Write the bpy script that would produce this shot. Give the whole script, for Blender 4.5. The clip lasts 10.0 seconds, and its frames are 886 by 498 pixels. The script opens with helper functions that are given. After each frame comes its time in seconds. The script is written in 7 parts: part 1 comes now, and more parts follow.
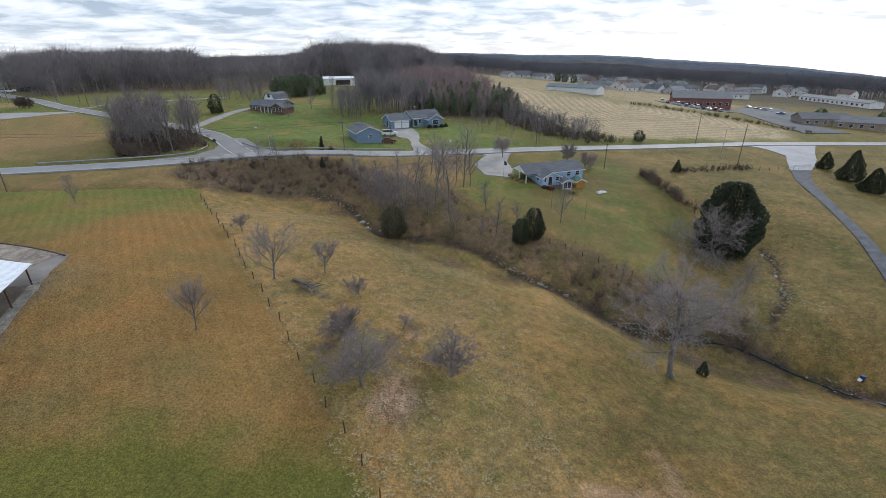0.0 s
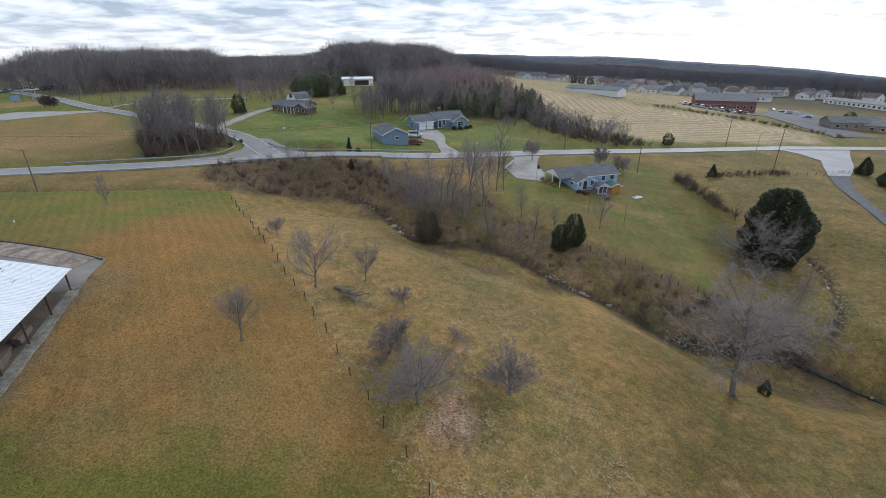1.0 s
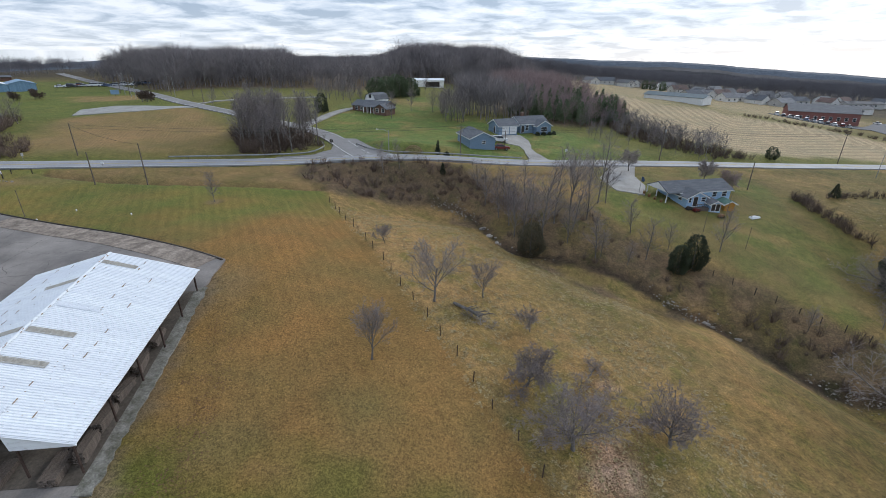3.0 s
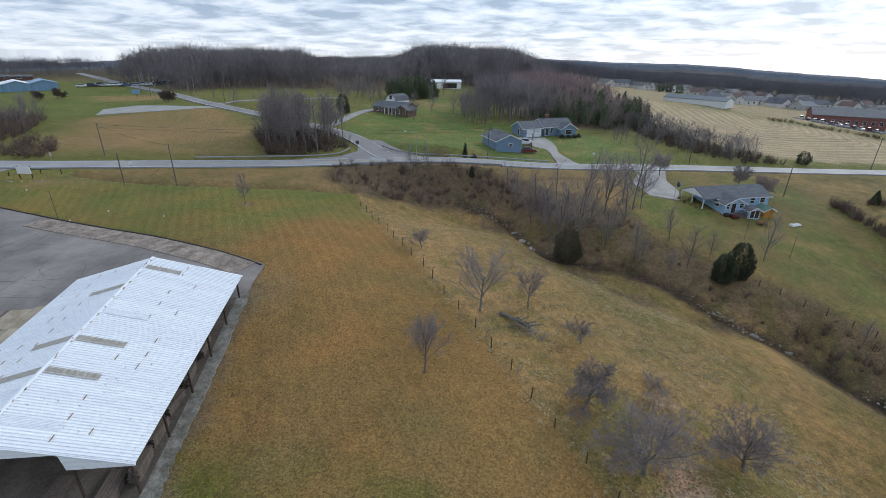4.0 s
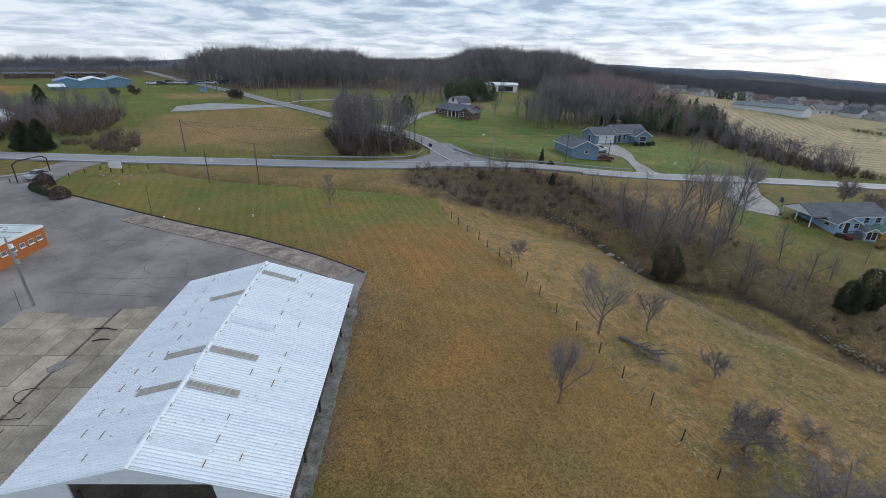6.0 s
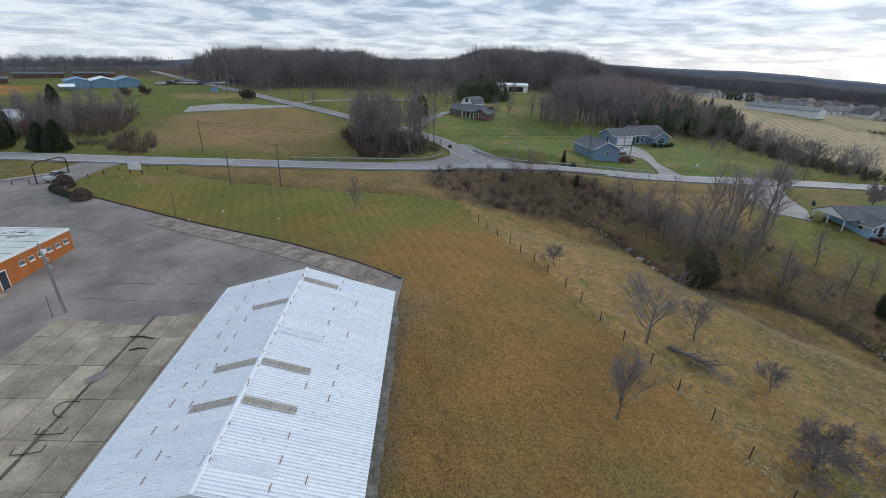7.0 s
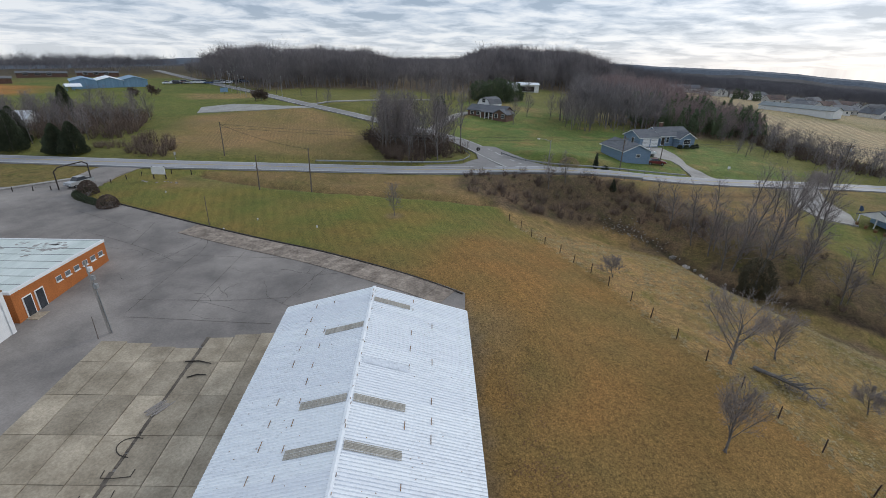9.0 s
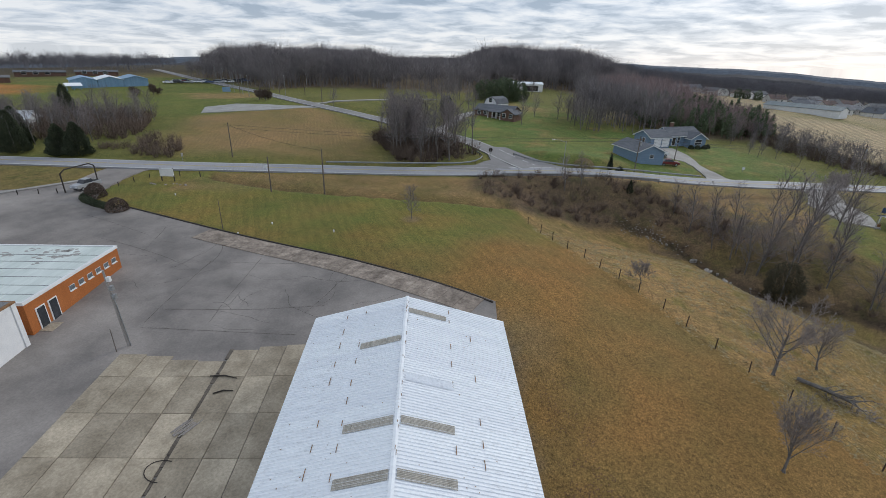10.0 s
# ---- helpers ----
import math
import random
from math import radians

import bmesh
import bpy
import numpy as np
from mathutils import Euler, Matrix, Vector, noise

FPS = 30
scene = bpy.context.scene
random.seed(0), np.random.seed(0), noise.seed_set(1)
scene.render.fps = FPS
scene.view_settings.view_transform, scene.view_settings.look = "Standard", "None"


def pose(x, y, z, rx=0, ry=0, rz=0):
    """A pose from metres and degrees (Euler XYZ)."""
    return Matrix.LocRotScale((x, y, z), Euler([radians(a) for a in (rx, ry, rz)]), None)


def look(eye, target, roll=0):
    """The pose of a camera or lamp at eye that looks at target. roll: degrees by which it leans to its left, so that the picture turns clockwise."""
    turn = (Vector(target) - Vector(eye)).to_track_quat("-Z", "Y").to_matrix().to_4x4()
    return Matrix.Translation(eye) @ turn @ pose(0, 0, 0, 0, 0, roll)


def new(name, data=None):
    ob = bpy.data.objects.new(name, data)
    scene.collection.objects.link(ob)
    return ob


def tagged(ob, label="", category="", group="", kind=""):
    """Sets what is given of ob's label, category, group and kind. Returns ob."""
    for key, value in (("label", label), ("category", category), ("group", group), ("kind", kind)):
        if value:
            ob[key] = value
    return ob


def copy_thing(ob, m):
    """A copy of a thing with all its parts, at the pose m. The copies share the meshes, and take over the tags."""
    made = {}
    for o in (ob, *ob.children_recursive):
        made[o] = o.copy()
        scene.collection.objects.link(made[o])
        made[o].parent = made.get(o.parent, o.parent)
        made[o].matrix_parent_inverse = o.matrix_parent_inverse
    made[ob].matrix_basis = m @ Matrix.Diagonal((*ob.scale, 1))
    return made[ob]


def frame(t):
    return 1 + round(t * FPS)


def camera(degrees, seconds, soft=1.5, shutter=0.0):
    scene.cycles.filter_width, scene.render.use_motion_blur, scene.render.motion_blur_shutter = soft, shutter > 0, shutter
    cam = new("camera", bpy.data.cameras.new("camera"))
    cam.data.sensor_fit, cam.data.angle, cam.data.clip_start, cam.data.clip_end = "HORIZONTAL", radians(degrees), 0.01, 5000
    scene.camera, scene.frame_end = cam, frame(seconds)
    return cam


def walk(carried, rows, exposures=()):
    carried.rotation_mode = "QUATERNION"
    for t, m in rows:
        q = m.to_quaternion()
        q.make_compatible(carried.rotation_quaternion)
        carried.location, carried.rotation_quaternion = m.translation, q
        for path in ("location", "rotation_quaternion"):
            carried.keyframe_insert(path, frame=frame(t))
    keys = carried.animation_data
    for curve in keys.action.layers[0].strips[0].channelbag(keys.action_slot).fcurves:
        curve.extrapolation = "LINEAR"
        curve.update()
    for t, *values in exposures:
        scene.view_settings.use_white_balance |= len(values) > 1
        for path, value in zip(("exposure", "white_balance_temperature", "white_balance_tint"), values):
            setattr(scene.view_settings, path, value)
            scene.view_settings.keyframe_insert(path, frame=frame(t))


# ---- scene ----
cam = camera(88.84, 10.0, soft=0.5)
# seconds, eye in metres, yaw, pitch, roll in degrees
PATH_ROWS = [
    (0.0, 0.00, 0.00, 25.60, -0.00, -23.42, 0.30),
    (0.5, -2.41, 1.39, 25.54, 0.90, -23.37, 0.18),
    (1.0, -4.93, 2.61, 25.45, 1.25, -23.31, 0.09),
    (1.5, -7.38, 3.67, 25.44, 1.35, -23.24, 0.01),
    (2.0, -9.78, 4.71, 25.45, 6.81, -23.18, -0.53),
    (2.5, -12.43, 5.61, 25.39, 7.67, -23.14, -0.69),
    (4.0, -19.53, 7.61, 25.18, 8.86, -22.96, -0.92),
    (4.5, -21.88, 8.23, 25.10, 12.45, -22.88, -1.32),
    (5.0, -24.31, 8.68, 24.95, 13.45, -22.83, -1.48),
    (5.5, -26.52, 9.04, 24.86, 13.48, -22.80, -1.49),
    (7.0, -33.02, 9.93, 24.56, 13.93, -22.72, -1.58),
    (7.5, -35.00, 10.25, 24.58, 13.88, -22.75, -1.57),
    (8.0, -36.79, 10.60, 24.60, 13.83, -22.77, -1.60),
    (8.5, -38.61, 11.00, 24.65, 13.75, -22.85, -1.59),
    (9.0, -40.35, 11.45, 24.67, 13.66, -22.87, -1.59),
    (9.5, -42.07, 11.98, 24.66, 13.54, -22.92, -1.59),
    (10.0, -43.80, 12.53, 24.60, 13.37, -22.96, -1.62),
]
walk(cam, [(t, pose(x, y, z, 90 + pitch, roll, yaw)) for t, x, y, z, yaw, pitch, roll in PATH_ROWS],
     exposures=[(0.0, 0.25, 6150, 10), (2.5, 0.19, 6100, 10), (4.5, 0.06, 5880, 9), (7.0, -0.06, 5970, 9), (10.0, -0.08, 6250, 10)])

# ---- world and sun: a bright overcast winter sky ----
SUN_TURN, SUN_UP = radians(-32), radians(24)
world = bpy.data.worlds.new("overcast_sky")
scene.world = world
world.use_nodes = True
wn, wl = world.node_tree.nodes, world.node_tree.links
wn.clear()


def wnode(kind, **values):
    n = wn.new(kind)
    for k, v in values.items():
        n.inputs[k].default_value = v
    return n


def wmath(op, a, b):
    n = wn.new("ShaderNodeMath")
    n.operation = op
    for i, v in enumerate((a, b)):
        if isinstance(v, (int, float)):
            n.inputs[i].default_value = v
        else:
            wl.new(v, n.inputs[i])
    return n.outputs[0]


sky = wn.new("ShaderNodeTexSky")
sky.sky_type = "NISHITA"
sky.sun_disc = False
sky.sun_elevation, sky.sun_rotation = SUN_UP, -SUN_TURN
place = wn.new("ShaderNodeTexCoord")
parts_xyz = wn.new("ShaderNodeSeparateXYZ")
wl.new(place.outputs["Generated"], parts_xyz.inputs[0])
up = wmath("ADD", wmath("MAXIMUM", parts_xyz.outputs[2], 0.0), 0.12)
flat = wn.new("ShaderNodeCombineXYZ")
wl.new(wmath("DIVIDE", parts_xyz.outputs[0], up), flat.inputs[0])
wl.new(wmath("DIVIDE", parts_xyz.outputs[1], up), flat.inputs[1])
big = wnode("ShaderNodeTexNoise", Scale=1.9, Detail=8.0, Roughness=0.58, Distortion=0.3)
wl.new(flat.outputs[0], big.inputs["Vector"])
ramp = wn.new("ShaderNodeValToRGB")
ramp.color_ramp.elements[0].position, ramp.color_ramp.elements[0].color = 0.39, (0.36, 0.44, 0.55, 1)
ramp.color_ramp.elements[1].position, ramp.color_ramp.elements[1].color = 0.61, (0.86, 0.88, 0.91, 1)
mid = ramp.color_ramp.elements.new(0.48)
mid.color = (0.57, 0.64, 0.74, 1)
wl.new(big.outputs[0], ramp.inputs[0])
# brighter towards the veiled sun
sunward = wn.new("ShaderNodeVectorMath")
sunward.operation = "DOT_PRODUCT"
wl.new(place.outputs["Generated"], sunward.inputs[0])
sunward.inputs[1].default_value = (-math.sin(SUN_TURN) * math.cos(SUN_UP), math.cos(SUN_TURN) * math.cos(SUN_UP), math.sin(SUN_UP))
glow = wmath("MULTIPLY", wmath("POWER", wmath("MAXIMUM", sunward.outputs["Value"], 0.0), 7.0), 0.26)
low = wmath("MULTIPLY", wmath("POWER", wmath("SUBTRACT", 1.0, wmath("MINIMUM", wmath("MULTIPLY", wmath("MAXIMUM", parts_xyz.outputs[2], 0.0), 7.0), 1.0)), 3.0), 0.22)
lift = wmath("ADD", wmath("ADD", glow, low), 1.0)
cloud = wn.new("ShaderNodeVectorMath")
cloud.operation = "SCALE"
wl.new(ramp.outputs[0], cloud.inputs[0])
wl.new(lift, cloud.inputs["Scale"])
clear = wn.new("ShaderNodeVectorMath")
clear.operation = "SCALE"
wl.new(sky.outputs[0], clear.inputs[0])
clear.inputs["Scale"].default_value = 0.10
warm = wn.new("ShaderNodeMix")
warm.data_type = "RGBA"
wl.new(wmath("MULTIPLY", low, 2.3), warm.inputs[0])
wl.new(cloud.outputs[0], warm.inputs[6])
warm.inputs[7].default_value = (0.97, 0.93, 0.85, 1)
both = wn.new("ShaderNodeMix")
both.data_type = "RGBA"
both.inputs["Factor"].default_value = 0.9
wl.new(clear.outputs[0], both.inputs[6])
wl.new(warm.outputs[2], both.inputs[7])
back = wnode("ShaderNodeBackground", Strength=1.0)
wl.new(both.outputs[2], back.inputs[0])
wout = wn.new("ShaderNodeOutputWorld")
wl.new(back.outputs[0], wout.inputs[0])

sun = new("sun", bpy.data.lights.new("sun", "SUN"))
sun.data.energy, sun.data.angle, sun.data.color = 1.3, radians(14), (1.0, 0.95, 0.87)
sun.matrix_world = look((0, 0, 60), Vector((0, 0, 60)) - Vector(sunward.inputs[1].default_value))


# ---- materials ----
def material(name, rough=0.8, metal=0.0, spec=0.3):
    m = bpy.data.materials.new(name)
    m.use_nodes = True
    b = m.node_tree.nodes["Principled BSDF"]
    b.inputs["Roughness"].default_value, b.inputs["Metallic"].default_value = rough, metal
    b.inputs["Specular IOR Level"].default_value = spec
    return m, m.node_tree.nodes, m.node_tree.links, b


def noise_node(n, l, scale, detail=4.0, rough=0.6, stretch=None, source="Object"):
    tc = n.new("ShaderNodeTexCoord")
    t = n.new("ShaderNodeTexNoise")
    t.inputs["Scale"].default_value, t.inputs["Detail"].default_value, t.inputs["Roughness"].default_value = scale, detail, rough
    if stretch:
        mp = n.new("ShaderNodeMapping")
        mp.inputs["Scale"].default_value = stretch
        l.new(tc.outputs[source], mp.inputs[0])
        l.new(mp.outputs[0], t.inputs["Vector"])
    else:
        l.new(tc.outputs[source], t.inputs["Vector"])
    return t.outputs[0]


def ramp_node(n, l, fac, stops):
    r = n.new("ShaderNodeValToRGB")
    e = r.color_ramp.elements
    e[0].position, e[0].color = stops[0][0], (*stops[0][1], 1)
    e[1].position, e[1].color = stops[-1][0], (*stops[-1][1], 1)
    for p, col in stops[1:-1]:
        e.new(p).color = (*col, 1)
    l.new(fac, r.inputs[0])
    return r.outputs[0]


def mix_node(n, l, fac, a, b, how="MIX"):
    m = n.new("ShaderNodeMix")
    m.data_type, m.blend_type = "RGBA", how
    for i, v in ((0, fac), (6, a), (7, b)):
        if isinstance(v, (int, float)):
            m.inputs[i].default_value = v
        elif isinstance(v, tuple):
            m.inputs[i].default_value = (*v, 1)
        else:
            l.new(v, m.inputs[i])
    return m.outputs[2]


def bump_node(n, l, height, b, strength=0.4, distance=0.02):
    bp = n.new("ShaderNodeBump")
    bp.inputs["Strength"].default_value, bp.inputs["Distance"].default_value = strength, distance
    l.new(height, bp.inputs["Height"])
    l.new(bp.outputs[0], b.inputs["Normal"])


def surface(name, dark, light, scale=1.0, fine=20.0, rough=0.8, metal=0.0, stretch=None, bump=0.3, depth=0.01, spec=0.3, vary=0.0, grit=0.26):
    """A two-scale surface: broad patches and fine grain between two tones."""
    m, n, l, b = material(name, rough, metal, spec)
    broad = ramp_node(n, l, noise_node(n, l, scale, 5.0, 0.6, stretch), [(0.3, dark), (0.7, light)])
    grain = noise_node(n, l, fine, 3.0, 0.6, stretch)
    shade = ramp_node(n, l, grain, [(0.3, (1 - grit,) * 3), (0.7, (1 + grit * 0.85,) * 3)])
    col = mix_node(n, l, 1.0, broad, shade, "MULTIPLY")
    if vary:
        oi = n.new("ShaderNodeObjectInfo")
        v = ramp_node(n, l, oi.outputs["Random"], [(0.0, (1 - vary,) * 3), (1.0, (1 + vary,) * 3)])
        col = mix_node(n, l, 1.0, col, v, "MULTIPLY")
    l.new(col, b.inputs["Base Color"])
    if bump:
        bump_node(n, l, grain, b, bump, depth)
    return m


def ground_material():
    m, n, l, b = material("winter_grass", 0.95, 0, 0.1)
    at = n.new("ShaderNodeAttribute")
    at.attribute_name = "tint"
    zone = n.new("ShaderNodeAttribute")
    zone.attribute_name = "zone"
    sp = n.new("ShaderNodeSeparateColor")
    l.new(zone.outputs["Color"], sp.inputs[0])
    patch = ramp_node(n, l, noise_node(n, l, 0.09, 5.0, 0.65), [(0.3, (0.84, 0.88, 0.86)), (0.7, (1.14, 1.08, 1.02))])
    tuft = noise_node(n, l, 0.9, 6.0, 0.75)
    blade = noise_node(n, l, 4.6, 4.0, 0.8)
    t1 = ramp_node(n, l, tuft, [(0.36, (0.72, 0.73, 0.75)), (0.5, (1.0, 1.0, 1.0)), (0.64, (1.34, 1.30, 1.2))])
    t2 = ramp_node(n, l, blade, [(0.38, (0.55, 0.56, 0.57)), (0.62, (1.5, 1.48, 1.42))])
    col = mix_node(n, l, 1.0, at.outputs["Color"], patch, "MULTIPLY")
    rough_amount = n.new("ShaderNodeMath")
    rough_amount.operation = "MULTIPLY_ADD"
    l.new(sp.outputs[1], rough_amount.inputs[0])
    rough_amount.inputs[1].default_value, rough_amount.inputs[2].default_value = 0.8, 0.08
    col = mix_node(n, l, rough_amount.outputs[0], col, mix_node(n, l, 1.0, col, t1, "MULTIPLY"))
    col = mix_node(n, l, 0.75, col, mix_node(n, l, 1.0, col, t2, "MULTIPLY"))
    # straw-pale and greenish patches with ragged edges
    ragged = noise_node(n, l, 0.28, 9.0, 0.72)
    t3 = ramp_node(n, l, ragged, [(0.36, (0.72, 0.86, 0.70)), (0.47, (0.98, 1.0, 0.97)), (0.53, (1.0, 1.0, 1.0)), (0.66, (1.30, 1.22, 1.22))])
    col = mix_node(n, l, sp.outputs[1], col, mix_node(n, l, 1.0, col, t3, "MULTIPLY"))
    grass = noise_node(n, l, 12.0, 3.0, 0.75)
    t4 = ramp_node(n, l, grass, [(0.36, (0.48, 0.48, 0.48)), (0.64, (1.56, 1.54, 1.48))])
    col = mix_node(n, l, 0.8, col, mix_node(n, l, 1.0, col, t4, "MULTIPLY"))
    # mowing swaths along the fence
    tc = n.new("ShaderNodeTexCoord")
    mp = n.new("ShaderNodeMapping")
    mp.inputs["Rotation"].default_value = (0, 0, radians(-34.4))
    l.new(tc.outputs["Object"], mp.inputs[0])
    wv = n.new("ShaderNodeTexWave")
    wv.inputs["Scale"].default_value, wv.inputs["Distortion"].default_value = 0.21, 1.1
    wv.inputs["Detail"].default_value, wv.inputs["Detail Scale"].default_value = 2.0, 1.2
    l.new(mp.outputs[0], wv.inputs[0])
    stripe = ramp_node(n, l, wv.outputs["Fac"], [(0.25, (0.945, 0.955, 0.945)), (0.8, (1.05, 1.042, 1.03))])
    col = mix_node(n, l, sp.outputs[0], col, mix_node(n, l, 1.0, col, stripe, "MULTIPLY"))
    # drilled rows in the crop fields
    lines = n.new("ShaderNodeAttribute")
    lines.attribute_name = "rows"
    wv2 = n.new("ShaderNodeTexWave")
    wv2.inputs["Scale"].default_value, wv2.inputs["Distortion"].default_value = 1.0, 1.2
    wv2.inputs["Detail"].default_value, wv2.inputs["Detail Scale"].default_value = 3.0, 0.8
    l.new(lines.outputs["Vector"], wv2.inputs[0])
    row = ramp_node(n, l, wv2.outputs["Fac"], [(0.2, (0.86, 0.85, 0.84)), (0.8, (1.08, 1.07, 1.06))])
    col = mix_node(n, l, sp.outputs[2], col, mix_node(n, l, 1.0, col, row, "MULTIPLY"))
    l.new(col, b.inputs["Base Color"])
    bump_node(n, l, blade, b, 0.6, 0.08)
    return m


def metal_roof(name):
    """White painted ribbed metal with flaking grey scuffs in patches."""
    m, n, l, b = material(name, 0.5, 0.0, 0.4)
    broad = ramp_node(n, l, noise_node(n, l, 0.35, 5.0, 0.6, (0.6, 0.3, 1.0)), [(0.3, (0.83, 0.86, 0.90)), (0.7, (0.91, 0.93, 0.95))])
    where = ramp_node(n, l, noise_node(n, l, 0.8, 6.0, 0.7), [(0.44, (0, 0, 0)), (0.62, (1, 1, 1))])
    fleck = ramp_node(n, l, noise_node(n, l, 7.0, 4.0, 0.75, (1.0, 0.35, 1.0)), [(0.54, (0, 0, 0)), (0.68, (0.62, 0.62, 0.62))])
    col = mix_node(n, l, mix_node(n, l, 1.0, where, fleck, "MULTIPLY"), broad, (0.40, 0.39, 0.38))
    # narrow run-off streaks down the slope
    run = ramp_node(n, l, noise_node(n, l, 5.0, 2.0, 0.5, (1.0, 0.06, 1.0)), [(0.35, (0.96, 0.96, 0.965)), (0.6, (1.03, 1.03, 1.03))])
    col = mix_node(n, l, 1.0, col, run, "MULTIPLY")
    oi = n.new("ShaderNodeObjectInfo")
    col = mix_node(n, l, 1.0, col, ramp_node(n, l, oi.outputs["Random"], [(0.0, (0.96, 0.96, 0.97)), (1.0, (1.03, 1.03, 1.02))]), "MULTIPLY")
    l.new(col, b.inputs["Base Color"])
    return m


M_GROUND = ground_material()
M_ROAD = surface("worn_road_asphalt", (0.27, 0.27, 0.285), (0.36, 0.36, 0.375), 0.15, 8, 0.75, bump=0.2)
M_LOT = surface("old_lot_asphalt", (0.165, 0.150, 0.140), (0.35, 0.315, 0.287), 0.16, 6.0, 0.85, bump=0.15, grit=0.12)
M_CONCRETE = surface("stained_concrete", (0.255, 0.213, 0.155), (0.48, 0.41, 0.312), 0.45, 6.0, 0.9, bump=0.3, vary=0.2, grit=0.2)
M_APRON = surface("mossy_rough_concrete", (0.12, 0.115, 0.085), (0.34, 0.325, 0.29), 1.3, 7.0, 0.95, bump=0.6, depth=0.04, grit=0.34)
M_DRIVE = surface("pale_concrete_drive", (0.28, 0.263, 0.242), (0.41, 0.39, 0.363), 0.3, 9, 0.85)
M_SIDE_ROAD = surface("brownish_side_road_asphalt", (0.215, 0.205, 0.20), (0.30, 0.288, 0.28), 0.15, 8, 0.8, bump=0.2)
M_GRAVEL = surface("gravel", (0.085, 0.088, 0.098), (0.17, 0.174, 0.188), 0.8, 9, 0.95, bump=0.8, depth=0.05)
M_PALE_GRAVEL = surface("pale_gravel", (0.3, 0.29, 0.27), (0.42, 0.41, 0.39), 0.3, 9, 0.95)
M_PAINT_LINE = surface("road_paint", (0.5, 0.5, 0.5), (0.72, 0.72, 0.7), 1.5, 12, 0.7)
M_YELLOW = surface("yellow_road_paint", (0.4, 0.3, 0.06), (0.55, 0.42, 0.09), 1.5, 12, 0.7)
M_WHITE = surface("white_paint", (0.7, 0.71, 0.72), (0.8, 0.8, 0.8), 1.2, 14, 0.6, grit=0.06)
M_ROOF_WHITE = metal_roof("white_metal_roof")
M_RUST = surface("rusty_screw_line", (0.14, 0.072, 0.034), (0.34, 0.195, 0.10), 3, 20, 0.9)
M_SKYLIGHT = surface("grimy_fibreglass", (0.42, 0.385, 0.33), (0.58, 0.545, 0.485), 1.0, 9, 0.5, 0, (0.4, 4, 1))
M_SHINGLE = surface("grey_shingles", (0.10, 0.107, 0.12), (0.17, 0.178, 0.195), 0.5, 5, 0.9, 0, (1, 4, 4), 0.5, 0.03)
M_TEAL_ROOF = surface("teal_grey_metal_roof", (0.10, 0.135, 0.15), (0.17, 0.21, 0.225), 0.2, 3, 0.6, 0, (6, 0.4, 1))
M_RED_BRICK = surface("dull_red_brick", (0.19, 0.085, 0.075), (0.28, 0.13, 0.115), 1.5, 9, 0.9)
M_TAN_BRICK = surface("tan_brick", (0.24, 0.19, 0.155), (0.36, 0.30, 0.25), 1.2, 9, 0.9)
M_SHINGLE_PALE = surface("weathered_shingles", (0.16, 0.16, 0.165), (0.25, 0.25, 0.255), 0.4, 5, 0.9, 0, (1, 4, 4), 0.5, 0.03, vary=0.25)
M_BLUE = surface("pale_blue_siding", (0.30, 0.46, 0.66), (0.38, 0.54, 0.72), 0.4, 10, 0.6, 0, (1, 1, 12), 0.4, 0.02)
M_GREYBLUE = surface("grey_blue_siding", (0.16, 0.235, 0.34), (0.21, 0.29, 0.40), 0.4, 10, 0.6, 0, (1, 1, 12), 0.4, 0.02)
M_BLUEMETAL = surface("blue_metal_wall", (0.17, 0.30, 0.45), (0.25, 0.38, 0.53), 0.2, 4, 0.5, 0, (6, 6, 0.3))
M_PALESIDE = surface("pale_siding", (0.55, 0.54, 0.52), (0.74, 0.73, 0.71), 0.4, 10, 0.7, vary=0.3)
M_BRICK = surface("brown_brick", (0.13, 0.078, 0.06), (0.205, 0.125, 0.098), 1.5, 9, 0.9, bump=0.4)
M_ORANGE = surface("orange_painted_block", (0.35, 0.115, 0.03), (0.45, 0.155, 0.045), 0.6, 8, 0.7)
M_GLASS = surface("dark_window_glass", (0.02, 0.025, 0.03), (0.045, 0.05, 0.06), 0.6, 6, 0.08, bump=0.0, spec=0.6)
M_PALE_GLASS = surface("grey_window_glass", (0.10, 0.115, 0.125), (0.17, 0.185, 0.20), 0.9, 6, 0.12, bump=0.0, spec=0.6)
M_DARK = surface("shaded_timber", (0.035, 0.03, 0.027), (0.07, 0.06, 0.05), 1.2, 9, 0.9)
M_WOOD = surface("weathered_wood", (0.10, 0.08, 0.065), (0.20, 0.165, 0.14), 1.5, 12, 0.9, 0, (8, 8, 0.6))
M_POST = surface("rusty_steel_post", (0.045, 0.03, 0.025), (0.09, 0.06, 0.05), 4, 20, 0.8)
M_STEEL = surface("galvanised_steel", (0.30, 0.31, 0.32), (0.42, 0.43, 0.44), 2, 15, 0.45, 0.6)
M_BLACK = surface("black_rubber", (0.012, 0.012, 0.013), (0.03, 0.03, 0.03), 3, 12, 0.6)
M_WIRE = surface("cable", (0.03, 0.03, 0.03), (0.05, 0.05, 0.05), 3, 12, 0.6)
M_BARK = surface("grey_bark", (0.12, 0.108, 0.098), (0.24, 0.22, 0.205), 1.2, 9, 0.95, 0, (5, 5, 0.8), 0.5, 0.02, vary=0.15)
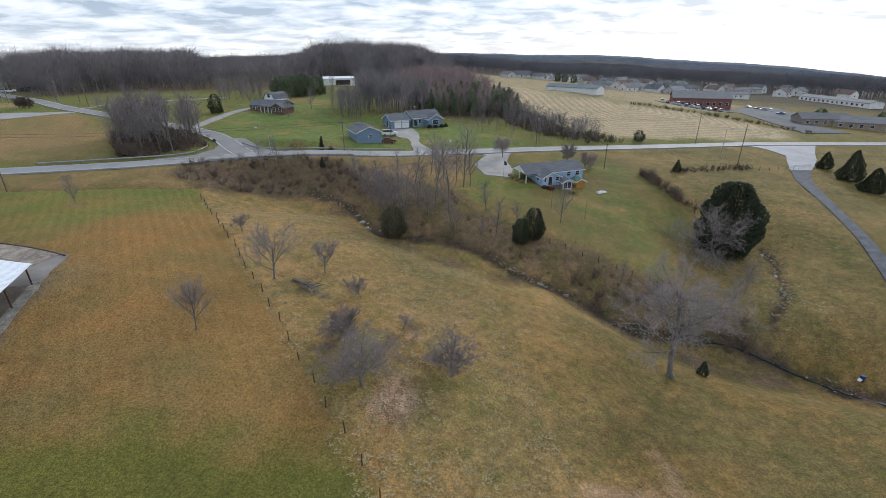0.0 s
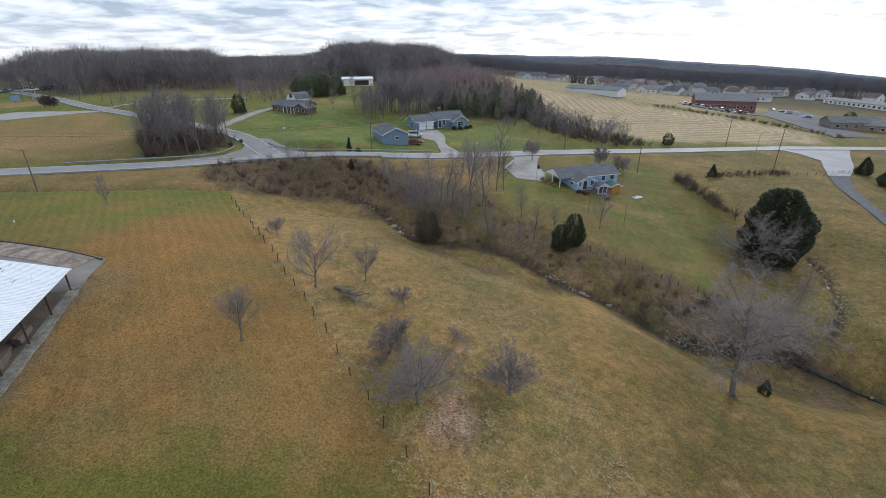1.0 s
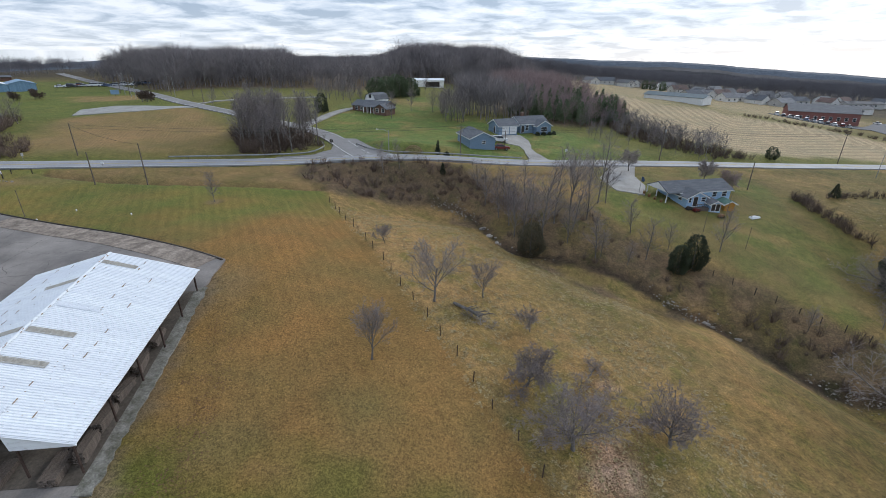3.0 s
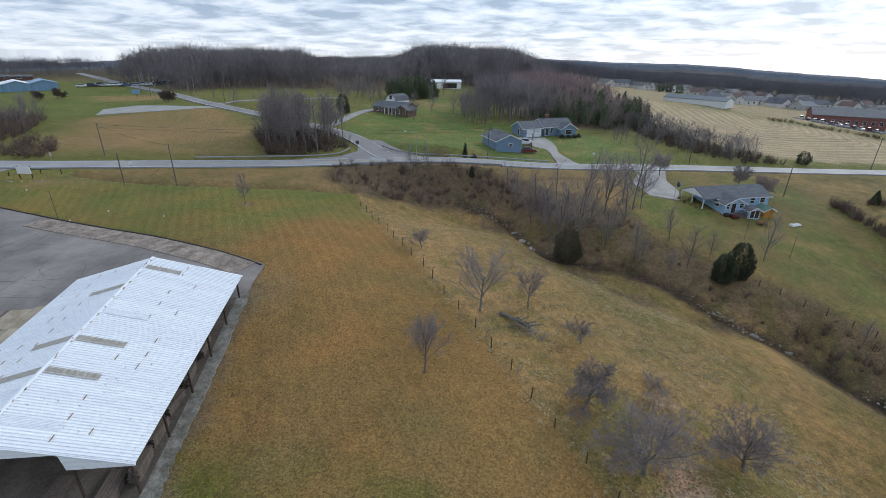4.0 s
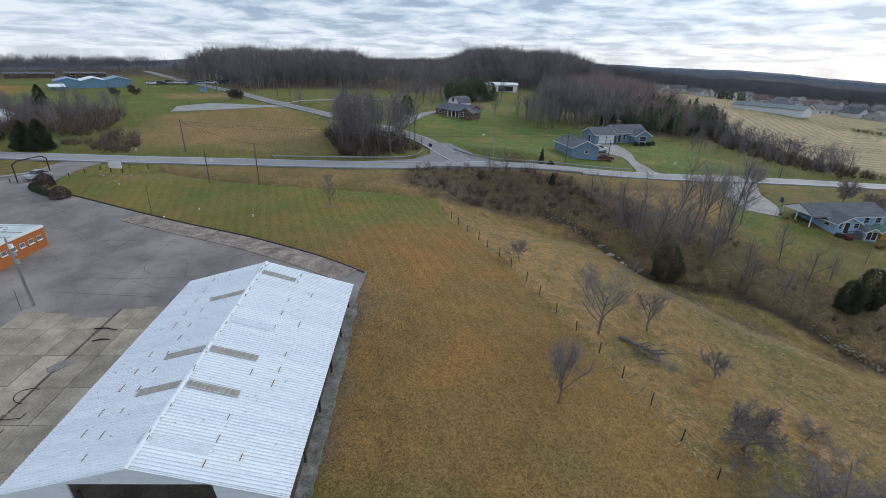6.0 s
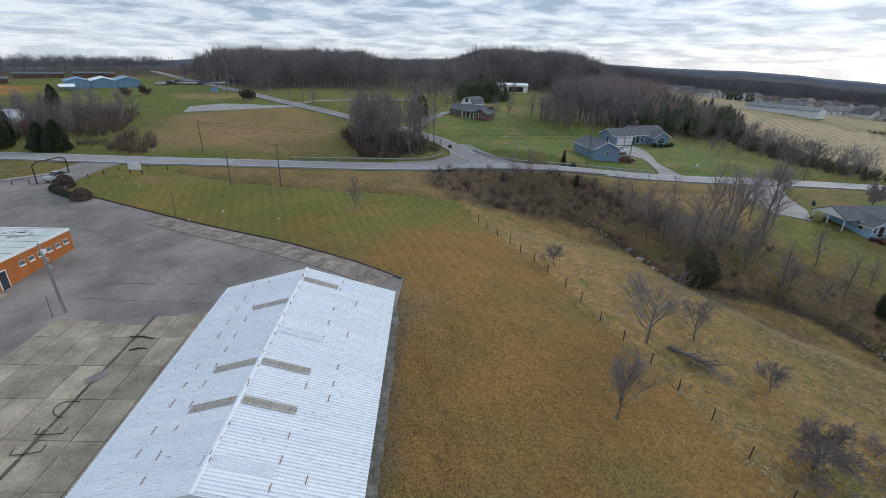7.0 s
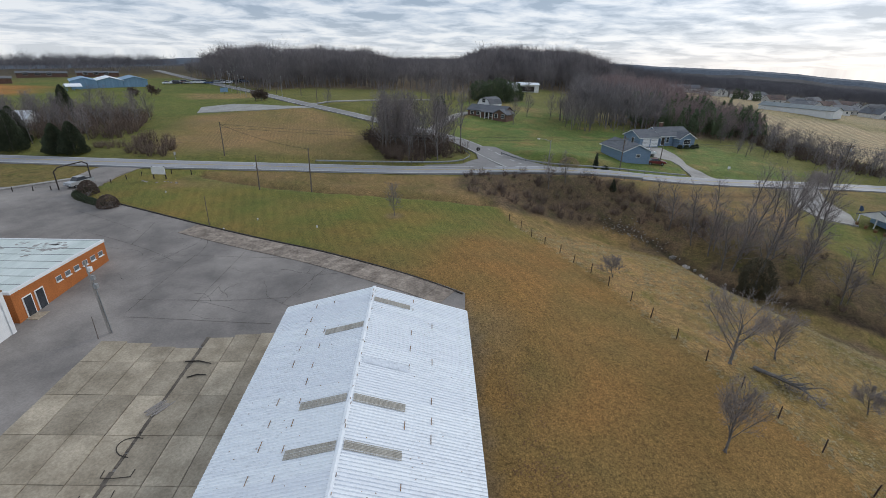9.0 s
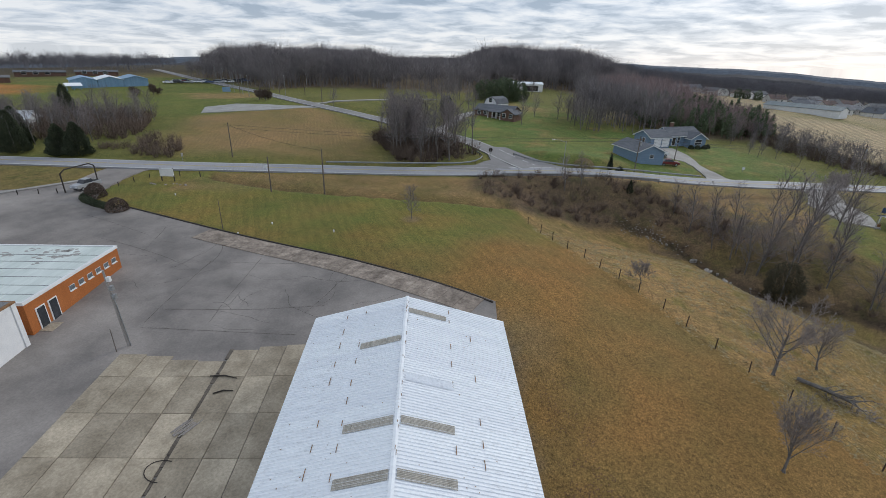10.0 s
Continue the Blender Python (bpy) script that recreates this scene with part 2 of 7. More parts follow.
M_PALE_BARK = surface("pale_sycamore_bark", (0.26, 0.25, 0.235), (0.46, 0.44, 0.42), 0.5, 5, 0.95, bump=0)
M_TWIG = surface("winter_twigs", (0.21, 0.182, 0.172), (0.36, 0.315, 0.298), 0.5, 5, 0.95, bump=0, vary=0.15)
M_BROWN_TWIG = surface("brown_brush", (0.105, 0.078, 0.064), (0.22, 0.165, 0.13), 0.2, 4, 0.95, bump=0, vary=0.2)
# wood and sapling tones are paled to carry some distance haze in the colour
M_FOREST = surface("far_winter_wood", (0.136, 0.124, 0.130), (0.305, 0.275, 0.270), 0.09, 0.35, 0.95, bump=0)
M_RED_TWIG = surface("reddish_saplings", (0.24, 0.178, 0.172), (0.37, 0.285, 0.275), 0.1, 2, 0.95, bump=0)
M_CEDAR = surface("dark_cedar_needles", (0.040, 0.051, 0.031), (0.092, 0.108, 0.064), 0.8, 6, 0.9, bump=0, vary=0.2)
M_PINE = surface("pine_needles", (0.088, 0.122, 0.070), (0.18, 0.22, 0.125), 0.1, 2, 0.9, bump=0, vary=0.2)
M_STRAW = surface("dry_grass", (0.26, 0.20, 0.10), (0.44, 0.36, 0.20), 0.4, 3, 0.95, bump=0)
M_LEAF = surface("fallen_leaves", (0.10, 0.055, 0.03), (0.22, 0.13, 0.07), 0.8, 5, 0.95, bump=0)
M_ROCK = surface("limestone", (0.17, 0.15, 0.125), (0.44, 0.40, 0.35), 0.7, 5, 0.9, bump=0.6, depth=0.05, vary=0.25)
M_LEDGE = surface("pale_limestone_ledge", (0.17, 0.15, 0.13), (0.46, 0.42, 0.375), 0.9, 6, 0.85, bump=0.5, depth=0.04, vary=0.2)
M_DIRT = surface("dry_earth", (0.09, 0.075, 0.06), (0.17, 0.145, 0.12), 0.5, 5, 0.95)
M_ROOF_GREEN = surface("greenish_white_roof_coating", (0.50, 0.56, 0.53), (0.70, 0.75, 0.72), 0.3, 3.0, 0.7, 0, (0.25, 1.4, 1.0), 0.1, spec=0.3, grit=0.08)
M_FRUIT = surface("dense_grey_twigs", (0.175, 0.148, 0.145), (0.31, 0.265, 0.256), 0.5, 5, 0.95, bump=0, vary=0.15)
M_STRIP = surface("brown_stained_concrete", (0.16, 0.128, 0.105), (0.40, 0.335, 0.275), 0.9, 4.0, 0.9, bump=0.3, vary=0.12)
M_SILVER_WOOD = surface("silvered_pole_wood", (0.26, 0.235, 0.215), (0.42, 0.39, 0.365), 1.0, 9, 0.9, 0, (8, 8, 0.6))
# wood tone shifted to grey-blue so the distance haze sits in the colour
M_FOREST_FAR = surface("haze_tinted_winter_wood", (0.112, 0.110, 0.124), (0.215, 0.205, 0.218), 0.05, 0.8, 0.95, bump=0)
M_CAR_PARK = surface("dark_blue_grey_asphalt", (0.06, 0.065, 0.076), (0.11, 0.116, 0.132), 0.05, 2, 0.85)
M_WATER = surface("creek_water", (0.03, 0.035, 0.035), (0.06, 0.065, 0.06), 0.6, 4, 0.08, bump=0.1, spec=0.6)


# ---- mesh helpers ----
class Build:
    """Gathers faces of one mesh."""

    def __init__(self):
        self.v, self.f = [], []

    def add(self, verts, faces):
        k = len(self.v)
        self.v.extend(verts)
        self.f.extend([tuple(i + k for i in q) for q in faces])
        return self

    def box(self, x0, y0, z0, x1, y1, z1, m=None):
        p = [Vector((x, y, z)) for z in (z0, z1) for x, y in ((x0, y0), (x1, y0), (x1, y1), (x0, y1))]
        if m:
            p = [m @ q for q in p]
        return self.add(p, [(3, 2, 1, 0), (4, 5, 6, 7), (0, 1, 5, 4), (1, 2, 6, 5), (2, 3, 7, 6), (3, 0, 4, 7)])

    def slab(self, corners, thick):
        """A plate: corners counted round its top, thickness downwards."""
        c = [Vector(q) for q in corners]
        k = len(c)
        low_side = [q - Vector((0, 0, thick)) for q in c]
        return self.add(c + low_side, [tuple(range(k)), tuple(range(2 * k - 1, k - 1, -1))] + [(i, i + k, (i + 1) % k + k, (i + 1) % k) for i in range(k)])

    def tube(self, a, b, ra, rb, n=6, caps=True):
        a, b = Vector(a), Vector(b)
        w = (b - a).normalized()
        u = w.orthogonal().normalized()
        s = w.cross(u)
        ring = [(math.cos(2 * math.pi * i / n), math.sin(2 * math.pi * i / n)) for i in range(n)]
        p = [a + (u * c + s * d) * ra for c, d in ring] + [b + (u * c + s * d) * rb for c, d in ring]
        f = [(i, (i + 1) % n, (i + 1) % n + n, i + n) for i in range(n)]
        if caps:
            f += [tuple(range(n - 1, -1, -1)), tuple(range(n, 2 * n))]
        return self.add(p, f)

    def path(self, pts, r, n=3):
        """One connected tube through several places."""
        pts = [Vector(q) for q in pts]
        rings = []
        for i, q in enumerate(pts):
            w = (pts[min(i + 1, len(pts) - 1)] - pts[max(i - 1, 0)]).normalized()
            u = w.cross(Vector((0, 0, 1)))
            u = u.normalized() if u.length > 1e-4 else Vector((1, 0, 0))
            s = u.cross(w)
            rings += [q + (u * math.cos(2 * math.pi * k / n) + s * math.sin(2 * math.pi * k / n)) * r for k in range(n)]
        return self.add(rings, [(i * n + k, i * n + (k + 1) % n, (i + 1) * n + (k + 1) % n, (i + 1) * n + k) for i in range(len(pts) - 1) for k in range(n)])

    def mesh(self, name):
        me = bpy.data.meshes.new(name)
        me.from_pydata([tuple(q) for q in self.v], [], self.f)
        me.update()
        return me


def part(name, made, mat, parent=None, label="", smooth=False):
    me = made.mesh(name) if isinstance(made, Build) else made
    me.materials.append(mat) if not me.materials else None
    if smooth:
        me.polygons.foreach_set("use_smooth", [True] * len(me.polygons))
    ob = new(name, me)
    if parent:
        ob.parent = parent
    if label:
        ob["label"] = label
    return ob


def thing(name, label, category, m=None, group="", kind=""):
    ob = new(name)
    ob.empty_display_size = 0.2
    if m:
        ob.matrix_basis = m
    return tagged(ob, label, category, group, kind)


# ---- the lie of the land ----
CREEK = [(-60, 104), (-30, 95), (-17, 88), (-11, 78), (1, 71), (10, 68), (18, 67), (26, 62), (33, 57), (43, 52), (55, 48), (70, 40), (100, 20)]
BUMPS = [(35, 45, 34), (-48, 52, 18), (-32, 91, 15), (55, 84, 18), (-38, 109, 17), (87, 280, 60), (-116, 163, 40), (8, 66, 14), (12, 57, 9), (-2, 60, 11), (8, 77, 8), (-70, 440, 62), (-24, 42, 11), (11, 47, 9)]
LIE = [0.292, -10.448, 7.885, -8.172, 0.215, 0.711, -1.207, -0.9, 0.468, 0.083, -4.982, -1.24, -5.651, 2.065, -5.018, -5.046, 3.874, 4.784, 2.321, 2.682, -1.454, -1.981, -2.701, 4.5, 0.6, 0.5]
HIGHWAY = [(-420, 30), (-260, 58), (-190, 70.5), (-147, 78), (-112, 85.5), (-88, 92.5), (-62, 100), (-42, 105.5), (-22, 113), (0, 122.7), (14, 129), (36, 138.5), (58, 147.5), (90, 161.5), (117, 173), (150, 183), (185, 191), (300, 209), (480, 226)]
SIDE_ROAD = [(-47, 107), (-52, 113), (-58, 122), (-66, 130), (-76, 136.5), (-88, 140), (-99, 145), (-111, 150), (-124, 157), (-137, 167), (-154, 183), (-172, 198), (-203, 219), (-252, 253), (-340, 320)]


def line_dist(x, y, line):
    """Distance of places from a broken line, and the index along it of the nearest point."""
    if np.size(x) < 500:
        a, b = np.array(line[:-1], float)[:, :, None], np.array(line[1:], float)[:, :, None]
        ab = b - a
        t = np.clip(((x - a[:, 0]) * ab[:, 0] + (y - a[:, 1]) * ab[:, 1]) / (ab[:, 0] ** 2 + ab[:, 1] ** 2), 0, 1)
        d = np.hypot(x - a[:, 0] - t * ab[:, 0], y - a[:, 1] - t * ab[:, 1])
        k = d.argmin(0)
        return d.min(0), k + np.take_along_axis(t, k[None], 0)[0]
    best, where = np.full(np.shape(x), 1e9), np.zeros(np.shape(x))
    for i, ((ax, ay), (bx, by)) in enumerate(zip(line[:-1], line[1:])):
        t = np.clip(((x - ax) * (bx - ax) + (y - ay) * (by - ay)) / ((bx - ax) ** 2 + (by - ay) ** 2), 0, 1)
        d = np.hypot(x - ax - t * (bx - ax), y - ay - t * (by - ay))
        where = np.where(d < best, i + t, where)
        best = np.minimum(best, d)
    return best, where


def smoothed(line, step=2.5):
    """A finely stepped, rounded copy of a broken line."""
    p = np.array(line, float)
    d = np.concatenate([[0], np.cumsum(np.hypot(*np.diff(p, axis=0).T))])
    s = np.arange(0, d[-1], step)
    q = np.stack([np.interp(s, d, p[:, 0]), np.interp(s, d, p[:, 1])], 1)
    for _ in range(6):
        q[1:-1] = (q[:-2] + 2 * q[1:-1] + q[2:]) / 4
    return q


def raw_land(x, y):
    x, y = np.asarray(x, float), np.asarray(y, float)
    u, v = np.tanh((x + 20) / 170), np.tanh((y - 80) / 170)
    d, _ = line_dist(x, y, CREEK)
    along = 1 / (1 + np.exp(-np.clip((x + 25) / 10, -50, 50)))
    terms = [np.ones_like(x), u, v, u * u, u * v, v * v, u ** 3, u * u * v, u * v * v, v ** 3, np.exp(-(d / 7) ** 2) * along, np.exp(-(d / 24) ** 2) * along]
    terms += [np.exp(-((x - a) ** 2 + (y - b) ** 2) / c ** 2) for a, b, c in BUMPS]
    z = sum(k * t for k, t in zip(LIE, terms))
    return z


ROADS = []
for line, half in ((HIGHWAY, 3.1), (SIDE_ROAD, 2.6)):
    q = smoothed(line)
    zz = raw_land(q[:, 0], q[:, 1])
    for _ in range(40):
        zz[1:-1] = (zz[:-2] + 2 * zz[1:-1] + zz[2:]) / 4
    if ROADS:
        d, k = line_dist(q[:, 0], q[:, 1], [tuple(p) for p in ROADS[0][0]])
        w = np.clip(1 - (d - 4) / 22, 0, 1)
        zz = zz * (1 - w) + np.interp(k, np.arange(len(ROADS[0][1])), ROADS[0][1]) * w
    ROADS.append((q, zz, half))
ROAD_LINES = [[tuple(p) for p in q[::4]] for q, _, _ in ROADS]


def land(x, y):
    """Height of the ground, graded level beside the roads."""
    x, y = np.asarray(x, float), np.asarray(y, float)
    z = raw_land(x, y)
    for (q, zz, half), line in zip(ROADS[::-1], ROAD_LINES[::-1]):
        d, k = line_dist(x, y, line)
        w = np.clip((half + 6 - d) / 5.0, 0, 1)
        w = w * w * (3 - 2 * w)
        k = np.clip(k * 4, 0, len(zz) - 1)
        z = z * (1 - w) + (np.interp(k, np.arange(len(zz)), zz) - 0.24) * w
    return z


def at(x, y):
    return float(land(np.array([x]), np.array([y]))[0])


# ---- ground ----
def wobble(x, y, size):
    """Smooth pseudo-random field of about the given size, -1 to 1."""
    a = np.sin(x / size * 1.7 + 1.3 * np.sin(y / size * 0.9)) + np.sin(y / size * 1.9 + 1.1 * np.sin(x / size * 1.3 + 2.0))
    b = np.sin((x + y) / size * 2.9 + 0.7) * np.sin((x - 1.6 * y) / size * 2.3)
    return (a + b) / 3.0


def inside(x, y, ring, soft=2.0):
    """1 within a ring of places, 0 outside, with a soft edge."""
    d, _ = line_dist(x, y, ring + ring[:1])
    hit = np.zeros(np.shape(x), bool)
    for (ax, ay), (bx, by) in zip(ring, ring[1:] + ring[:1]):
        if ay != by:
            hit ^= ((ay > y) != (by > y)) & (x < (bx - ax) * (y - ay) / (by - ay) + ax)
    s = np.where(hit, d, -d) + soft * 0.6 * wobble(x, y, soft * 2.2)
    return np.clip(s / soft + 0.5, 0, 1)


STREAM = [(-30, 97), (-24.5, 96.4), (-19, 91.5), (-15.4, 84.8), (-12.2, 79.6), (-5, 78), (1.1, 77), (6.4, 75.6), (9.6, 72.9), (12.4, 70), (16.2, 68.2), (21.2, 66.4), (24.4, 64.6), (27.6, 61.9), (32.2, 59.4), (38, 58.8), (44.1, 57.4), (46, 55.2), (48.3, 54.9), (50, 52), (52.8, 51.4), (54.4, 48.7), (57.4, 48.2), (60, 45.2), (64, 44.8), (70, 39.5), (80, 34)]
STREAM_2 = [(64, 84), (63.6, 79), (59.2, 70.2), (55.6, 64.3), (51.3, 60.3), (48.6, 56)]
ROAD_CLUMP = [(-88, 122), (-75, 104.5), (-68, 105), (-62, 110), (-60, 115.5), (-70, 128), (-82, 133)]
WOOD_LEFT = [(-262, 262), (-214, 234), (-168, 204), (-160, 226), (-135, 233), (-114, 240), (-142, 300), (-185, 390), (-330, 400)]
WOOD_DIP = [(-118, 240), (-96, 232), (-84, 246), (-78, 292), (-108, 340), (-130, 500), (-230, 500), (-190, 385), (-145, 300)]
WOOD_HILL = [(-80, 290), (-66, 312), (-30, 286), (-2, 300), (8, 360), (0, 520), (-140, 520), (-112, 335)]
PLANTATION = [(-24, 196), (-8, 183), (6, 176), (16, 182), (27, 190), (34, 200), (26, 224), (14, 300), (-2, 310), (-20, 290), (-26, 240)]
PINES = [(-14, 186), (-4, 181), (6, 177), (16, 182), (27, 190), (34, 200), (27, 222), (8, 232), (-12, 216)]
THICKET = [(-57, 100), (-56, 92), (-48, 86), (-39, 91), (-29, 97), (-21, 96), (-18, 91), (-13.4, 81.4), (0, 76.6), (7, 75), (19, 67.4), (33, 59), (48, 54), (47, 60), (40, 67), (30, 72), (18, 78), (10, 84), (2, 93), (-12, 103), (-24, 106), (-43, 102)]
DITCH_EDGE = [(-104, 81.3), (-101, 80.0), (-92.5, 79.2), (-89, 79.0), (-80, 79.8), (-74.8, 80.6), (-67, 82.0), (-61, 83.0), (-53, 84.8), (-49, 87.0)]
DITCH = DITCH_EDGE + [(-47, 98), (-62, 96), (-88, 88.6), (-104, 83.4)]
BANK_BRUSH = [(-57, 99), (-54, 91), (-46, 88), (-39, 92.5), (-29, 98), (-21, 97), (-16, 94), (-10, 93), (-12, 103), (-24, 106), (-43, 102)]
HOUSE_LAWN = [(3, 95), (12, 84), (19, 79), (37, 70), (54, 88), (57, 98), (53, 107), (52, 116), (47, 134), (8, 120)]
CROP = [(-136, 106), (-127, 95.5), (-85, 99), (-76, 103), (-82, 117), (-95, 131), (-120, 148), (-147, 131)]
FAR_LAWN = [(-62, 118), (-45, 112), (-22, 117.5), (0, 127), (14, 134), (27, 141), (6, 165), (-18, 176), (-30, 199), (-55, 222), (-80, 205), (-72, 150)]
HARVEST = [(33, 264), (31, 224), (44, 180), (63, 163), (144, 190), (157, 210), (134, 237), (99, 247), (60, 262), (30, 400), (5, 512), (-14, 512), (10, 330)]
BALL_FIELDS = [(-152, 128), (-126, 152), (-140, 172), (-175, 205), (-250, 258), (-330, 215), (-262, 150), (-170, 112)]
STUBBLE = [(-350, 130), (-245, 150), (-262, 178), (-380, 190)]
FAR_MEADOW = [(60, 262), (140, 250), (190, 300), (210, 420), (140, 560), (-14, 560), (28, 400)]

GROUND_COLOURS = {
    "pasture": (0.300, 0.196, 0.090), "olive": (0.178, 0.142, 0.060), "lawn_brown": (0.268, 0.152, 0.058), "green": (0.136, 0.160, 0.046),
    "brush": (0.145, 0.105, 0.073), "crop": (0.285, 0.192, 0.098), "harvest": (0.40, 0.32, 0.215), "leaves": (0.40, 0.275, 0.21),
    "bright_green": (0.128, 0.176, 0.054), "forest": (0.062, 0.052, 0.046), "ditch": (0.245, 0.168, 0.085), "bank": (0.13, 0.088, 0.05), "stubble": (0.33, 0.17, 0.06), "dirt": (0.20, 0.15, 0.10), "wood_floor": (0.15, 0.115, 0.085), "deep_green": (0.108, 0.116, 0.027), "mud_and_ditch_shade": (0.062, 0.047, 0.037), "dark_olive": (0.128, 0.104, 0.043),
}


def ground_tints(x, y):
    col = np.empty((len(x), 3))
    zone = np.zeros((len(x), 3))
    col[:] = GROUND_COLOURS["olive"]
    zone[:, 1] = 1.0

    def lay(name, w, row=None):
        w = np.clip(w, 0, 1)
        col[:] = col * (1 - w[:, None]) + np.array(GROUND_COLOURS[name]) * w[:, None]
        if row is not None:
            zone[:] = zone * (1 - w[:, None]) + np.array(row) * w[:, None]

    near_side = np.clip((np.interp(x, *np.array(HIGHWAY, float).T) - y) / 3, 0, 1)
    # pasture between the fence and the creek, paler up the slope
    fence = (x + 11.6) * 0.825 + (y - 32.9) * 0.565
    lay("pasture", np.clip(0.72 + 0.5 * wobble(x, y, 14), 0, 1) * (fence > 0) * np.clip((75 - x) / 20, 0, 1) * near_side, (0, 1, 0))
    lay("olive", (0.5 + 0.6 * wobble(x + 40, y, 6)) * np.clip(1 - np.hypot(x + 6, y - 38) / 11, 0, 1) * 1.6)
    lay("olive", 0.45 * np.clip((x + 16) / 14, 0, 1) * np.clip(0.6 + 0.7 * wobble(x + 3, y, 8), 0, 1) * (fence > 0) * near_side)
    lay("green", 0.5 * np.clip(1 - np.hypot(x - 1.5, y - 37) / 5, 0, 1) * (0.6 + 0.6 * wobble(x + 5, y, 2.5)))
    lay("green", 0.55 * np.clip(1 - np.hypot(x + 17, y - 51) / 5, 0, 1) * (0.6 + 0.6 * wobble(x + 5, y, 2.5)))
    lay("green", 0.55 * np.clip(1 - np.hypot(x + 8, y - 40) / 5, 0, 1) * (0.6 + 0.6 * wobble(x, y, 2.5)))
    lay("leaves", 1.8 * np.clip(1.15 - np.hypot((x + 4.7) / 2.2, (y - 33.2) / 3.4) + 0.25 * wobble(x, y, 1.2), 0, 1))
    lay("leaves", 1.2 * np.clip(1.0 - np.hypot((x + 3.4) / 1.5, (y - 44) / 1.2), 0, 1))
    # mown lawn on the other side of the fence
    lawn = np.clip(-fence / 0.8 + 0.3, 0, 1) * near_side * np.clip((x + 125) / 5, 0, 1)
    lay("lawn_brown", lawn, (1, 0.22, 0))
    lay("olive", lawn * np.clip(0.35 + 0.25 * np.clip((-26 - x) / 8, 0, 1) * np.clip((50 - y) / 12, 0, 1) + 0.5 * wobble(x + 7, y, 7) + 0.3 * wobble(x, y, 2.6), 0, 1) * 0.8)
    zone[:, 0] *= np.clip((y - 36) / 25, 0.45, 1)
    greener = np.clip((y - 50 + 0.9 * (-62 - x)) / 16 + 0.35 * wobble(x, y, 8), 0, 1) + np.clip(1 - np.hypot((x + 46) / 10, (y - 78) / 7), 0, 1)
    lay("green", lawn * np.clip(greener, 0, 1) * (0.62 + 0.3 * wobble(x, y, 4)))
    lay("deep_green", lawn * np.clip((29.2 - y) / 5 + 0.45 * wobble(x, y, 4) + 0.3 * wobble(x, y, 1.7), 0, 0.88))
    d_apron, _ = line_dist(x, y, [(-47.0, 50.0), (-45.6, 45.0), (-39.2, 21.0)])
    lay("dirt", lawn * np.clip((1.3 + 1.2 * wobble(x, y, 2.2) - d_apron) / 1.0, 0, 0.8))
    lay("dirt", lawn * np.clip(1 - np.hypot((x + 44) / 4, (y - 47) / 6), 0, 1) * 0.4)
    d_road, _ = line_dist(x, y, HIGHWAY)
    verge = np.clip((d_road - 3.5) / 1.5, 0, 1) * np.clip((15 + 2 * wobble(x, y, 9) - d_road) / 3, 0, 1) * near_side * (x < 15) * (x > -105)
    lay("ditch", verge, (0, 0.5, 0))
    lay("bank", np.clip(1 - abs(d_road - 9.0 - 1.2 * wobble(x, y, 9)) / 1.1, 0, 1) * verge * 0.75)
    lay("green", 0.22 * np.clip(1 - abs(d_road - 5.5) / 2.2, 0, 1))
    in_ditch, d_edge = inside(x, y, DITCH, 0.6), line_dist(x, y, DITCH_EDGE)[0]
    lay("green", lawn * np.clip(1 - d_edge / 7, 0, 1) * (1 - in_ditch) * 0.7)
    lay("ditch", in_ditch * 0.9, (0, 0.7, 0))
    lay("olive", in_ditch * np.clip(0.3 + 0.6 * wobble(x, y, 6), 0, 0.7))
    # shadow line below the lawn's edge, painted in as a dark tint
    lay("mud_and_ditch_shade", in_ditch * np.clip(1.1 - abs(d_edge - 0.5) / 0.8, 0, 0.85))
    lay("dirt", np.clip(1.5 - np.hypot(x + 62.4, y - 73.5) / 1.1, 0, 0.7))
    lay("dark_olive", np.clip((x - 4 + 5 * wobble(x, y, 7)) / 24, 0, 0.7) * near_side * (fence > 0) * np.clip((62 - y) / 8, 0, 1))
    lay("leaves", np.clip(1 - np.hypot((x - 15) / 5, (y - 25.5) / 1.2) + 0.6 * wobble(x, y, 1.5), 0, 0.8) * 0.8)
    lay("leaves", np.clip(1 - np.hypot((x - 20) / 1.3, (y - 28) / 5) + 0.6 * wobble(x, y, 1.5), 0, 0.8) * 0.7)
    rusty = np.clip(0.1 + 0.7 * wobble(x - 9, y + 4, 6.5) + 0.5 * wobble(x, y, 1.7), 0, 0.75) * (fence > 0) * near_side * np.clip((64 - y) / 8, 0, 1)
    lay("lawn_brown", rusty * 0.6)
    # right of the creek
    lay("olive", inside(x, y, HOUSE_LAWN, 4), (0, 0.4, 0))
    lay("green", inside(x, y, HOUSE_LAWN, 3) * np.clip(0.42 + 0.75 * wobble(x, y, 9) + 0.3 * wobble(x, y, 3.3), 0.0, 0.85), (0, 0.8, 0))
    lay("pasture", inside(x, y, HOUSE_LAWN, 3) * np.clip(-0.02 + 0.6 * wobble(x + 30, y, 7) + 0.4 * wobble(x, y, 2.5), 0, 0.6))
    lay("pasture", np.clip((x - 57) / 6, 0, 1) * near_side * np.clip(0.25 + 0.6 * wobble(x, y, 12), 0, 1))
    lay("dark_olive", np.clip((x - 20) / 30, 0, 1) * near_side * (fence > 0) * np.clip((y - 50) / 10, 0, 1) * np.clip(0.42 + 0.3 * wobble(x, y, 6), 0, 0.7))
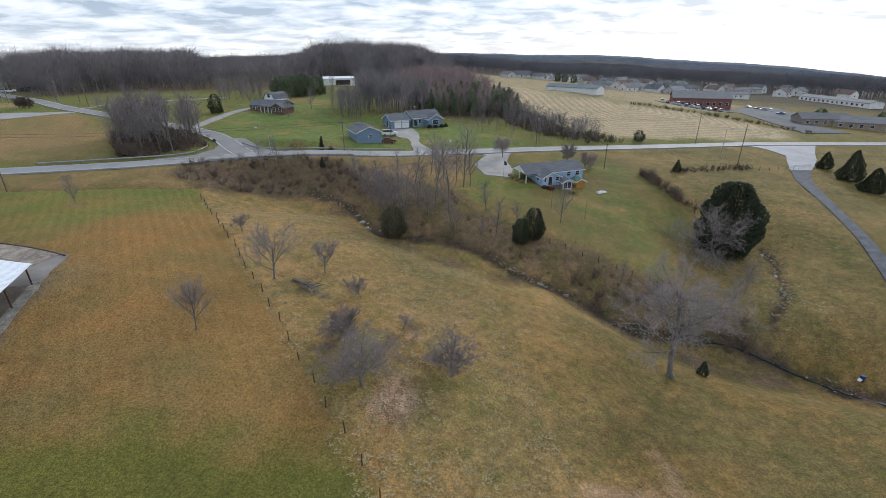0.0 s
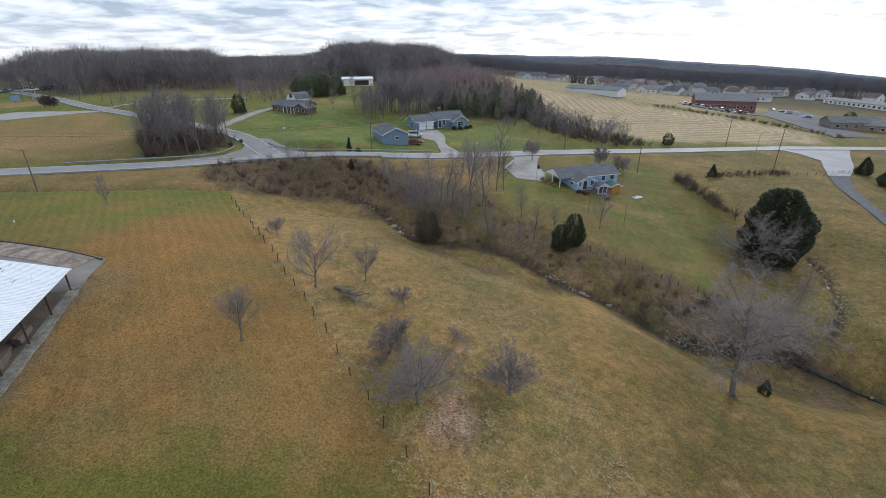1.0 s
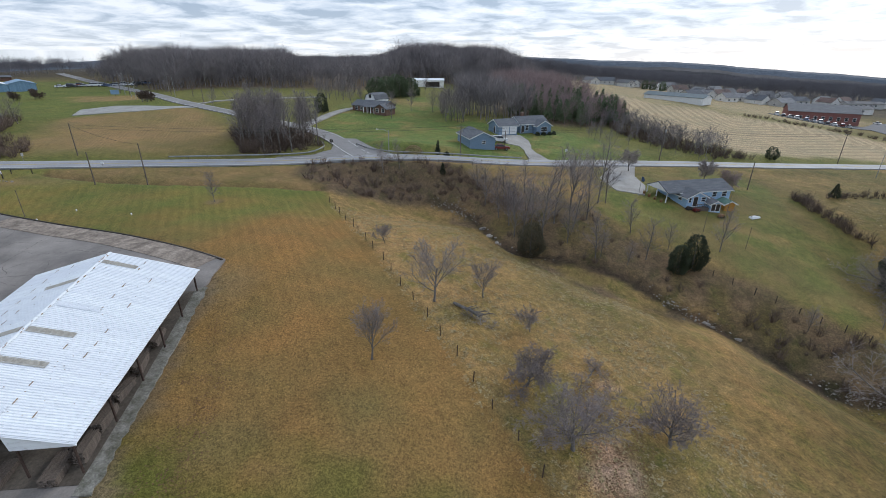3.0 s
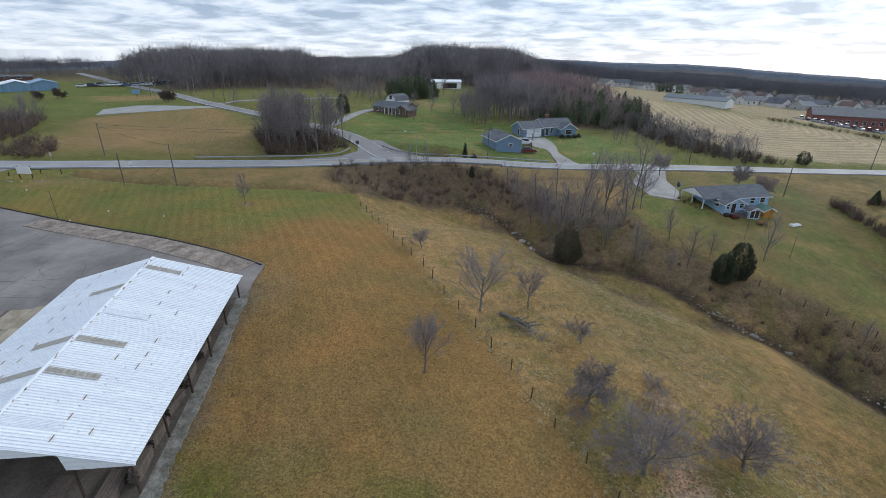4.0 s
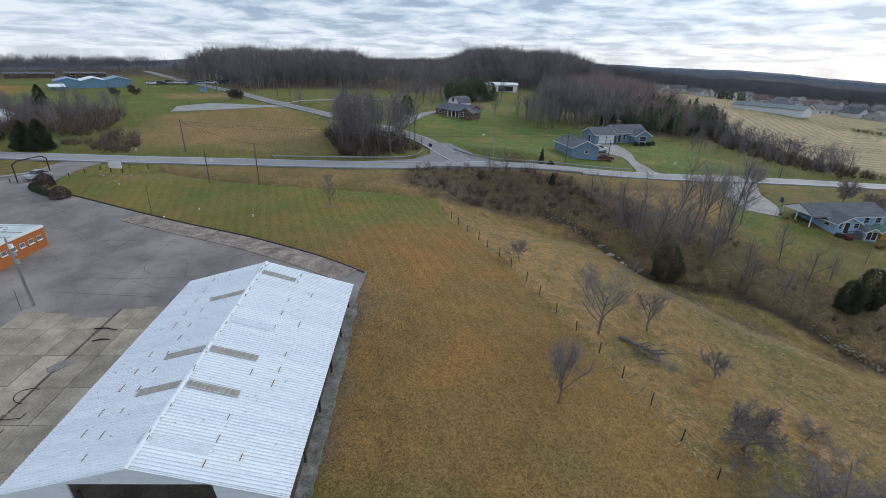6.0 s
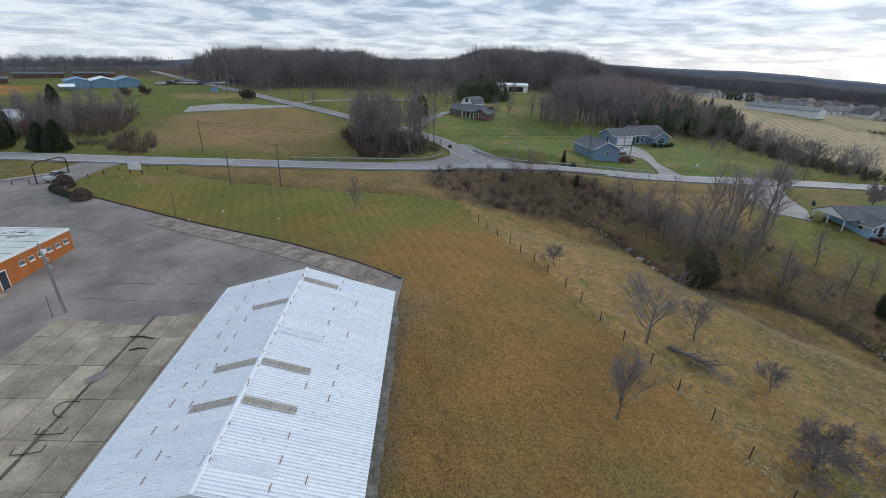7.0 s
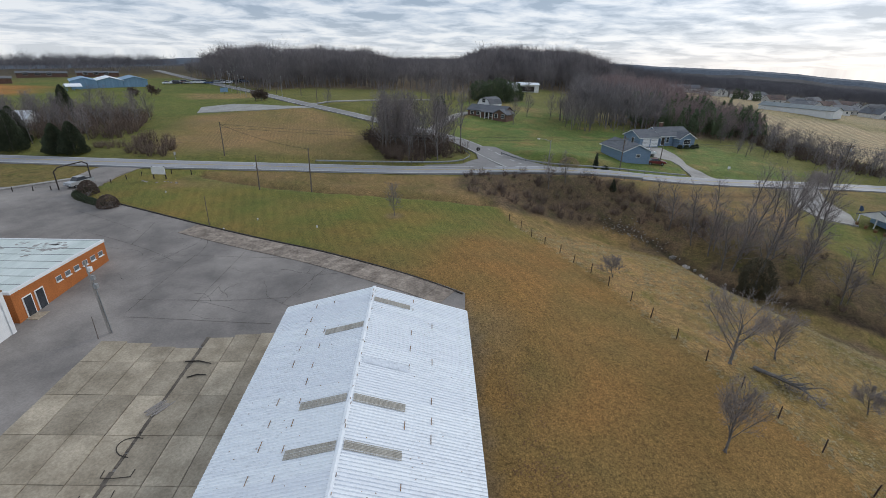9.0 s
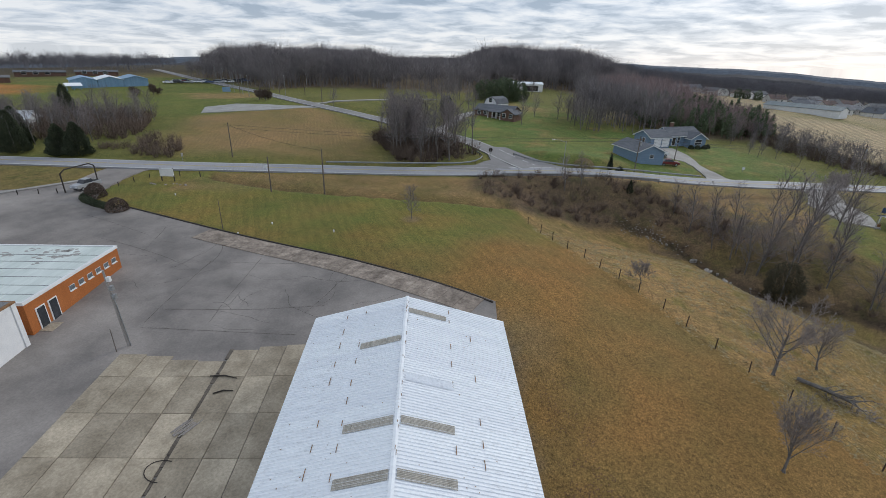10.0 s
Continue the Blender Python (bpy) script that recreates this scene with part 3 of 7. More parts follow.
    slope = inside(x, y, THICKET, 2.5)
    lay("brush", slope * 0.85, (0, 1, 0))
    lay("dark_olive", slope * np.clip(0.1 + 0.8 * wobble(x, y, 5) + 0.5 * wobble(x + 3, y, 1.9), 0, 0.7), (0, 1, 0))
    lay("brush", inside(x, y, BANK_BRUSH, 2.0) * 0.9)
    d_creek, _ = line_dist(x, y, CREEK)
    lay("brush", np.clip((1.6 + 2 * wobble(x, y, 3) - d_creek) / 1.5, 0, 1) * (x > -25) * 0.85)
    lay("olive", slope * np.clip(-0.1 + 0.6 * wobble(x + 9, y, 6), 0, 0.7) * (x > 5))
    d_stream = np.minimum(line_dist(x, y, STREAM)[0], line_dist(x, y, STREAM_2)[0] + 0.5)
    lay("mud_and_ditch_shade", np.clip((1.5 + 0.8 * wobble(x, y, 2.0) - d_stream) / 1.0, 0, 1) * 0.9)
    # beyond the road
    over = 1 - near_side
    lay("green", over * np.clip((260 - np.hypot(x + 60, y - 120)) / 60, 0, 1) * 0.55, (0, 0.5, 0))
    lay("crop", inside(x, y, CROP, 9) * np.clip(0.8 + 0.35 * wobble(x, y, 11), 0, 1), (0, 0.2, 0.55))
    lay("bright_green", inside(x, y, FAR_LAWN, 4) * np.clip(0.8 + 0.4 * wobble(x, y, 9) + 0.3 * wobble(x, y, 3.7), 0, 1), (0, 0.7, 0))
    lay("crop", inside(x, y, FAR_LAWN, 4) * np.clip((y - 165) / 45, 0.06, 0.8) * np.clip(0.45 + 0.7 * wobble(x, y, 10), 0, 1), (0, 0.7, 0))
    lay("pasture", inside(x, y, FAR_LAWN, 4) * np.clip(-0.05 + 0.5 * wobble(x + 11, y, 5.5) + 0.4 * wobble(x, y, 2.2), 0, 0.5))
    lay("green", inside(x, y, BALL_FIELDS, 6) * np.clip(0.7 + 0.4 * wobble(x, y, 14), 0, 1), (0, 0.6, 0))
    lay("crop", inside(x, y, [(-176, 163), (-152, 172), (-168, 190), (-190, 180)], 3) * 0.8)
    lay("stubble", inside(x, y, STUBBLE, 6), (0, 0.3, 0.4))
    lay("harvest", inside(x, y, FAR_MEADOW, 6) * 0.6, (0, 0.3, 0.2))
    lay("harvest", inside(x, y, HARVEST, 4), (0, 0.3, 1))
    lay("forest", np.clip((np.hypot(x, y - 60) - 330) / 60, 0, 1) * (1 - inside(x, y, HARVEST, 8)) * (1 - inside(x, y, FAR_MEADOW, 8)) * 0.85, (0, 1, 0))
    for ring in (WOOD_LEFT, WOOD_DIP, WOOD_HILL, PLANTATION, ROAD_CLUMP):
        lay("wood_floor", inside(x, y, ring, 6), (0, 1, 0))
    return np.clip(col, 0.005, 1), zone


LOT = [(-47.2, 51.9), (-66.8, 58.3), (-81.5, 60.5), (-87.3, 61.4), (-106, 64.6), (-110.5, 65.2), (-112.8, 68), (-114.6, 72), (-116, 77), (-116.5, 85), (-124.5, 83), (-123, 76), (-121.5, 70), (-125, 66), (-137, 60), (-137, 15), (-72, 8), (-40, 10), (-39.2, 18.5), (-46.0, 45.5)]
HOUSE_DRIVE = [(7.6, 113.6), (9.8, 105.5), (15.6, 104.6), (17.3, 111), (16.6, 118), (18.2, 125), (20, 131), (8, 126.5), (11.6, 122.5)]
GARAGE_DRIVE = [(-9.2, 121.0), (-1.2, 124.6), (-3.8, 127.6), (-6.2, 130.4), (-7.3, 134.5), (-7.2, 139), (-7.8, 145.3), (-10.2, 152), (-16.3, 149.2), (-17.4, 145), (-17.2, 141.2), (-13.6, 138), (-10.6, 136.4), (-9.3, 132), (-9.1, 128.4), (-8.2, 125.2)]
GRAVEL_DRIVE = [(104.2, 134), (97.4, 122), (88.2, 98.6), (81.2, 81.4), (73.1, 65.4), (61.3, 42), (63.3, 40.6), (75.2, 64), (83.6, 81), (91.3, 99.5), (101.0, 120.5), (111.8, 136)]
GATE_APRON = [(104.4, 134.3), (112.1, 135.9), (119, 143.5), (126, 152), (133, 162), (146, 179), (124, 174), (111, 168.5), (116.5, 163.5), (117.5, 155), (111.5, 146)]
FIELD_LOT = [(-148, 134.6), (-128, 143.5), (-117, 151), (-120, 153.5), (-128, 150.5), (-137, 152.2), (-149, 153), (-155, 145)]
SHOP_LOT = [(150, 262), (168, 266), (161, 206.4), (188.3, 213), (186, 232), (200, 250), (214, 283), (219, 318), (196, 306), (172, 278), (128, 286), (126, 276)]
JUNCTION = [(-66, 101.5), (-58, 102), (-36, 107.5), (-40, 110), (-44.5, 112), (-48.5, 117), (-54, 124.5), (-60, 124), (-57.5, 117), (-55.8, 110.5), (-58.5, 106.5), (-66, 103.5)]
PAVED = [LOT, HOUSE_DRIVE, GARAGE_DRIVE, GRAVEL_DRIVE, GATE_APRON, FIELD_LOT]


def graded(start, end, fine, reach, grow=1.12):
    """Steps that are fine from start to end and grow beyond, out to reach."""
    mid = list(np.arange(start, end, fine))
    lo, hi, step = [mid[0]], [mid[-1]], fine
    while hi[-1] < reach:
        step *= grow
        hi.append(hi[-1] + step)
        lo.append(lo[-1] - step)
    return np.array(lo[:0:-1] + mid + hi[1:])


def far_fall(x, y):
    """How far the land sinks towards the horizon, more to either side of the middle view."""
    dist, az = np.hypot(x, y), np.degrees(np.arctan2(x, y))
    f = np.where(az > 0, 2.2 * (np.abs(az) / 44) ** 2.2, 1.6 * (np.abs(az) / 57) ** 2.5)
    return np.clip(dist - 480, 0, None) * np.tan(np.radians(np.clip(f, 0, 4) + 0.55))


def make_ground():
    gx, gy = graded(-128, 92, 0.85, 3600), graded(14, 150, 0.85, 3600)
    xx, yy = np.meshgrid(gx, gy)
    x, y = xx.ravel(), yy.ravel()
    z = land(x, y) + 0.05 * wobble(x, y, 1.1) + 0.10 * wobble(x, y, 4.3) - far_fall(x, y)
    d_s = np.minimum(line_dist(x, y, STREAM)[0], line_dist(x, y, STREAM_2)[0] + 0.3)
    z -= 0.55 * np.exp(-(d_s / 1.1) ** 2) * (x > -20)
    z -= 0.8 * inside(x, y, DITCH, 0.5) * np.exp(-((line_dist(x, y, DITCH_EDGE)[0] - 0.9) / 1.2) ** 2)
    for ring in PAVED:
        z -= 0.25 * inside(x, y, ring, 0.3)
    nx, ny = len(gx), len(gy)
    idx = np.arange(nx * ny).reshape(ny, nx)
    quads = np.stack([idx[:-1, :-1], idx[:-1, 1:], idx[1:, 1:], idx[1:, :-1]], -1).reshape(-1, 4)
    me = bpy.data.meshes.new("ground")
    me.vertices.add(nx * ny)
    me.vertices.foreach_set("co", np.stack([x, y, z], 1).ravel())
    me.loops.add(quads.size)
    me.loops.foreach_set("vertex_index", quads.ravel())
    me.polygons.add(len(quads))
    me.polygons.foreach_set("loop_start", np.arange(0, quads.size, 4))
    me.update(calc_edges=True)
    me.polygons.foreach_set("use_smooth", np.ones(len(quads), bool))
    col, zone = ground_tints(x, y)
    # distance in from the field's edge, along which the rows run
    edge, _ = line_dist(x, y, [(20, 330), (31, 264), (30, 212), (44, 180), (58.6, 161.8), (95.7, 169.6), (145, 195), (153, 226)])
    straight = (x * 0.88 + y * 0.47)
    rows = np.where(inside(x, y, CROP, 6) > 0, straight * 0.36, edge * 0.085)
    for name, val in (("tint", col), ("zone", zone), ("rows", np.stack([rows, rows * 0 + x * 0.02, y * 0.02], 1))):
        at_ = me.attributes.new(name, "FLOAT_COLOR", "POINT")
        at_.data.foreach_set("color", np.concatenate([val, np.ones((len(x), 1))], 1).ravel())
    return tagged(part("ground", me, M_GROUND), "rolling winter grass with brown and green patches", "ground", kind="structure")


ground = make_ground()


# ---- roads and paving ----
def ribbon(q, z, left, right, lift):
    """A strip along a line, from left to right metres off its middle."""
    d = np.gradient(q, axis=0)
    d /= np.hypot(d[:, 0], d[:, 1])[:, None]
    off = np.stack([-d[:, 1], d[:, 0]], 1)
    a, b = q + off * left, q + off * right
    n = len(q)
    v = [(p[0], p[1], h + lift) for p, h in zip(a, z)] + [(p[0], p[1], h + lift) for p, h in zip(b, z)]
    v += [(p[0], p[1], h + lift - 0.3) for p, h in zip(a, z)] + [(p[0], p[1], h + lift - 0.3) for p, h in zip(b, z)]
    f = []
    for i in range(n - 1):
        f += [(i + n, i + n + 1, i + 1, i), (i, i + 1, i + 1 + 2 * n, i + 2 * n), (i + n + 1, i + n, i + 3 * n, i + 3 * n + 1)]
    return Build().add(v, f)


for (q, zz, half), name, label in zip(ROADS, ("road_1", "road_2"), ("pale worn two-lane asphalt highway", "narrow asphalt side road curving uphill")):
    road = tagged(part(name, ribbon(q, zz, half, -half, 0.06), M_ROAD if name == "road_1" else M_SIDE_ROAD), label, "road", kind="structure")
    for s in (1, -1):
        part("edge_line", ribbon(q, zz, s * (half - 0.3) + 0.09, s * (half - 0.3) - 0.09, 0.066), M_PAINT_LINE, road, "white edge line")
    if name == "road_1":
        for o in (0.16, -0.16):
            part("centre_line", ribbon(q, zz, o + 0.06, o - 0.06, 0.066), M_YELLOW, road, "yellow centre line")


def pad(name, ring, mat, label, category, lift=0.06, step=2.0, kind="structure"):
    """Paving that follows the ground within a ring."""
    xs, ys = [p[0] for p in ring], [p[1] for p in ring]
    bm = bmesh.new()
    face = bm.faces.new([bm.verts.new((x, y, 0)) for x, y in ring])
    for axis, lo, hi in ((0, min(xs), max(xs)), (1, min(ys), max(ys))):
        k = lo + step
        while k < hi:
            co, no = [0, 0, 0], [0, 0, 0]
            co[axis], no[axis] = k, 1
            bmesh.ops.bisect_plane(bm, geom=bm.verts[:] + bm.edges[:] + bm.faces[:], plane_co=co, plane_no=no)
            k += step
    p = np.array([v.co[:2] for v in bm.verts])
    for v, h in zip(bm.verts, land(p[:, 0], p[:, 1])):
        v.co.z = h + lift
    rim = bmesh.ops.extrude_edge_only(bm, edges=[e for e in bm.edges if e.is_boundary])
    for e in rim["geom"]:
        if isinstance(e, bmesh.types.BMVert):
            e.co.z -= 0.3
    bmesh.ops.recalc_face_normals(bm, faces=bm.faces[:])
    me = bpy.data.meshes.new(name)
    bm.to_mesh(me)
    bm.free()
    return tagged(part(name, me, mat), label, category, kind=kind)


tagged(pad("pavement_lot", LOT, M_LOT, "cracked grey asphalt lot beside the barn", "pavement"))
pad("pavement_junction", JUNCTION, M_SIDE_ROAD, "flared asphalt mouth of the side road", "road", lift=0.30, step=3.0)
pad("pavement_house_drive", HOUSE_DRIVE, M_DRIVE, "pale concrete driveway apron beside the blue house", "driveway")
pad("pavement_garage_drive", GARAGE_DRIVE, M_DRIVE, "pale concrete driveway up to the garage doors", "driveway")
pad("pavement_gravel_drive", GRAVEL_DRIVE, M_GRAVEL, "grey gravel track across the pasture", "track", step=3.0)
pad("pavement_gate_apron", GATE_APRON, M_ROAD, "worn asphalt apron outside the field gate", "driveway", step=4.0)
pad("pavement_field_lot", FIELD_LOT, M_PALE_GRAVEL, "bare pale gravel parking patch in the field", "car park", step=4.0)
pad("pavement_shop_lot", SHOP_LOT, M_CAR_PARK, "asphalt car park beside the brick building", "car park", lift=0.2, step=10.0)


def lane(name, line, half, mat, label, category):
    q = smoothed(line, 2.0)
    return tagged(part(name, ribbon(q, land(q[:, 0], q[:, 1]), half, -half, 0.2), mat), label, category, kind="structure")


lane("road_brick_house_drive", [(-75.4, 136), (-73.4, 142.6), (-73.2, 157.9), (-72.2, 168), (-69.5, 176)], 1.7, M_DRIVE, "pale drive from the side road up to the brick house", "driveway")
lane("road_cross_lane", [(-123.6, 160), (-117.2, 163.5), (-105, 179), (-98.5, 190), (-90.7, 200)], 1.4, M_DRIVE, "narrow pale lane beside the wood", "road")
lane("road_lawn_path", [(-120.5, 72.6), (-123.1, 68.6), (-125.7, 64.2), (-131, 57)], 0.55, M_DRIVE, "narrow pale path across the lawn", "path")


# ---- buildings ----
def frame_at(x, y, turn, z=None):
    return pose(x, y, at(x, y) if z is None else z, 0, 0, turn)


def gable_body(L, D, eave, rise, base=-1.0):
    """Walls with a gable at each end of the long axis x."""
    b = Build()
    v, h = [], D / 2
    for x in (-L / 2, L / 2):
        v += [(x, -h, base), (x, h, base), (x, h, eave), (x, 0, eave + rise), (x, -h, eave)]
    return b.add([Vector(q) for q in v], [(4, 3, 2, 1, 0), (5, 6, 7, 8, 9), (0, 5, 9, 4), (1, 2, 7, 6), (0, 1, 6, 5)])


def roof_slope(L, D, eave, rise, side, over=0.4, thick=0.16):
    h = D / 2
    k = rise / h
    lowest = eave - over * k
    x = L / 2 + over
    ring = [(-x, 0, eave + rise), (x, 0, eave + rise), (x, side * (h + over), lowest), (-x, side * (h + over), lowest)]
    if side > 0:
        ring.reverse()
    return Build().slab([(a, b, c + thick) for a, b, c in ring], thick)


def opening(parent, face, along, sill, wide, high, L, D, style="window"):
    """A window or door on a wall: 'front' and 'back' are the long walls, 'left' and 'right' the gables."""
    turn = {"front": 0, "back": 180, "left": -90, "right": 90}[face]
    out = D / 2 if face in ("front", "back") else L / 2
    m = pose(0, 0, 0, 0, 0, turn) @ pose(along, -out, sill)
    w = part("door" if style != "window" else "window", Build().box(-wide / 2 - 0.09, -0.07, -0.09, wide / 2 + 0.09, 0.02, high + 0.09, m), M_WHITE, parent)
    pane = Build().box(-wide / 2, -0.09, 0, wide / 2, -0.02, high, m)
    if style == "window":
        part("pane", pane, M_GLASS, w, "dark window pane")
        part("glazing_bar", Build().box(-wide / 2, -0.11, high / 2 - 0.03, wide / 2, -0.09, high / 2 + 0.03, m), M_WHITE, w)
    elif style == "garage":
        for i in range(4):
            part("door_panel", Build().box(-wide / 2, -0.10, high * i / 4 + 0.02, wide / 2, -0.03, high * (i + 1) / 4 - 0.02, m), M_WHITE, w)
    else:
        part("leaf", pane, M_DARK, w, "dark door leaf, or shade-dark panel of an open front")
    return w


def house(name, label, x, y, turn, L, D, eave, rise, wall, roof, openings=(), chimney=None, category="house", z=None, group="", trim=False):
    h = thing(name, label, category, frame_at(x, y, turn, z), group)
    part("wall", gable_body(L, D, eave, rise), wall, h)
    for s in (1, -1):
        part("roof_slope", roof_slope(L, D, eave, rise, s), roof, h)
        if trim:
            # white boards under the eave and up both gables
            low_z, out = eave - 0.4 * rise / (D / 2), D / 2 + 0.4
            part("fascia", Build().box(-L / 2 - 0.4, s * out - 0.03, low_z - 0.06, L / 2 + 0.4, s * out + 0.03, low_z + 0.13), M_WHITE, h)
            for x in (-L / 2 - 0.43, L / 2 + 0.37):
                ring = [(x, 0, eave + rise + 0.1), (x + 0.06, 0, eave + rise + 0.1), (x + 0.06, s * out, low_z + 0.1), (x, s * out, low_z + 0.1)]
                part("verge_board", Build().slab(ring if s < 0 else ring[::-1], 0.24), M_WHITE, h)
    for o in openings:
        opening(h, *o[:5], L, D, *o[5:])
    if chimney:
        cx, cy, top = chimney
        c = part("chimney", Build().box(cx - 0.45, cy - 0.35, eave, cx + 0.45, cy + 0.35, top), M_BRICK, h)
        part("chimney_cap", Build().box(cx - 0.52, cy - 0.42, top, cx + 0.52, cy + 0.42, top + 0.12), M_CONCRETE, c)
    return h


house("house", "single-storey pale blue sided house with grey shingle roof", 26.3, 107.5, 20, 12.3, 6.8, 2.3, 1.45, M_BLUE, M_SHINGLE,
      [("front", 4.6, 1.0, 1.0, 1.0), ("front", 2.2, 1.0, 0.9, 1.0), ("right", 0, 1.0, 1.2, 1.1)], trim=True)
house("house_wing", "pale blue gabled house wing with a dark door", 23.7, 102.9, 110, 4.8, 4.6, 2.0, 1.1, M_BLUE, M_SHINGLE,
      [("left", 1.5, 1.1, 0.9, 0.8), ("left", -0.3, 0.15, 0.95, 1.9, "door"), ("left", -1.6, 1.0, 0.5, 1.0), ("back", 0.5, 1.1, 0.9, 0.8)], trim=True)
house("garden_shed", "small blue shed with white double doors", 27.9, 101.4, 100, 2.7, 2.2, 1.6, 0.6, M_BLUE, M_SHINGLE, [("left", 0.45, 0.1, 0.75, 1.4, "door"), ("left", -0.45, 0.1, 0.75, 1.4, "door")], category="shed", trim=True)
house("garage", "detached grey-blue garage with grey shingle roof", -22.6, 131.6, 114, 10.5, 7.0, 2.7, 1.5, M_GREYBLUE, M_SHINGLE, [("left", 0.3, 1.2, 0.9, 0.7), ("front", 2.5, 1.0, 0.9, 1.0)], category="garage", trim=True)
house("garage_wing", "grey-blue house wing with two white garage doors", -15.6, 153.6, 29.7, 6.4, 7.0, 2.5, 1.6, M_GREYBLUE, M_SHINGLE, [("front", -0.95, 0.05, 2.2, 2.0, "garage"), ("front", 1.75, 0.05, 2.2, 2.0, "garage"), ("left", 0.6, 0.1, 0.9, 2.0, "door")], trim=True)
house("house", "grey-blue ranch house with grey shingle roof and chimney", -7.6, 160.9, 30, 10.4, 7.6, 2.7, 1.9, M_GREYBLUE, M_SHINGLE,
      [("front", -4.2, 0.1, 1.0, 2.1, "door"), ("front", -2.6, 0.8, 0.8, 1.5)], (-2.2, 0.4, 5.8), trim=True)
house("house_wing", "grey-blue front wing of the ranch house", -3.9, 158.9, 120, 5.2, 5.4, 2.6, 1.5, M_GREYBLUE, M_SHINGLE, [("left", 0, 0.9, 2.2, 1.3), ("back", -0.6, 0.9, 1.0, 1.2)], trim=True)
skirt = thing("lattice_fence", "low dark brown lattice screen before the garage", "fence", frame_at(-20.9, 128.9, 46))
part("rail", Build().box(-3.0, -0.05, 0.85, 3.0, 0.05, 0.95), M_WOOD, skirt)
for k in range(22):
    part("slat", Build().box(-2.95 + k * 0.28, -0.04, -0.2, -2.78 + k * 0.28, 0.02, 0.85), M_WOOD, skirt)
brick = house("house", "brown brick ranch house with dark shingle roof and white porch", -62.2, 171.2, -18, 13.4, 7.0, 2.2, 1.5, M_BRICK, M_SHINGLE,
              [("front", -5, 0.8, 1.1, 1.0), ("front", -2.8, 0.8, 1.1, 1.0), ("front", 0.6, 0.1, 0.9, 1.8, "door"), ("front", 2.4, 0.6, 1.2, 1.2)])
part("porch_roof", Build().slab([(-1.2, -5.2, 2.05), (3.6, -5.2, 2.05), (3.6, -3.2, 2.5), (-1.2, -3.2, 2.5)], 0.14), M_SHINGLE, brick)
for x in (-1.0, 0.5, 2.0, 3.4):
    part("porch_post", Build().box(x - 0.1, -5.1, -0.6, x + 0.1, -4.9, 2.0), M_WHITE, brick, "white porch post")
house("house_wing", "brick house wing with its gable to the front", -57.2, 167.4, 72, 6.0, 4.8, 2.1, 1.4, M_BRICK, M_SHINGLE, [("left", -1.2, 0.9, 1.0, 1.2), ("left", 1.2, 0.9, 1.0, 1.2)])


def gambrel_house(x, y, turn, L, D, eave, label):
    h = thing("gambrel_house", label, "house", frame_at(x, y, turn))
    k = D / 2
    prof = [(-k, -1.5), (-k, eave), (-k * 0.66, eave + 1.6), (0, eave + 2.3), (k * 0.66, eave + 1.6), (k, eave), (k, -1.5)]
    n_ = len(prof)
    v = [Vector((s * L / 2, a, b)) for s in (-1, 1) for a, b in prof]
    part("wall", Build().add(v, [tuple(range(n_))[::-1], tuple(range(n_, 2 * n_)), (0, n_, n_ + 1, 1), (5, n_ + 5, n_ + 6, 6)]), M_WHITE, h)
    for (a0, b0), (a1, b1) in zip(prof[1:5], prof[2:6]):
        o = 0.12
        part("roof_slope", Build().slab([(-L / 2 - 0.3, a0, b0 + o), (L / 2 + 0.3, a0, b0 + o), (L / 2 + 0.3, a1, b1 + o), (-L / 2 - 0.3, a1, b1 + o)], 0.12), M_SHINGLE, h)
    opening(h, "left", 0, eave + 0.6, 1.3, 1.3, L, D)


gambrel_house(-64.0, 182.0, 62, 7.0, 5.6, 2.9, "white gambrel-roofed house with a dark shingle roof")
# the wide dark panel stands in for the shade inside the open front
house("farm_shed", "long open-fronted shed with white metal roof", -60, 277, 18, 17, 7, 3.6, 0.9, M_PALESIDE, M_ROOF_WHITE, [("front", 2, 0.2, 8, 2.6, "door")], category="shed")
house("storage_building", "long white self-storage building with teal-grey metal roof", 77.4, 282.4, -45.8, 33.4, 9, 2.6, 1.5, M_WHITE, M_TEAL_ROOF, [("front", -15 + 2.5 * i, 0.05, 1.8, 2.0, "garage") for i in range(13)], category="storage building")
house("commercial_building", "long red-brown brick building with grey roof", 160.2, 296.6, -20, 32, 20, 5.0, 3.4, M_RED_BRICK, M_SHINGLE_PALE, [("front", -13.5 + 3.4 * i, 1.0, 1.4, 1.8) for i in range(9)], category="building")


# ---- the barn ----
# a pole barn that steps down with its ground: ridge from the far gable to the near one
BARN_TURN = math.degrees(math.atan2(-20.8, 5.5))
BARN_LEN, BARN_HALF, BARN_RISE = 21.6, 7.55, 2.25
BARN_FALL = math.degrees(math.atan2(-1.6, 21.5))
barn_m = pose(-53.5, 43.1, 6.7, 0, 0, BARN_TURN) @ pose(0, 0, 0, 0, -BARN_FALL, 0)
barn = thing("barn", "open-sided pole barn with ribbed white metal roof", "barn", barn_m)


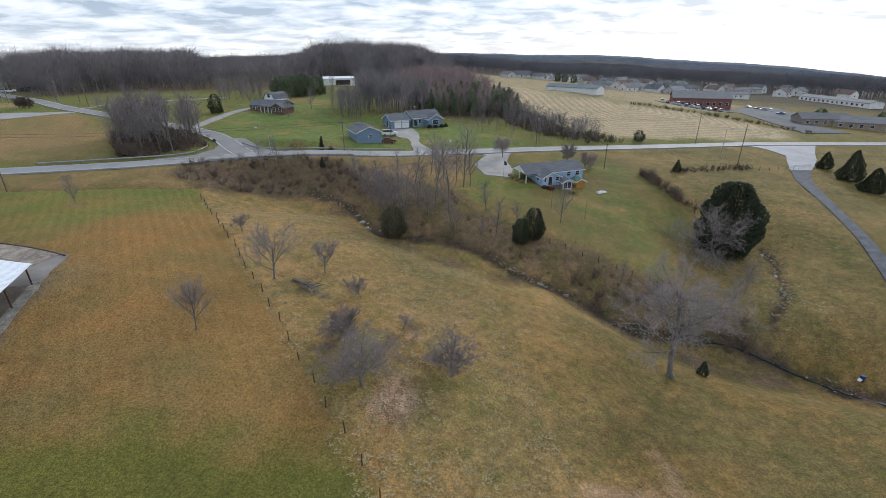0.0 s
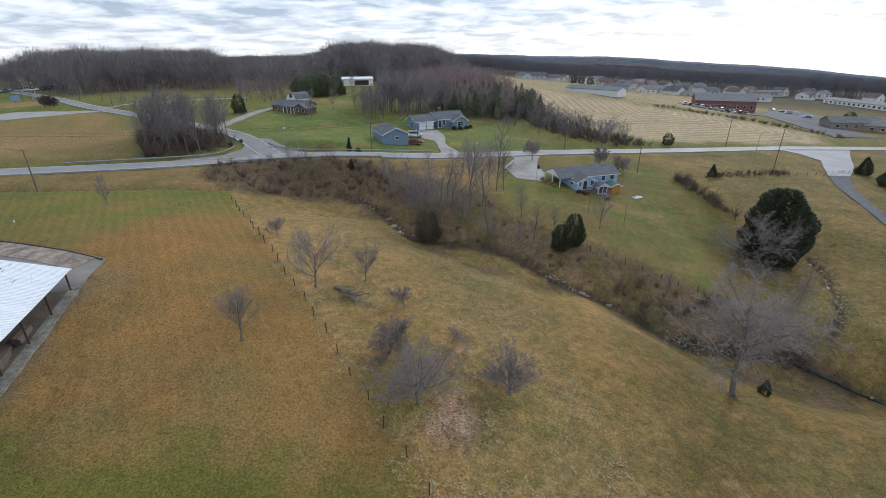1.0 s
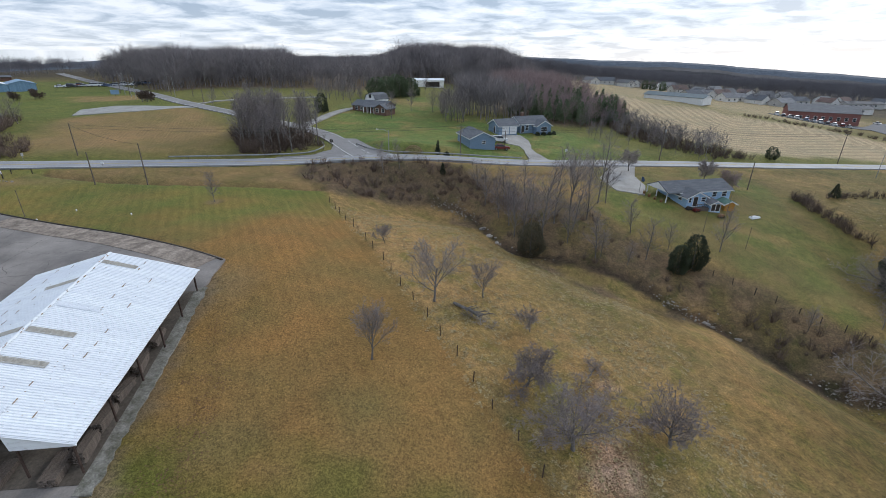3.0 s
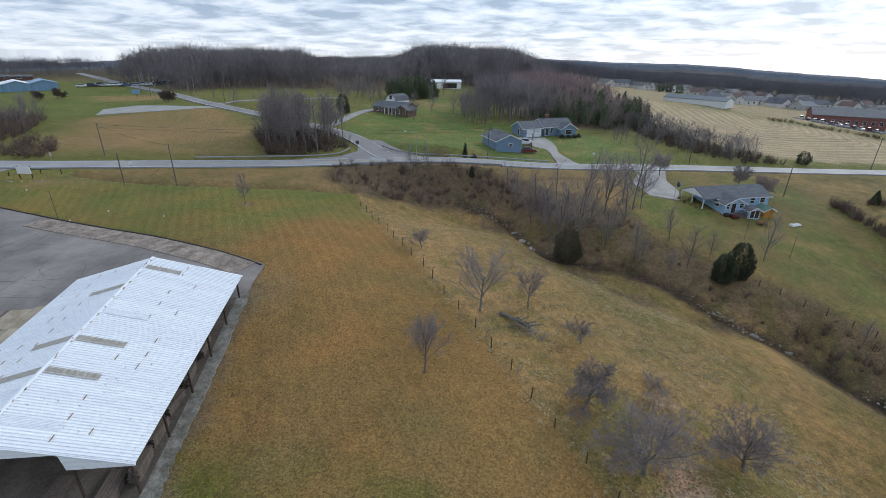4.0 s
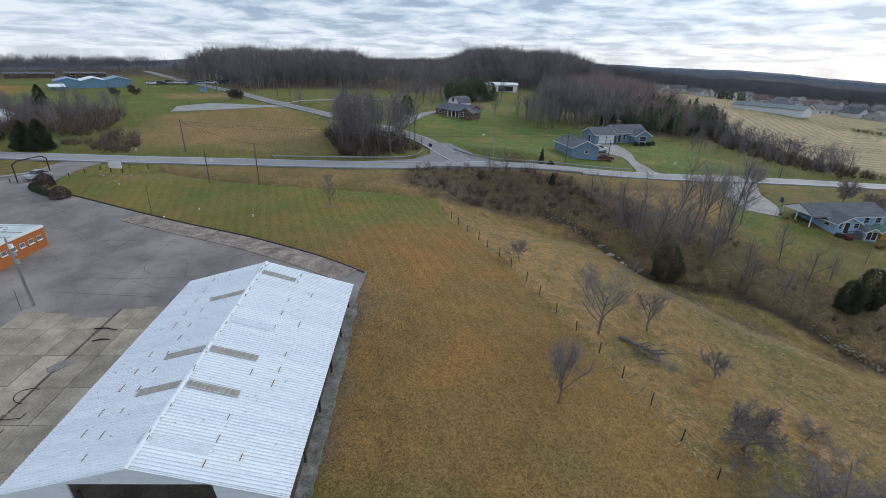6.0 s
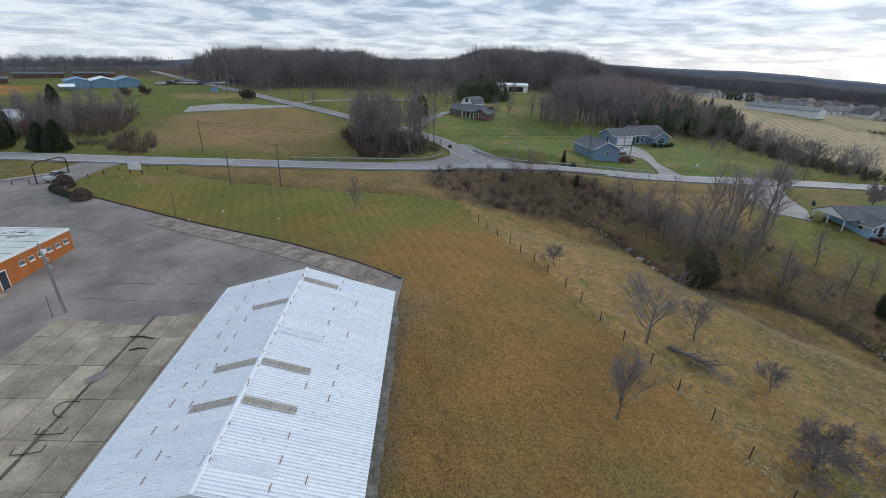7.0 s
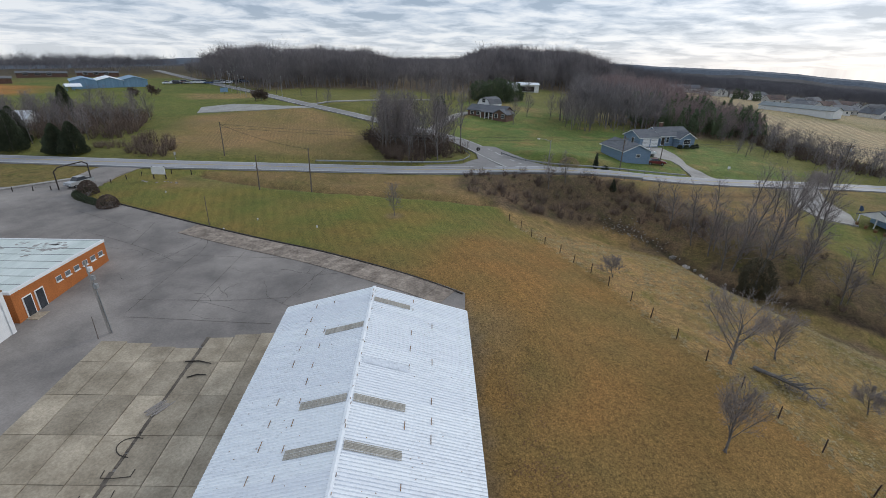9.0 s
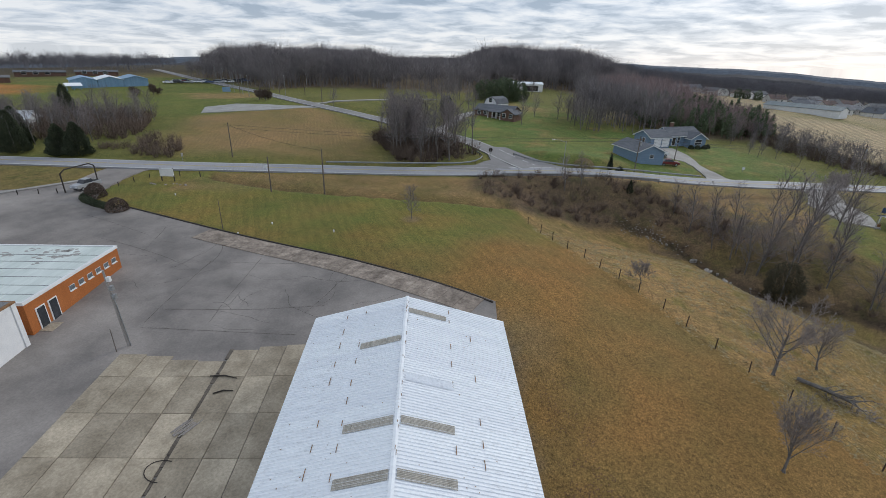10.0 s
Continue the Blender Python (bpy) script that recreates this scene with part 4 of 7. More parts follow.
def rib_sheet(width, length, rise):
    """One roofing sheet from ridge to eave with four raised ribs."""
    b = Build()
    run = math.hypot(length, rise)
    prof = []
    for i in range(4):
        c = width * (i + 0.5) / 4
        prof += [(c - 0.042, 0.0), (c - 0.02, 0.045), (c + 0.02, 0.045), (c + 0.042, 0.0)]
    prof = [(0, 0)] + prof + [(width - 0.004, 0)]
    k = len(prof)
    v = [(x, 0, z) for x, z in prof] + [(x, length, z - rise) for x, z in prof] + [(x, 0, -0.03) for x, z in prof] + [(x, length, -rise - 0.03) for x, z in prof]
    f = [(i, i + 1, i + 1 + k, i + k) for i in range(k - 1)] + [(i + 3 * k, i + 3 * k + 1, i + 2 * k + 1, i + 2 * k) for i in range(k - 1)]
    f += [(0, k, 3 * k, 2 * k), (k - 1, 3 * k - 1, 4 * k - 1, 2 * k - 1), tuple(range(k, 2 * k)) + tuple(range(4 * k - 1, 3 * k - 1, -1))]
    return b.add([Vector(q) for q in v], f)


SHEET = 0.909
for s, over in ((1, 0.45), (-1, 0.0)):
    sheet_mesh = rib_sheet(SHEET, BARN_HALF + over, BARN_RISE * (1 + over / BARN_HALF)).mesh("roof_sheet")
    sheet_mesh.materials.append(M_ROOF_WHITE)
    for i in range(24):
        o = part("roof_sheet", sheet_mesh, M_ROOF_WHITE, barn)
        o.matrix_basis = pose(i * SHEET - 0.1, 0, 0.02) if s > 0 else pose(i * SHEET - 0.1 + SHEET, 0, 0.02, 0, 0, 180)
ridge_cap = Build()
for s in (1, -1):
    ridge_cap.slab([(-0.2, 0, 0.082), (BARN_LEN + 0.24, 0, 0.082), (BARN_LEN + 0.24, s * 0.15, 0.042), (-0.2, s * 0.15, 0.042)][::1 if s < 0 else -1], 0.02)
part("ridge_cap", ridge_cap, M_ROOF_WHITE, barn, "white folded ridge cap")

def on_slope(u, w, lift=0.06):
    """A place on the barn roof: u along the ridge, w across it."""
    return (u, w, -abs(w) * BARN_RISE / BARN_HALF + lift)


for u, w0, w1, wide in ((1.35, 0.22, 3.1, 0.58), (12.0, 0.22, 3.3, 0.62), (15.4, 0.22, 3.3, 0.62), (4.72, -0.22, -3.1, 0.62), (12.0, -0.22, -3.1, 0.64), (15.45, -0.22, -3.05, 0.64), (19.5, 0.3, 3.3, 0.75), (19.5, -0.3, -3.1, 0.75), (8.55, 0.3, 3.4, 0.62), (1.25, -0.3, -3.15, 0.6)):
    k = 7
    across = []
    for i in range(k):
        across += [(u + wide * i / k, 0.05), (u + wide * (i + 0.3) / k, 0.095), (u + wide * (i + 0.6) / k, 0.095), (u + wide * (i + 0.9) / k, 0.05)]
    v = [Vector(on_slope(a, w0, z)) for a, z in across] + [Vector(on_slope(a, w1, z)) for a, z in across]
    n_ = len(across)
    sl = Build().add(v, [((i, i + 1, i + 1 + n_, i + n_) if w0 > 0 else (i + n_, i + 1 + n_, i + 1, i)) for i in range(n_ - 1)])
    pale = u in (19.5, 8.55, 1.25)
    part("skylight", sl, M_ROOF_WHITE if pale else M_SKYLIGHT, barn, "painted-over ribbed skylight" if pale else "grimy translucent ribbed skylight")
rust = Build()
rng = random.Random(3)
for w in (3.35, 4.92, -3.22, -4.72):
    u = rng.uniform(0.2, 0.9)
    while u < BARN_LEN - 0.8:
        ln = rng.uniform(0.4, 0.62) if abs(w) < 4 else rng.uniform(0.5, 0.8)
        if rng.random() < 0.85:
            o = rng.gauss(0, 0.015)
            ring = [on_slope(u, w + o - 0.022, 0.075), on_slope(u + ln, w + o - 0.022, 0.075), on_slope(u + ln, w + o + 0.022, 0.075), on_slope(u, w + o + 0.022, 0.075)]
            rust.slab(ring if w < 0 else ring[::-1], 0.02)
        u += ln + rng.uniform(0.7, 1.6)
for i in range(26):
    # rust breaking through the ridge cap
    u, w, ln = rng.uniform(0.2, BARN_LEN), rng.choice((0.14, -0.14, 0.14, 0.04)) + rng.gauss(0, 0.015), rng.uniform(0.06, 0.35)
    ring = [on_slope(u, w - 0.012, 0.115), on_slope(u + ln, w - 0.012, 0.115), on_slope(u + ln, w + 0.012, 0.115), on_slope(u, w + 0.012, 0.115)]
    rust.slab(ring[::-1], 0.06)
for i in range(70):
    u, w = rng.uniform(0.3, BARN_LEN - 0.5), rng.uniform(0.6, 7.0) * rng.choice((1, -1))
    ln = rng.uniform(0.02, 0.06)
    ring = [on_slope(u, w, 0.07), on_slope(u + ln, w, 0.07), on_slope(u + ln, w + 0.05, 0.07), on_slope(u, w + 0.05, 0.07)]
    rust.slab(ring[::-1], 0.02)
tagged(part("rust_streak", rust, M_RUST, barn, "rusty screw and lap lines"), kind="stuff")
# frame under the roof
drop = BARN_RISE + 0.12
for s in (1, -1):
    part("eave_beam", Build().box(-0.1, s * BARN_HALF - 0.06, -drop - 0.25, BARN_LEN, s * BARN_HALF + 0.06, -drop), M_WHITE, barn, "white eave board")
    for w in (0.35, 2.6, 5.0):
        part("purlin", Build().box(0, s * w - 0.05, -w * BARN_RISE / BARN_HALF - 0.22, BARN_LEN, s * w + 0.05, -w * BARN_RISE / BARN_HALF - 0.06), M_WOOD, barn)
BAYS = [0.15 + i * (BARN_LEN - 0.4) / 5 for i in range(6)]
up_local = (barn_m.to_3x3().inverted() @ Vector((0, 0, 1))).normalized()
for u in BAYS:
    if 1 < u < BARN_LEN - 1:
        part("tie_beam", Build().box(u - 0.06, -BARN_HALF, -drop - 0.2, u + 0.06, BARN_HALF, -drop), M_WOOD, barn)
    for w in (BARN_HALF - 0.1, 4.2, -3.4, -BARN_HALF + 0.1):
        topp = Vector((u, w, -drop if abs(w) > 5 else -drop))
        foot = topp - up_local * 2.9
        part("post", Build().tube(foot, topp, 0.09, 0.09, 6), M_POST, barn, "rusty steel post")
for u0 in (BARN_LEN + 0.1, -0.24):
    # a boarded triangle with a wide notch for vehicles
    east, west, flat_z = BARN_HALF + 0.45, -BARN_HALF, -2.5
    slope_z = BARN_RISE / BARN_HALF
    ring = [(0, 0), (east, -east * slope_z), (east, flat_z), (4.2, flat_z), (4.12, -1.2), (-3.36, -1.2), (-3.42, flat_z), (west, flat_z), (west, west * slope_z)]
    v = [Vector((u0, w, h - 0.01)) for w, h in ring] + [Vector((u0 + 0.1, w, h - 0.01)) for w, h in ring]
    k = len(ring)
    part("gable_panel", Build().add(v, [(0, 1, 2, 3, 4), (0, 4, 5), (0, 5, 6, 7, 8), (k, k + 4, k + 3, k + 2, k + 1), (k, k + 5, k + 4), (k, k + 8, k + 7, k + 6, k + 5)] + [(i, (i + k), (i + 1) % k + k, (i + 1) % k) for i in range(k)]), M_ROOF_WHITE, barn, "white metal gable panel")


def barn_place(u, w):
    """Ground place beside or under the barn from its own axes."""
    q = barn_m @ Vector((u, w, 0))
    return q.x, q.y


# loose timber kept under the roof
def timber_stack(u, w, n, rows, ln):
    x, y = barn_place(u, w)
    t = thing("timber_stack", "stack of old boards under the barn roof", "timber", frame_at(x, y, BARN_TURN + rng.uniform(-8, 8)), "timber stacks")
    for r in range(rows):
        for i in range(n):
            o = rng.uniform(-0.12, 0.12)
            part("board", Build().box(-ln / 2 + o, -n * 0.11 + i * 0.22, 0.05 + r * 0.12, ln / 2 + o, -n * 0.11 + i * 0.22 + 0.2, 0.14 + r * 0.12), M_WOOD, t)


for u, w, n, rows, ln in ((9, 5.9, 4, 4, 2.6), (12.2, 6.0, 5, 3, 2.4), (15.2, 5.8, 4, 5, 2.2), (17.8, 5.6, 5, 4, 2.6), (20.4, 5.4, 5, 5, 2.6), (20.6, 2.2, 4, 4, 2.2), (7.4, 6.5, 3, 6, 2.4), (10.8, 6.5, 3, 7, 2.2), (13.6, 6.4, 3, 6, 2.2), (16.4, 6.4, 3, 7, 2.2), (19.0, 6.5, 3, 8, 2.2)):
    timber_stack(u, w, n, rows, ln)

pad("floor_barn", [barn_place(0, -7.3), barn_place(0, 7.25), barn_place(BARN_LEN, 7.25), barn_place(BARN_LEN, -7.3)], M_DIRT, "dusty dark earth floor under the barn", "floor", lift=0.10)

# ---- slabs of the yard ----
yard = thing("floor_yard", "weathered concrete yard slabs with dark open joints", "concrete slabs", kind="structure")
for name_, u0, du, nu, w0, dw, nw in (("west", -0.8, 3.7, 8, -8.1, -2.25, 7),):
    gap = (0.02, 0.03, 0.025, 0.12, 0.03, 0.025, 0.03, 0.03)
    for i in range(nu):
        for j in range(nw):
            a, b = u0 + du * i, u0 + du * (i + 1)
            if i == 0:
                a += (0.0, 0.1, 0.5, 1.9, 1.7, 1.2, 1.0)[j]
            c, d = w0 + dw * j, w0 + dw * (j + 1)
            jit = rng.uniform(-0.015, 0.015)
            ring = [barn_place(a + 0.02, c - gap[j]), barn_place(b - 0.02, c - gap[j]), barn_place(b - 0.02, d + gap[j + 1]), barn_place(a + 0.02, d + gap[j + 1])]
            part("slab", Build().slab([(x, y, at(x, y) + 0.125 + jit) for x, y in ring], 0.15), M_CONCRETE, yard)
joint = Build()
u = -0.4
while u < 27.6:
    ln, w = rng.uniform(0.5, 1.5), -8.1 - 3 * 2.25
    half = rng.uniform(0.08, 0.2)
    ring = [barn_place(u, w - half * rng.uniform(0.6, 1.2)), barn_place(u + ln, w - half), barn_place(u + ln, w + half), barn_place(u, w + half * rng.uniform(0.6, 1.2))]
    joint.slab([(x, y, at(x, y) + 0.135) for x, y in ring], 0.05)
    u += ln + rng.uniform(-0.05, 0.3)
tagged(part("joint_dirt", joint, M_DIRT, yard, "dark dirt packed into the wide slab joint"), kind="stuff")
outer = [barn_place(22.4 - 0.55 * k, 8.25 + rng.uniform(-0.12, 0.2)) for k in range(43)]
pad("pavement_barn_apron", [barn_place(-0.6, 7.2), barn_place(22.4, 7.2)] + outer, M_APRON, "rough grey concrete apron with mossy seams under the barn eave", "pavement", lift=0.11)
EDGE = [(-48.3, 51.9), (-66.8, 58.1), (-81.5, 60.3), (-87.2, 61.2)]
strip = smoothed(EDGE, 1.9)
d_ = np.gradient(strip, axis=0)
d_ /= np.hypot(d_[:, 0], d_[:, 1])[:, None]
inner = strip + np.stack([-d_[:, 1], d_[:, 0]], 1) * 3.1
for i in range(len(strip) - 1):
    p, q, r, s = (strip[i] * 0.99 + strip[i + 1] * 0.01), (strip[i + 1] * 0.99 + strip[i] * 0.01), (inner[i + 1] * 0.99 + inner[i] * 0.01), (inner[i] * 0.99 + inner[i + 1] * 0.01)
    part("slab", Build().slab([(a[0], a[1], at(a[0], a[1]) + 0.12) for a in (p, q, r, s)], 0.12), M_STRIP, yard)
kerb_line = smoothed([(-47.4, 51.6), (-66.8, 58.4), (-81.5, 60.6), (-87.3, 61.5), (-106, 64.75)], 2.0)
kerb = thing("kerb", "low dark weathered kerb along the lot", "kerb", kind="structure")
for a, b in zip(kerb_line[:-1], kerb_line[1:]):
    part("kerb_stone", Build().tube((a[0], a[1], at(*a) + 0.08), (b[0], b[1], at(*b) + 0.08), 0.13, 0.13, 4), M_DARK, kerb)

# sealed cracks across the asphalt
crack = Build()
rng = random.Random(8)


def crack_run(x, y, a, n, step, wide, bend):
    for s in range(n):
        a += rng.uniform(-bend, bend)
        x2, y2 = x + step * math.cos(a), y + step * math.sin(a)
        if inside(np.array([x2]), np.array([y2]), LOT, 0.1)[0] > 0.5 and not (x2 < -85 and y2 < 51):
            nx_, ny_ = -math.sin(a) * wide, math.cos(a) * wide
            crack.add([Vector((px, py, at(px, py) + 0.075)) for px, py in ((x - nx_, y - ny_), (x2 - nx_, y2 - ny_), (x2 + nx_, y2 + ny_), (x + nx_, y + ny_))], [(0, 1, 2, 3)])
        x, y = x2, y2
        if wide > 0.016 and rng.random() < 0.16:
            crack_run(x, y, a + rng.choice((-1, 1)) * rng.uniform(0.6, 1.4), rng.randint(3, 9), step * 0.7, wide * 0.6, 0.45)


# long seams between paving passes, then branching cracks
for x0, y0, x1, y1 in ((-78.2, 40.9, -81.1, 53.5), (-77.9, 40.3, -63.7, 44.4), (-79, 43.2, -62.9, 46.9), (-64.6, 46, -63.4, 55), (-84, 52, -66, 57.5), (-98, 54.5, -81, 53.2), (-72.6, 42.7, -76, 56), (-90, 53, -93, 61), (-106, 60, -92, 57.5)):
    crack_run(x0, y0, math.atan2(y1 - y0, x1 - x0), int(math.hypot(x1 - x0, y1 - y0) / 0.9), 0.9, 0.0155, 0.04)
for k in range(26):
    crack_run(rng.uniform(-108, -60), rng.uniform(40, 62), rng.choice((radians(15), radians(-75))) + rng.uniform(-0.5, 0.5), rng.randint(4, 12), 0.7, rng.choice((0.009, 0.012, 0.017)), 0.4)
for x, y, a in ((-73.0, 45.1, 1.3), (-73.1, 47.5, -0.9), (-71.8, 46.2, 1.9), (-74.5, 45.6, 0.4)):
    crack_run(x, y, a, 6, 0.5, 0.0158, 0.5)
tagged(part("asphalt_cracks", crack, M_DARK), "dark branching cracks in the asphalt", "cracks", kind="stuff")

# ---- the orange office and the white block beside it ----
OFFICE_TURN = math.degrees(math.atan2(12.1, -3.3))
office = thing("office_building", "flat-roofed office with orange painted walls", "building", pose(-85.6, 36.9, at(-86, 42) - 0.1, 0, 0, OFFICE_TURN))
OL, OW, OH = 12.6, 24.0, 3.0
part("wall", Build().box(0, 0, -1.5, OL, OW, OH), M_ORANGE, office, "orange painted block wall")
part("roof", Build().box(0.15, 0.15, OH, OL - 0.15, OW - 0.15, OH + 0.08), M_ROOF_GREEN, office, "stained white flat roof")
for x0, y0, x1, y1 in ((-0.06, -0.06, OL + 0.06, 0.16), (-0.06, OW - 0.16, OL + 0.06, OW + 0.06), (-0.06, 0.16, 0.16, OW - 0.16), (OL - 0.16, 0.16, OL + 0.06, OW - 0.16)):
    part("coping", Build().box(x0, y0, OH - 0.12, x1, y1, OH + 0.16), M_WHITE, office)
for i in range(6):
    w = part("window", Build().box(5.0 + i * 1.25, -0.04, 1.58, 5.72 + i * 1.25, 0.05, 2.12), M_WHITE, office)
    part("pane", Build().box(5.04 + i * 1.25, -0.06, 1.65, 5.67 + i * 1.25, 0.02, 2.09), M_PALE_GLASS, w, "grey pane")
    part("sill", Build().box(4.95 + i * 1.25, -0.14, 1.52, 5.77 + i * 1.25, 0.0, 1.58), M_WHITE, w)
for x0 in (0.9, 2.3):
    w = part("door", Build().box(x0, -0.05, -0.1, x0 + 1.05, 0.05, 2.05), M_WHITE, office)
    part("pane", Build().box(x0 + 0.12, -0.08, 0.05, x0 + 0.93, 0.02, 1.95), M_GLASS, w, "dark door glass")
for x in (1.6, 3.3, 5.0, 6.7, 8.4, 10.1):
    part("roof_seam", Build().box(x, 0.3, OH + 0.08, x + 0.05, OW - 0.3, OH + 0.105), M_SHINGLE_PALE, office, "grey roofing seam")
part("plinth_dirt", Build().box(4.2, -0.95, -0.4, OL + 0.5, -0.06, 0.10), M_DIRT, office, "strip of bare dirt along the wall")
part("step", Build().box(0.6, -1.1, -0.6, 3.8, 0, 0.02), M_CONCRETE, office)
rng = random.Random(12)
stain = Build()
for a, b, s_ in ((10.6, 3.0, 1.0), (11.2, 4.3, 0.8), (9.6, 3.9, 0.7), (11.0, 6.0, 0.6), (9.4, 6.3, 0.9), (8.2, 5.0, 0.5), (10.2, 9.5, 0.7), (11.4, 8.0, 0.5)):
    for k in range(7):
        cx, cy = a + rng.gauss(0, s_ * 0.45), b + rng.gauss(0, s_ * 0.7)
        r_ = s_ * rng.uniform(0.15, 0.4)
        ring = [(min(cx + r_ * math.cos(q * 0.7) * rng.uniform(0.5, 1.1), OL - 0.3), cy + r_ * 1.6 * math.sin(q * 0.7) * rng.uniform(0.5, 1.1), OH + 0.086 + 0.0012 * k) for q in range(9)]
        stain.slab(ring, 0.004)
tagged(part("roof_stain", stain, M_PALE_GRAVEL, office, "irregular worn grey stains on the roof"), kind="stuff")
block = thing("block_building", "white painted block building with flat roof", "building", pose(-85.5, 36.6, at(-86, 42) - 0.1, 0, 0, OFFICE_TURN))
part("wall", Build().box(-14, -0.6, -1.5, -1.0, 20, 3.9), M_WHITE, block)
part("corner_pier", Build().box(-1.35, -0.68, -1.5, -0.94, -0.605, 3.9), M_WHITE, block)
part("coping", Build().box(-14.1, -0.72, 3.9, -0.9, 20.1, 4.05), M_RUST, block, "dull purple-brown coping")
part("roof", Build().box(-13.9, -0.5, 4.05, -1.1, 19.9, 4.09), M_SHINGLE_PALE, block)


# ---- plants ----
def bough(rng, wood, twig, p, d, length, r, level, plan):
    """One branch and all that grows from it."""
    last = len(plan["kids"])
    segs = 3 if level < 2 else (2 if level < last else 1)
    sides = (7, 5, 4, 3, 3, 3)[level]
    out = wood if level < plan.get("wood_levels", 2) else twig
    pts, q = [(p, r)], p
    for i in range(segs):
        d = (d + Vector((rng.gauss(0, 1), rng.gauss(0, 1), rng.gauss(0, 1))) * plan["bend"] + Vector((0, 0, plan["lift"][level])) / segs).normalized()
        q = q + d * (length / segs)
        pts.append((q, r * (1 - (0.5 if level else 0.42) * (i + 1) / segs) if level < last else r * 0.6))
    for (a, ra), (b, rb) in zip(pts[:-1], pts[1:]):
        out.tube(a, b, ra, rb, sides, False)
    if level >= last:
        return
    n = plan["kids"][level]
    start, lo, hi = plan["start"][level], plan["angle"][level][0], plan["angle"][level][1]
    spin = rng.uniform(0, 6.28)
    for i in range(n):
        s = start + (1 - start) * (i + rng.random()) / n
        k = min(int(s * segs), segs - 1)
        (a, ra), (b, rb) = pts[k], pts[k + 1]
        f = s * segs - k
        o, ro = a.lerp(b, f), ra + (rb - ra) * f
        way = (b - a).normalized()
        spin += 2.4 + rng.uniform(-0.5, 0.5)
        side = way.orthogonal().normalized()
        side.rotate(Matrix.Rotation(spin, 3, way))
        ang = radians(rng.uniform(lo, hi))
        nd = way * math.cos(ang) + side * math.sin(ang)
        ln = length * plan["ratio"][level] * rng.uniform(0.7, 1.15) * (1.0 - plan.get("taper", 0.35) * s if level == 0 else 1.0 - 0.3 * s)
        bough(rng, wood, twig, o, nd, ln, max(ro * plan["thin"], plan["tip"]), level + 1, plan)


TREES = {
    "vase": dict(tip=0.0066, trunk=0.50, r=0.014, kids=(15, 8, 7, 6), start=(0.3, 0.22, 0.2, 0.15), angle=((16, 46), (16, 42), (20, 50), (20, 60)), ratio=(1.05, 0.48, 0.5, 0.5), thin=0.42, bend=0.08, lift=(0.1, 0.35, 0.25, 0.15, 0.1), taper=0.3),
    "spread": dict(tip=0.0075, trunk=0.46, r=0.015, kids=(13, 8, 7, 6), start=(0.32, 0.25, 0.2, 0.15), angle=((24, 60), (18, 48), (20, 50), (20, 60)), ratio=(1.15, 0.48, 0.5, 0.5), thin=0.45, bend=0.11, lift=(0.1, 0.28, 0.2, 0.1, 0.1), taper=0.25),
    "apple": dict(tip=0.0115, trunk=0.30, r=0.024, kids=(13, 9, 8, 7), start=(0.4, 0.2, 0.15, 0.1), angle=((20, 88), (30, 70), (30, 75), (30, 80)), ratio=(2.0, 0.48, 0.5, 0.5), thin=0.45, bend=0.16, lift=(0.1, 0.3, 0.1, 0.0, 0.0), taper=0.1),
    "crooked": dict(tip=0.008, trunk=0.5, r=0.034, kids=(8, 7, 6, 5), start=(0.45, 0.25, 0.2, 0.1), angle=((45, 88), (30, 70), (30, 75), (30, 80)), ratio=(1.7, 0.5, 0.5, 0.5), thin=0.55, bend=0.24, lift=(0.1, 0.25, 0.1, 0.0, 0.0), taper=0.1),
    "dense": dict(tip=0.035, trunk=0.30, r=0.03, kids=(14, 9, 8, 6), start=(0.3, 0.2, 0.15, 0.1), angle=((10, 80), (30, 70), (30, 75), (30, 80)), ratio=(1.9, 0.45, 0.5, 0.5), thin=0.45, bend=0.12, lift=(0.1, 0.35, 0.1, 0.0, 0.0), taper=0.1),
    "slim": dict(tip=0.012, trunk=0.86, r=0.0105, kids=(14, 6, 6), start=(0.42, 0.2, 0.15), angle=((18, 45), (20, 50), (25, 60)), ratio=(0.40, 0.5, 0.5), thin=0.45, bend=0.06, lift=(0.1, 0.35, 0.15, 0.0), taper=0.45),
    "oak": dict(tip=0.013, trunk=0.68, r=0.019, kids=(24, 9, 8, 6), start=(0.33, 0.2, 0.15, 0.1), angle=((35, 80), (25, 55), (25, 60), (25, 70)), ratio=(0.72, 0.5, 0.5, 0.5), thin=0.36, bend=0.10, lift=(0.2, 0.12, 0.05, 0.0, 0.0), taper=0.35),
    "tall": dict(tip=0.0115, trunk=0.85, r=0.0105, kids=(18, 7, 6), start=(0.16, 0.2, 0.15), angle=((25, 55), (25, 55), (25, 65)), ratio=(0.52, 0.52, 0.5), thin=0.5, bend=0.07, lift=(0.15, 0.3, 0.15, 0.0), taper=0.55),
    "scrub": dict(tip=0.012, trunk=0.3, r=0.014, kids=(9, 6, 5), start=(0.1, 0.2, 0.15), angle=((15, 60), (20, 50), (25, 60)), ratio=(2.0, 0.5, 0.5), thin=0.6, bend=0.15, lift=(0.1, 0.25, 0.1, 0.0), taper=0.1),
}


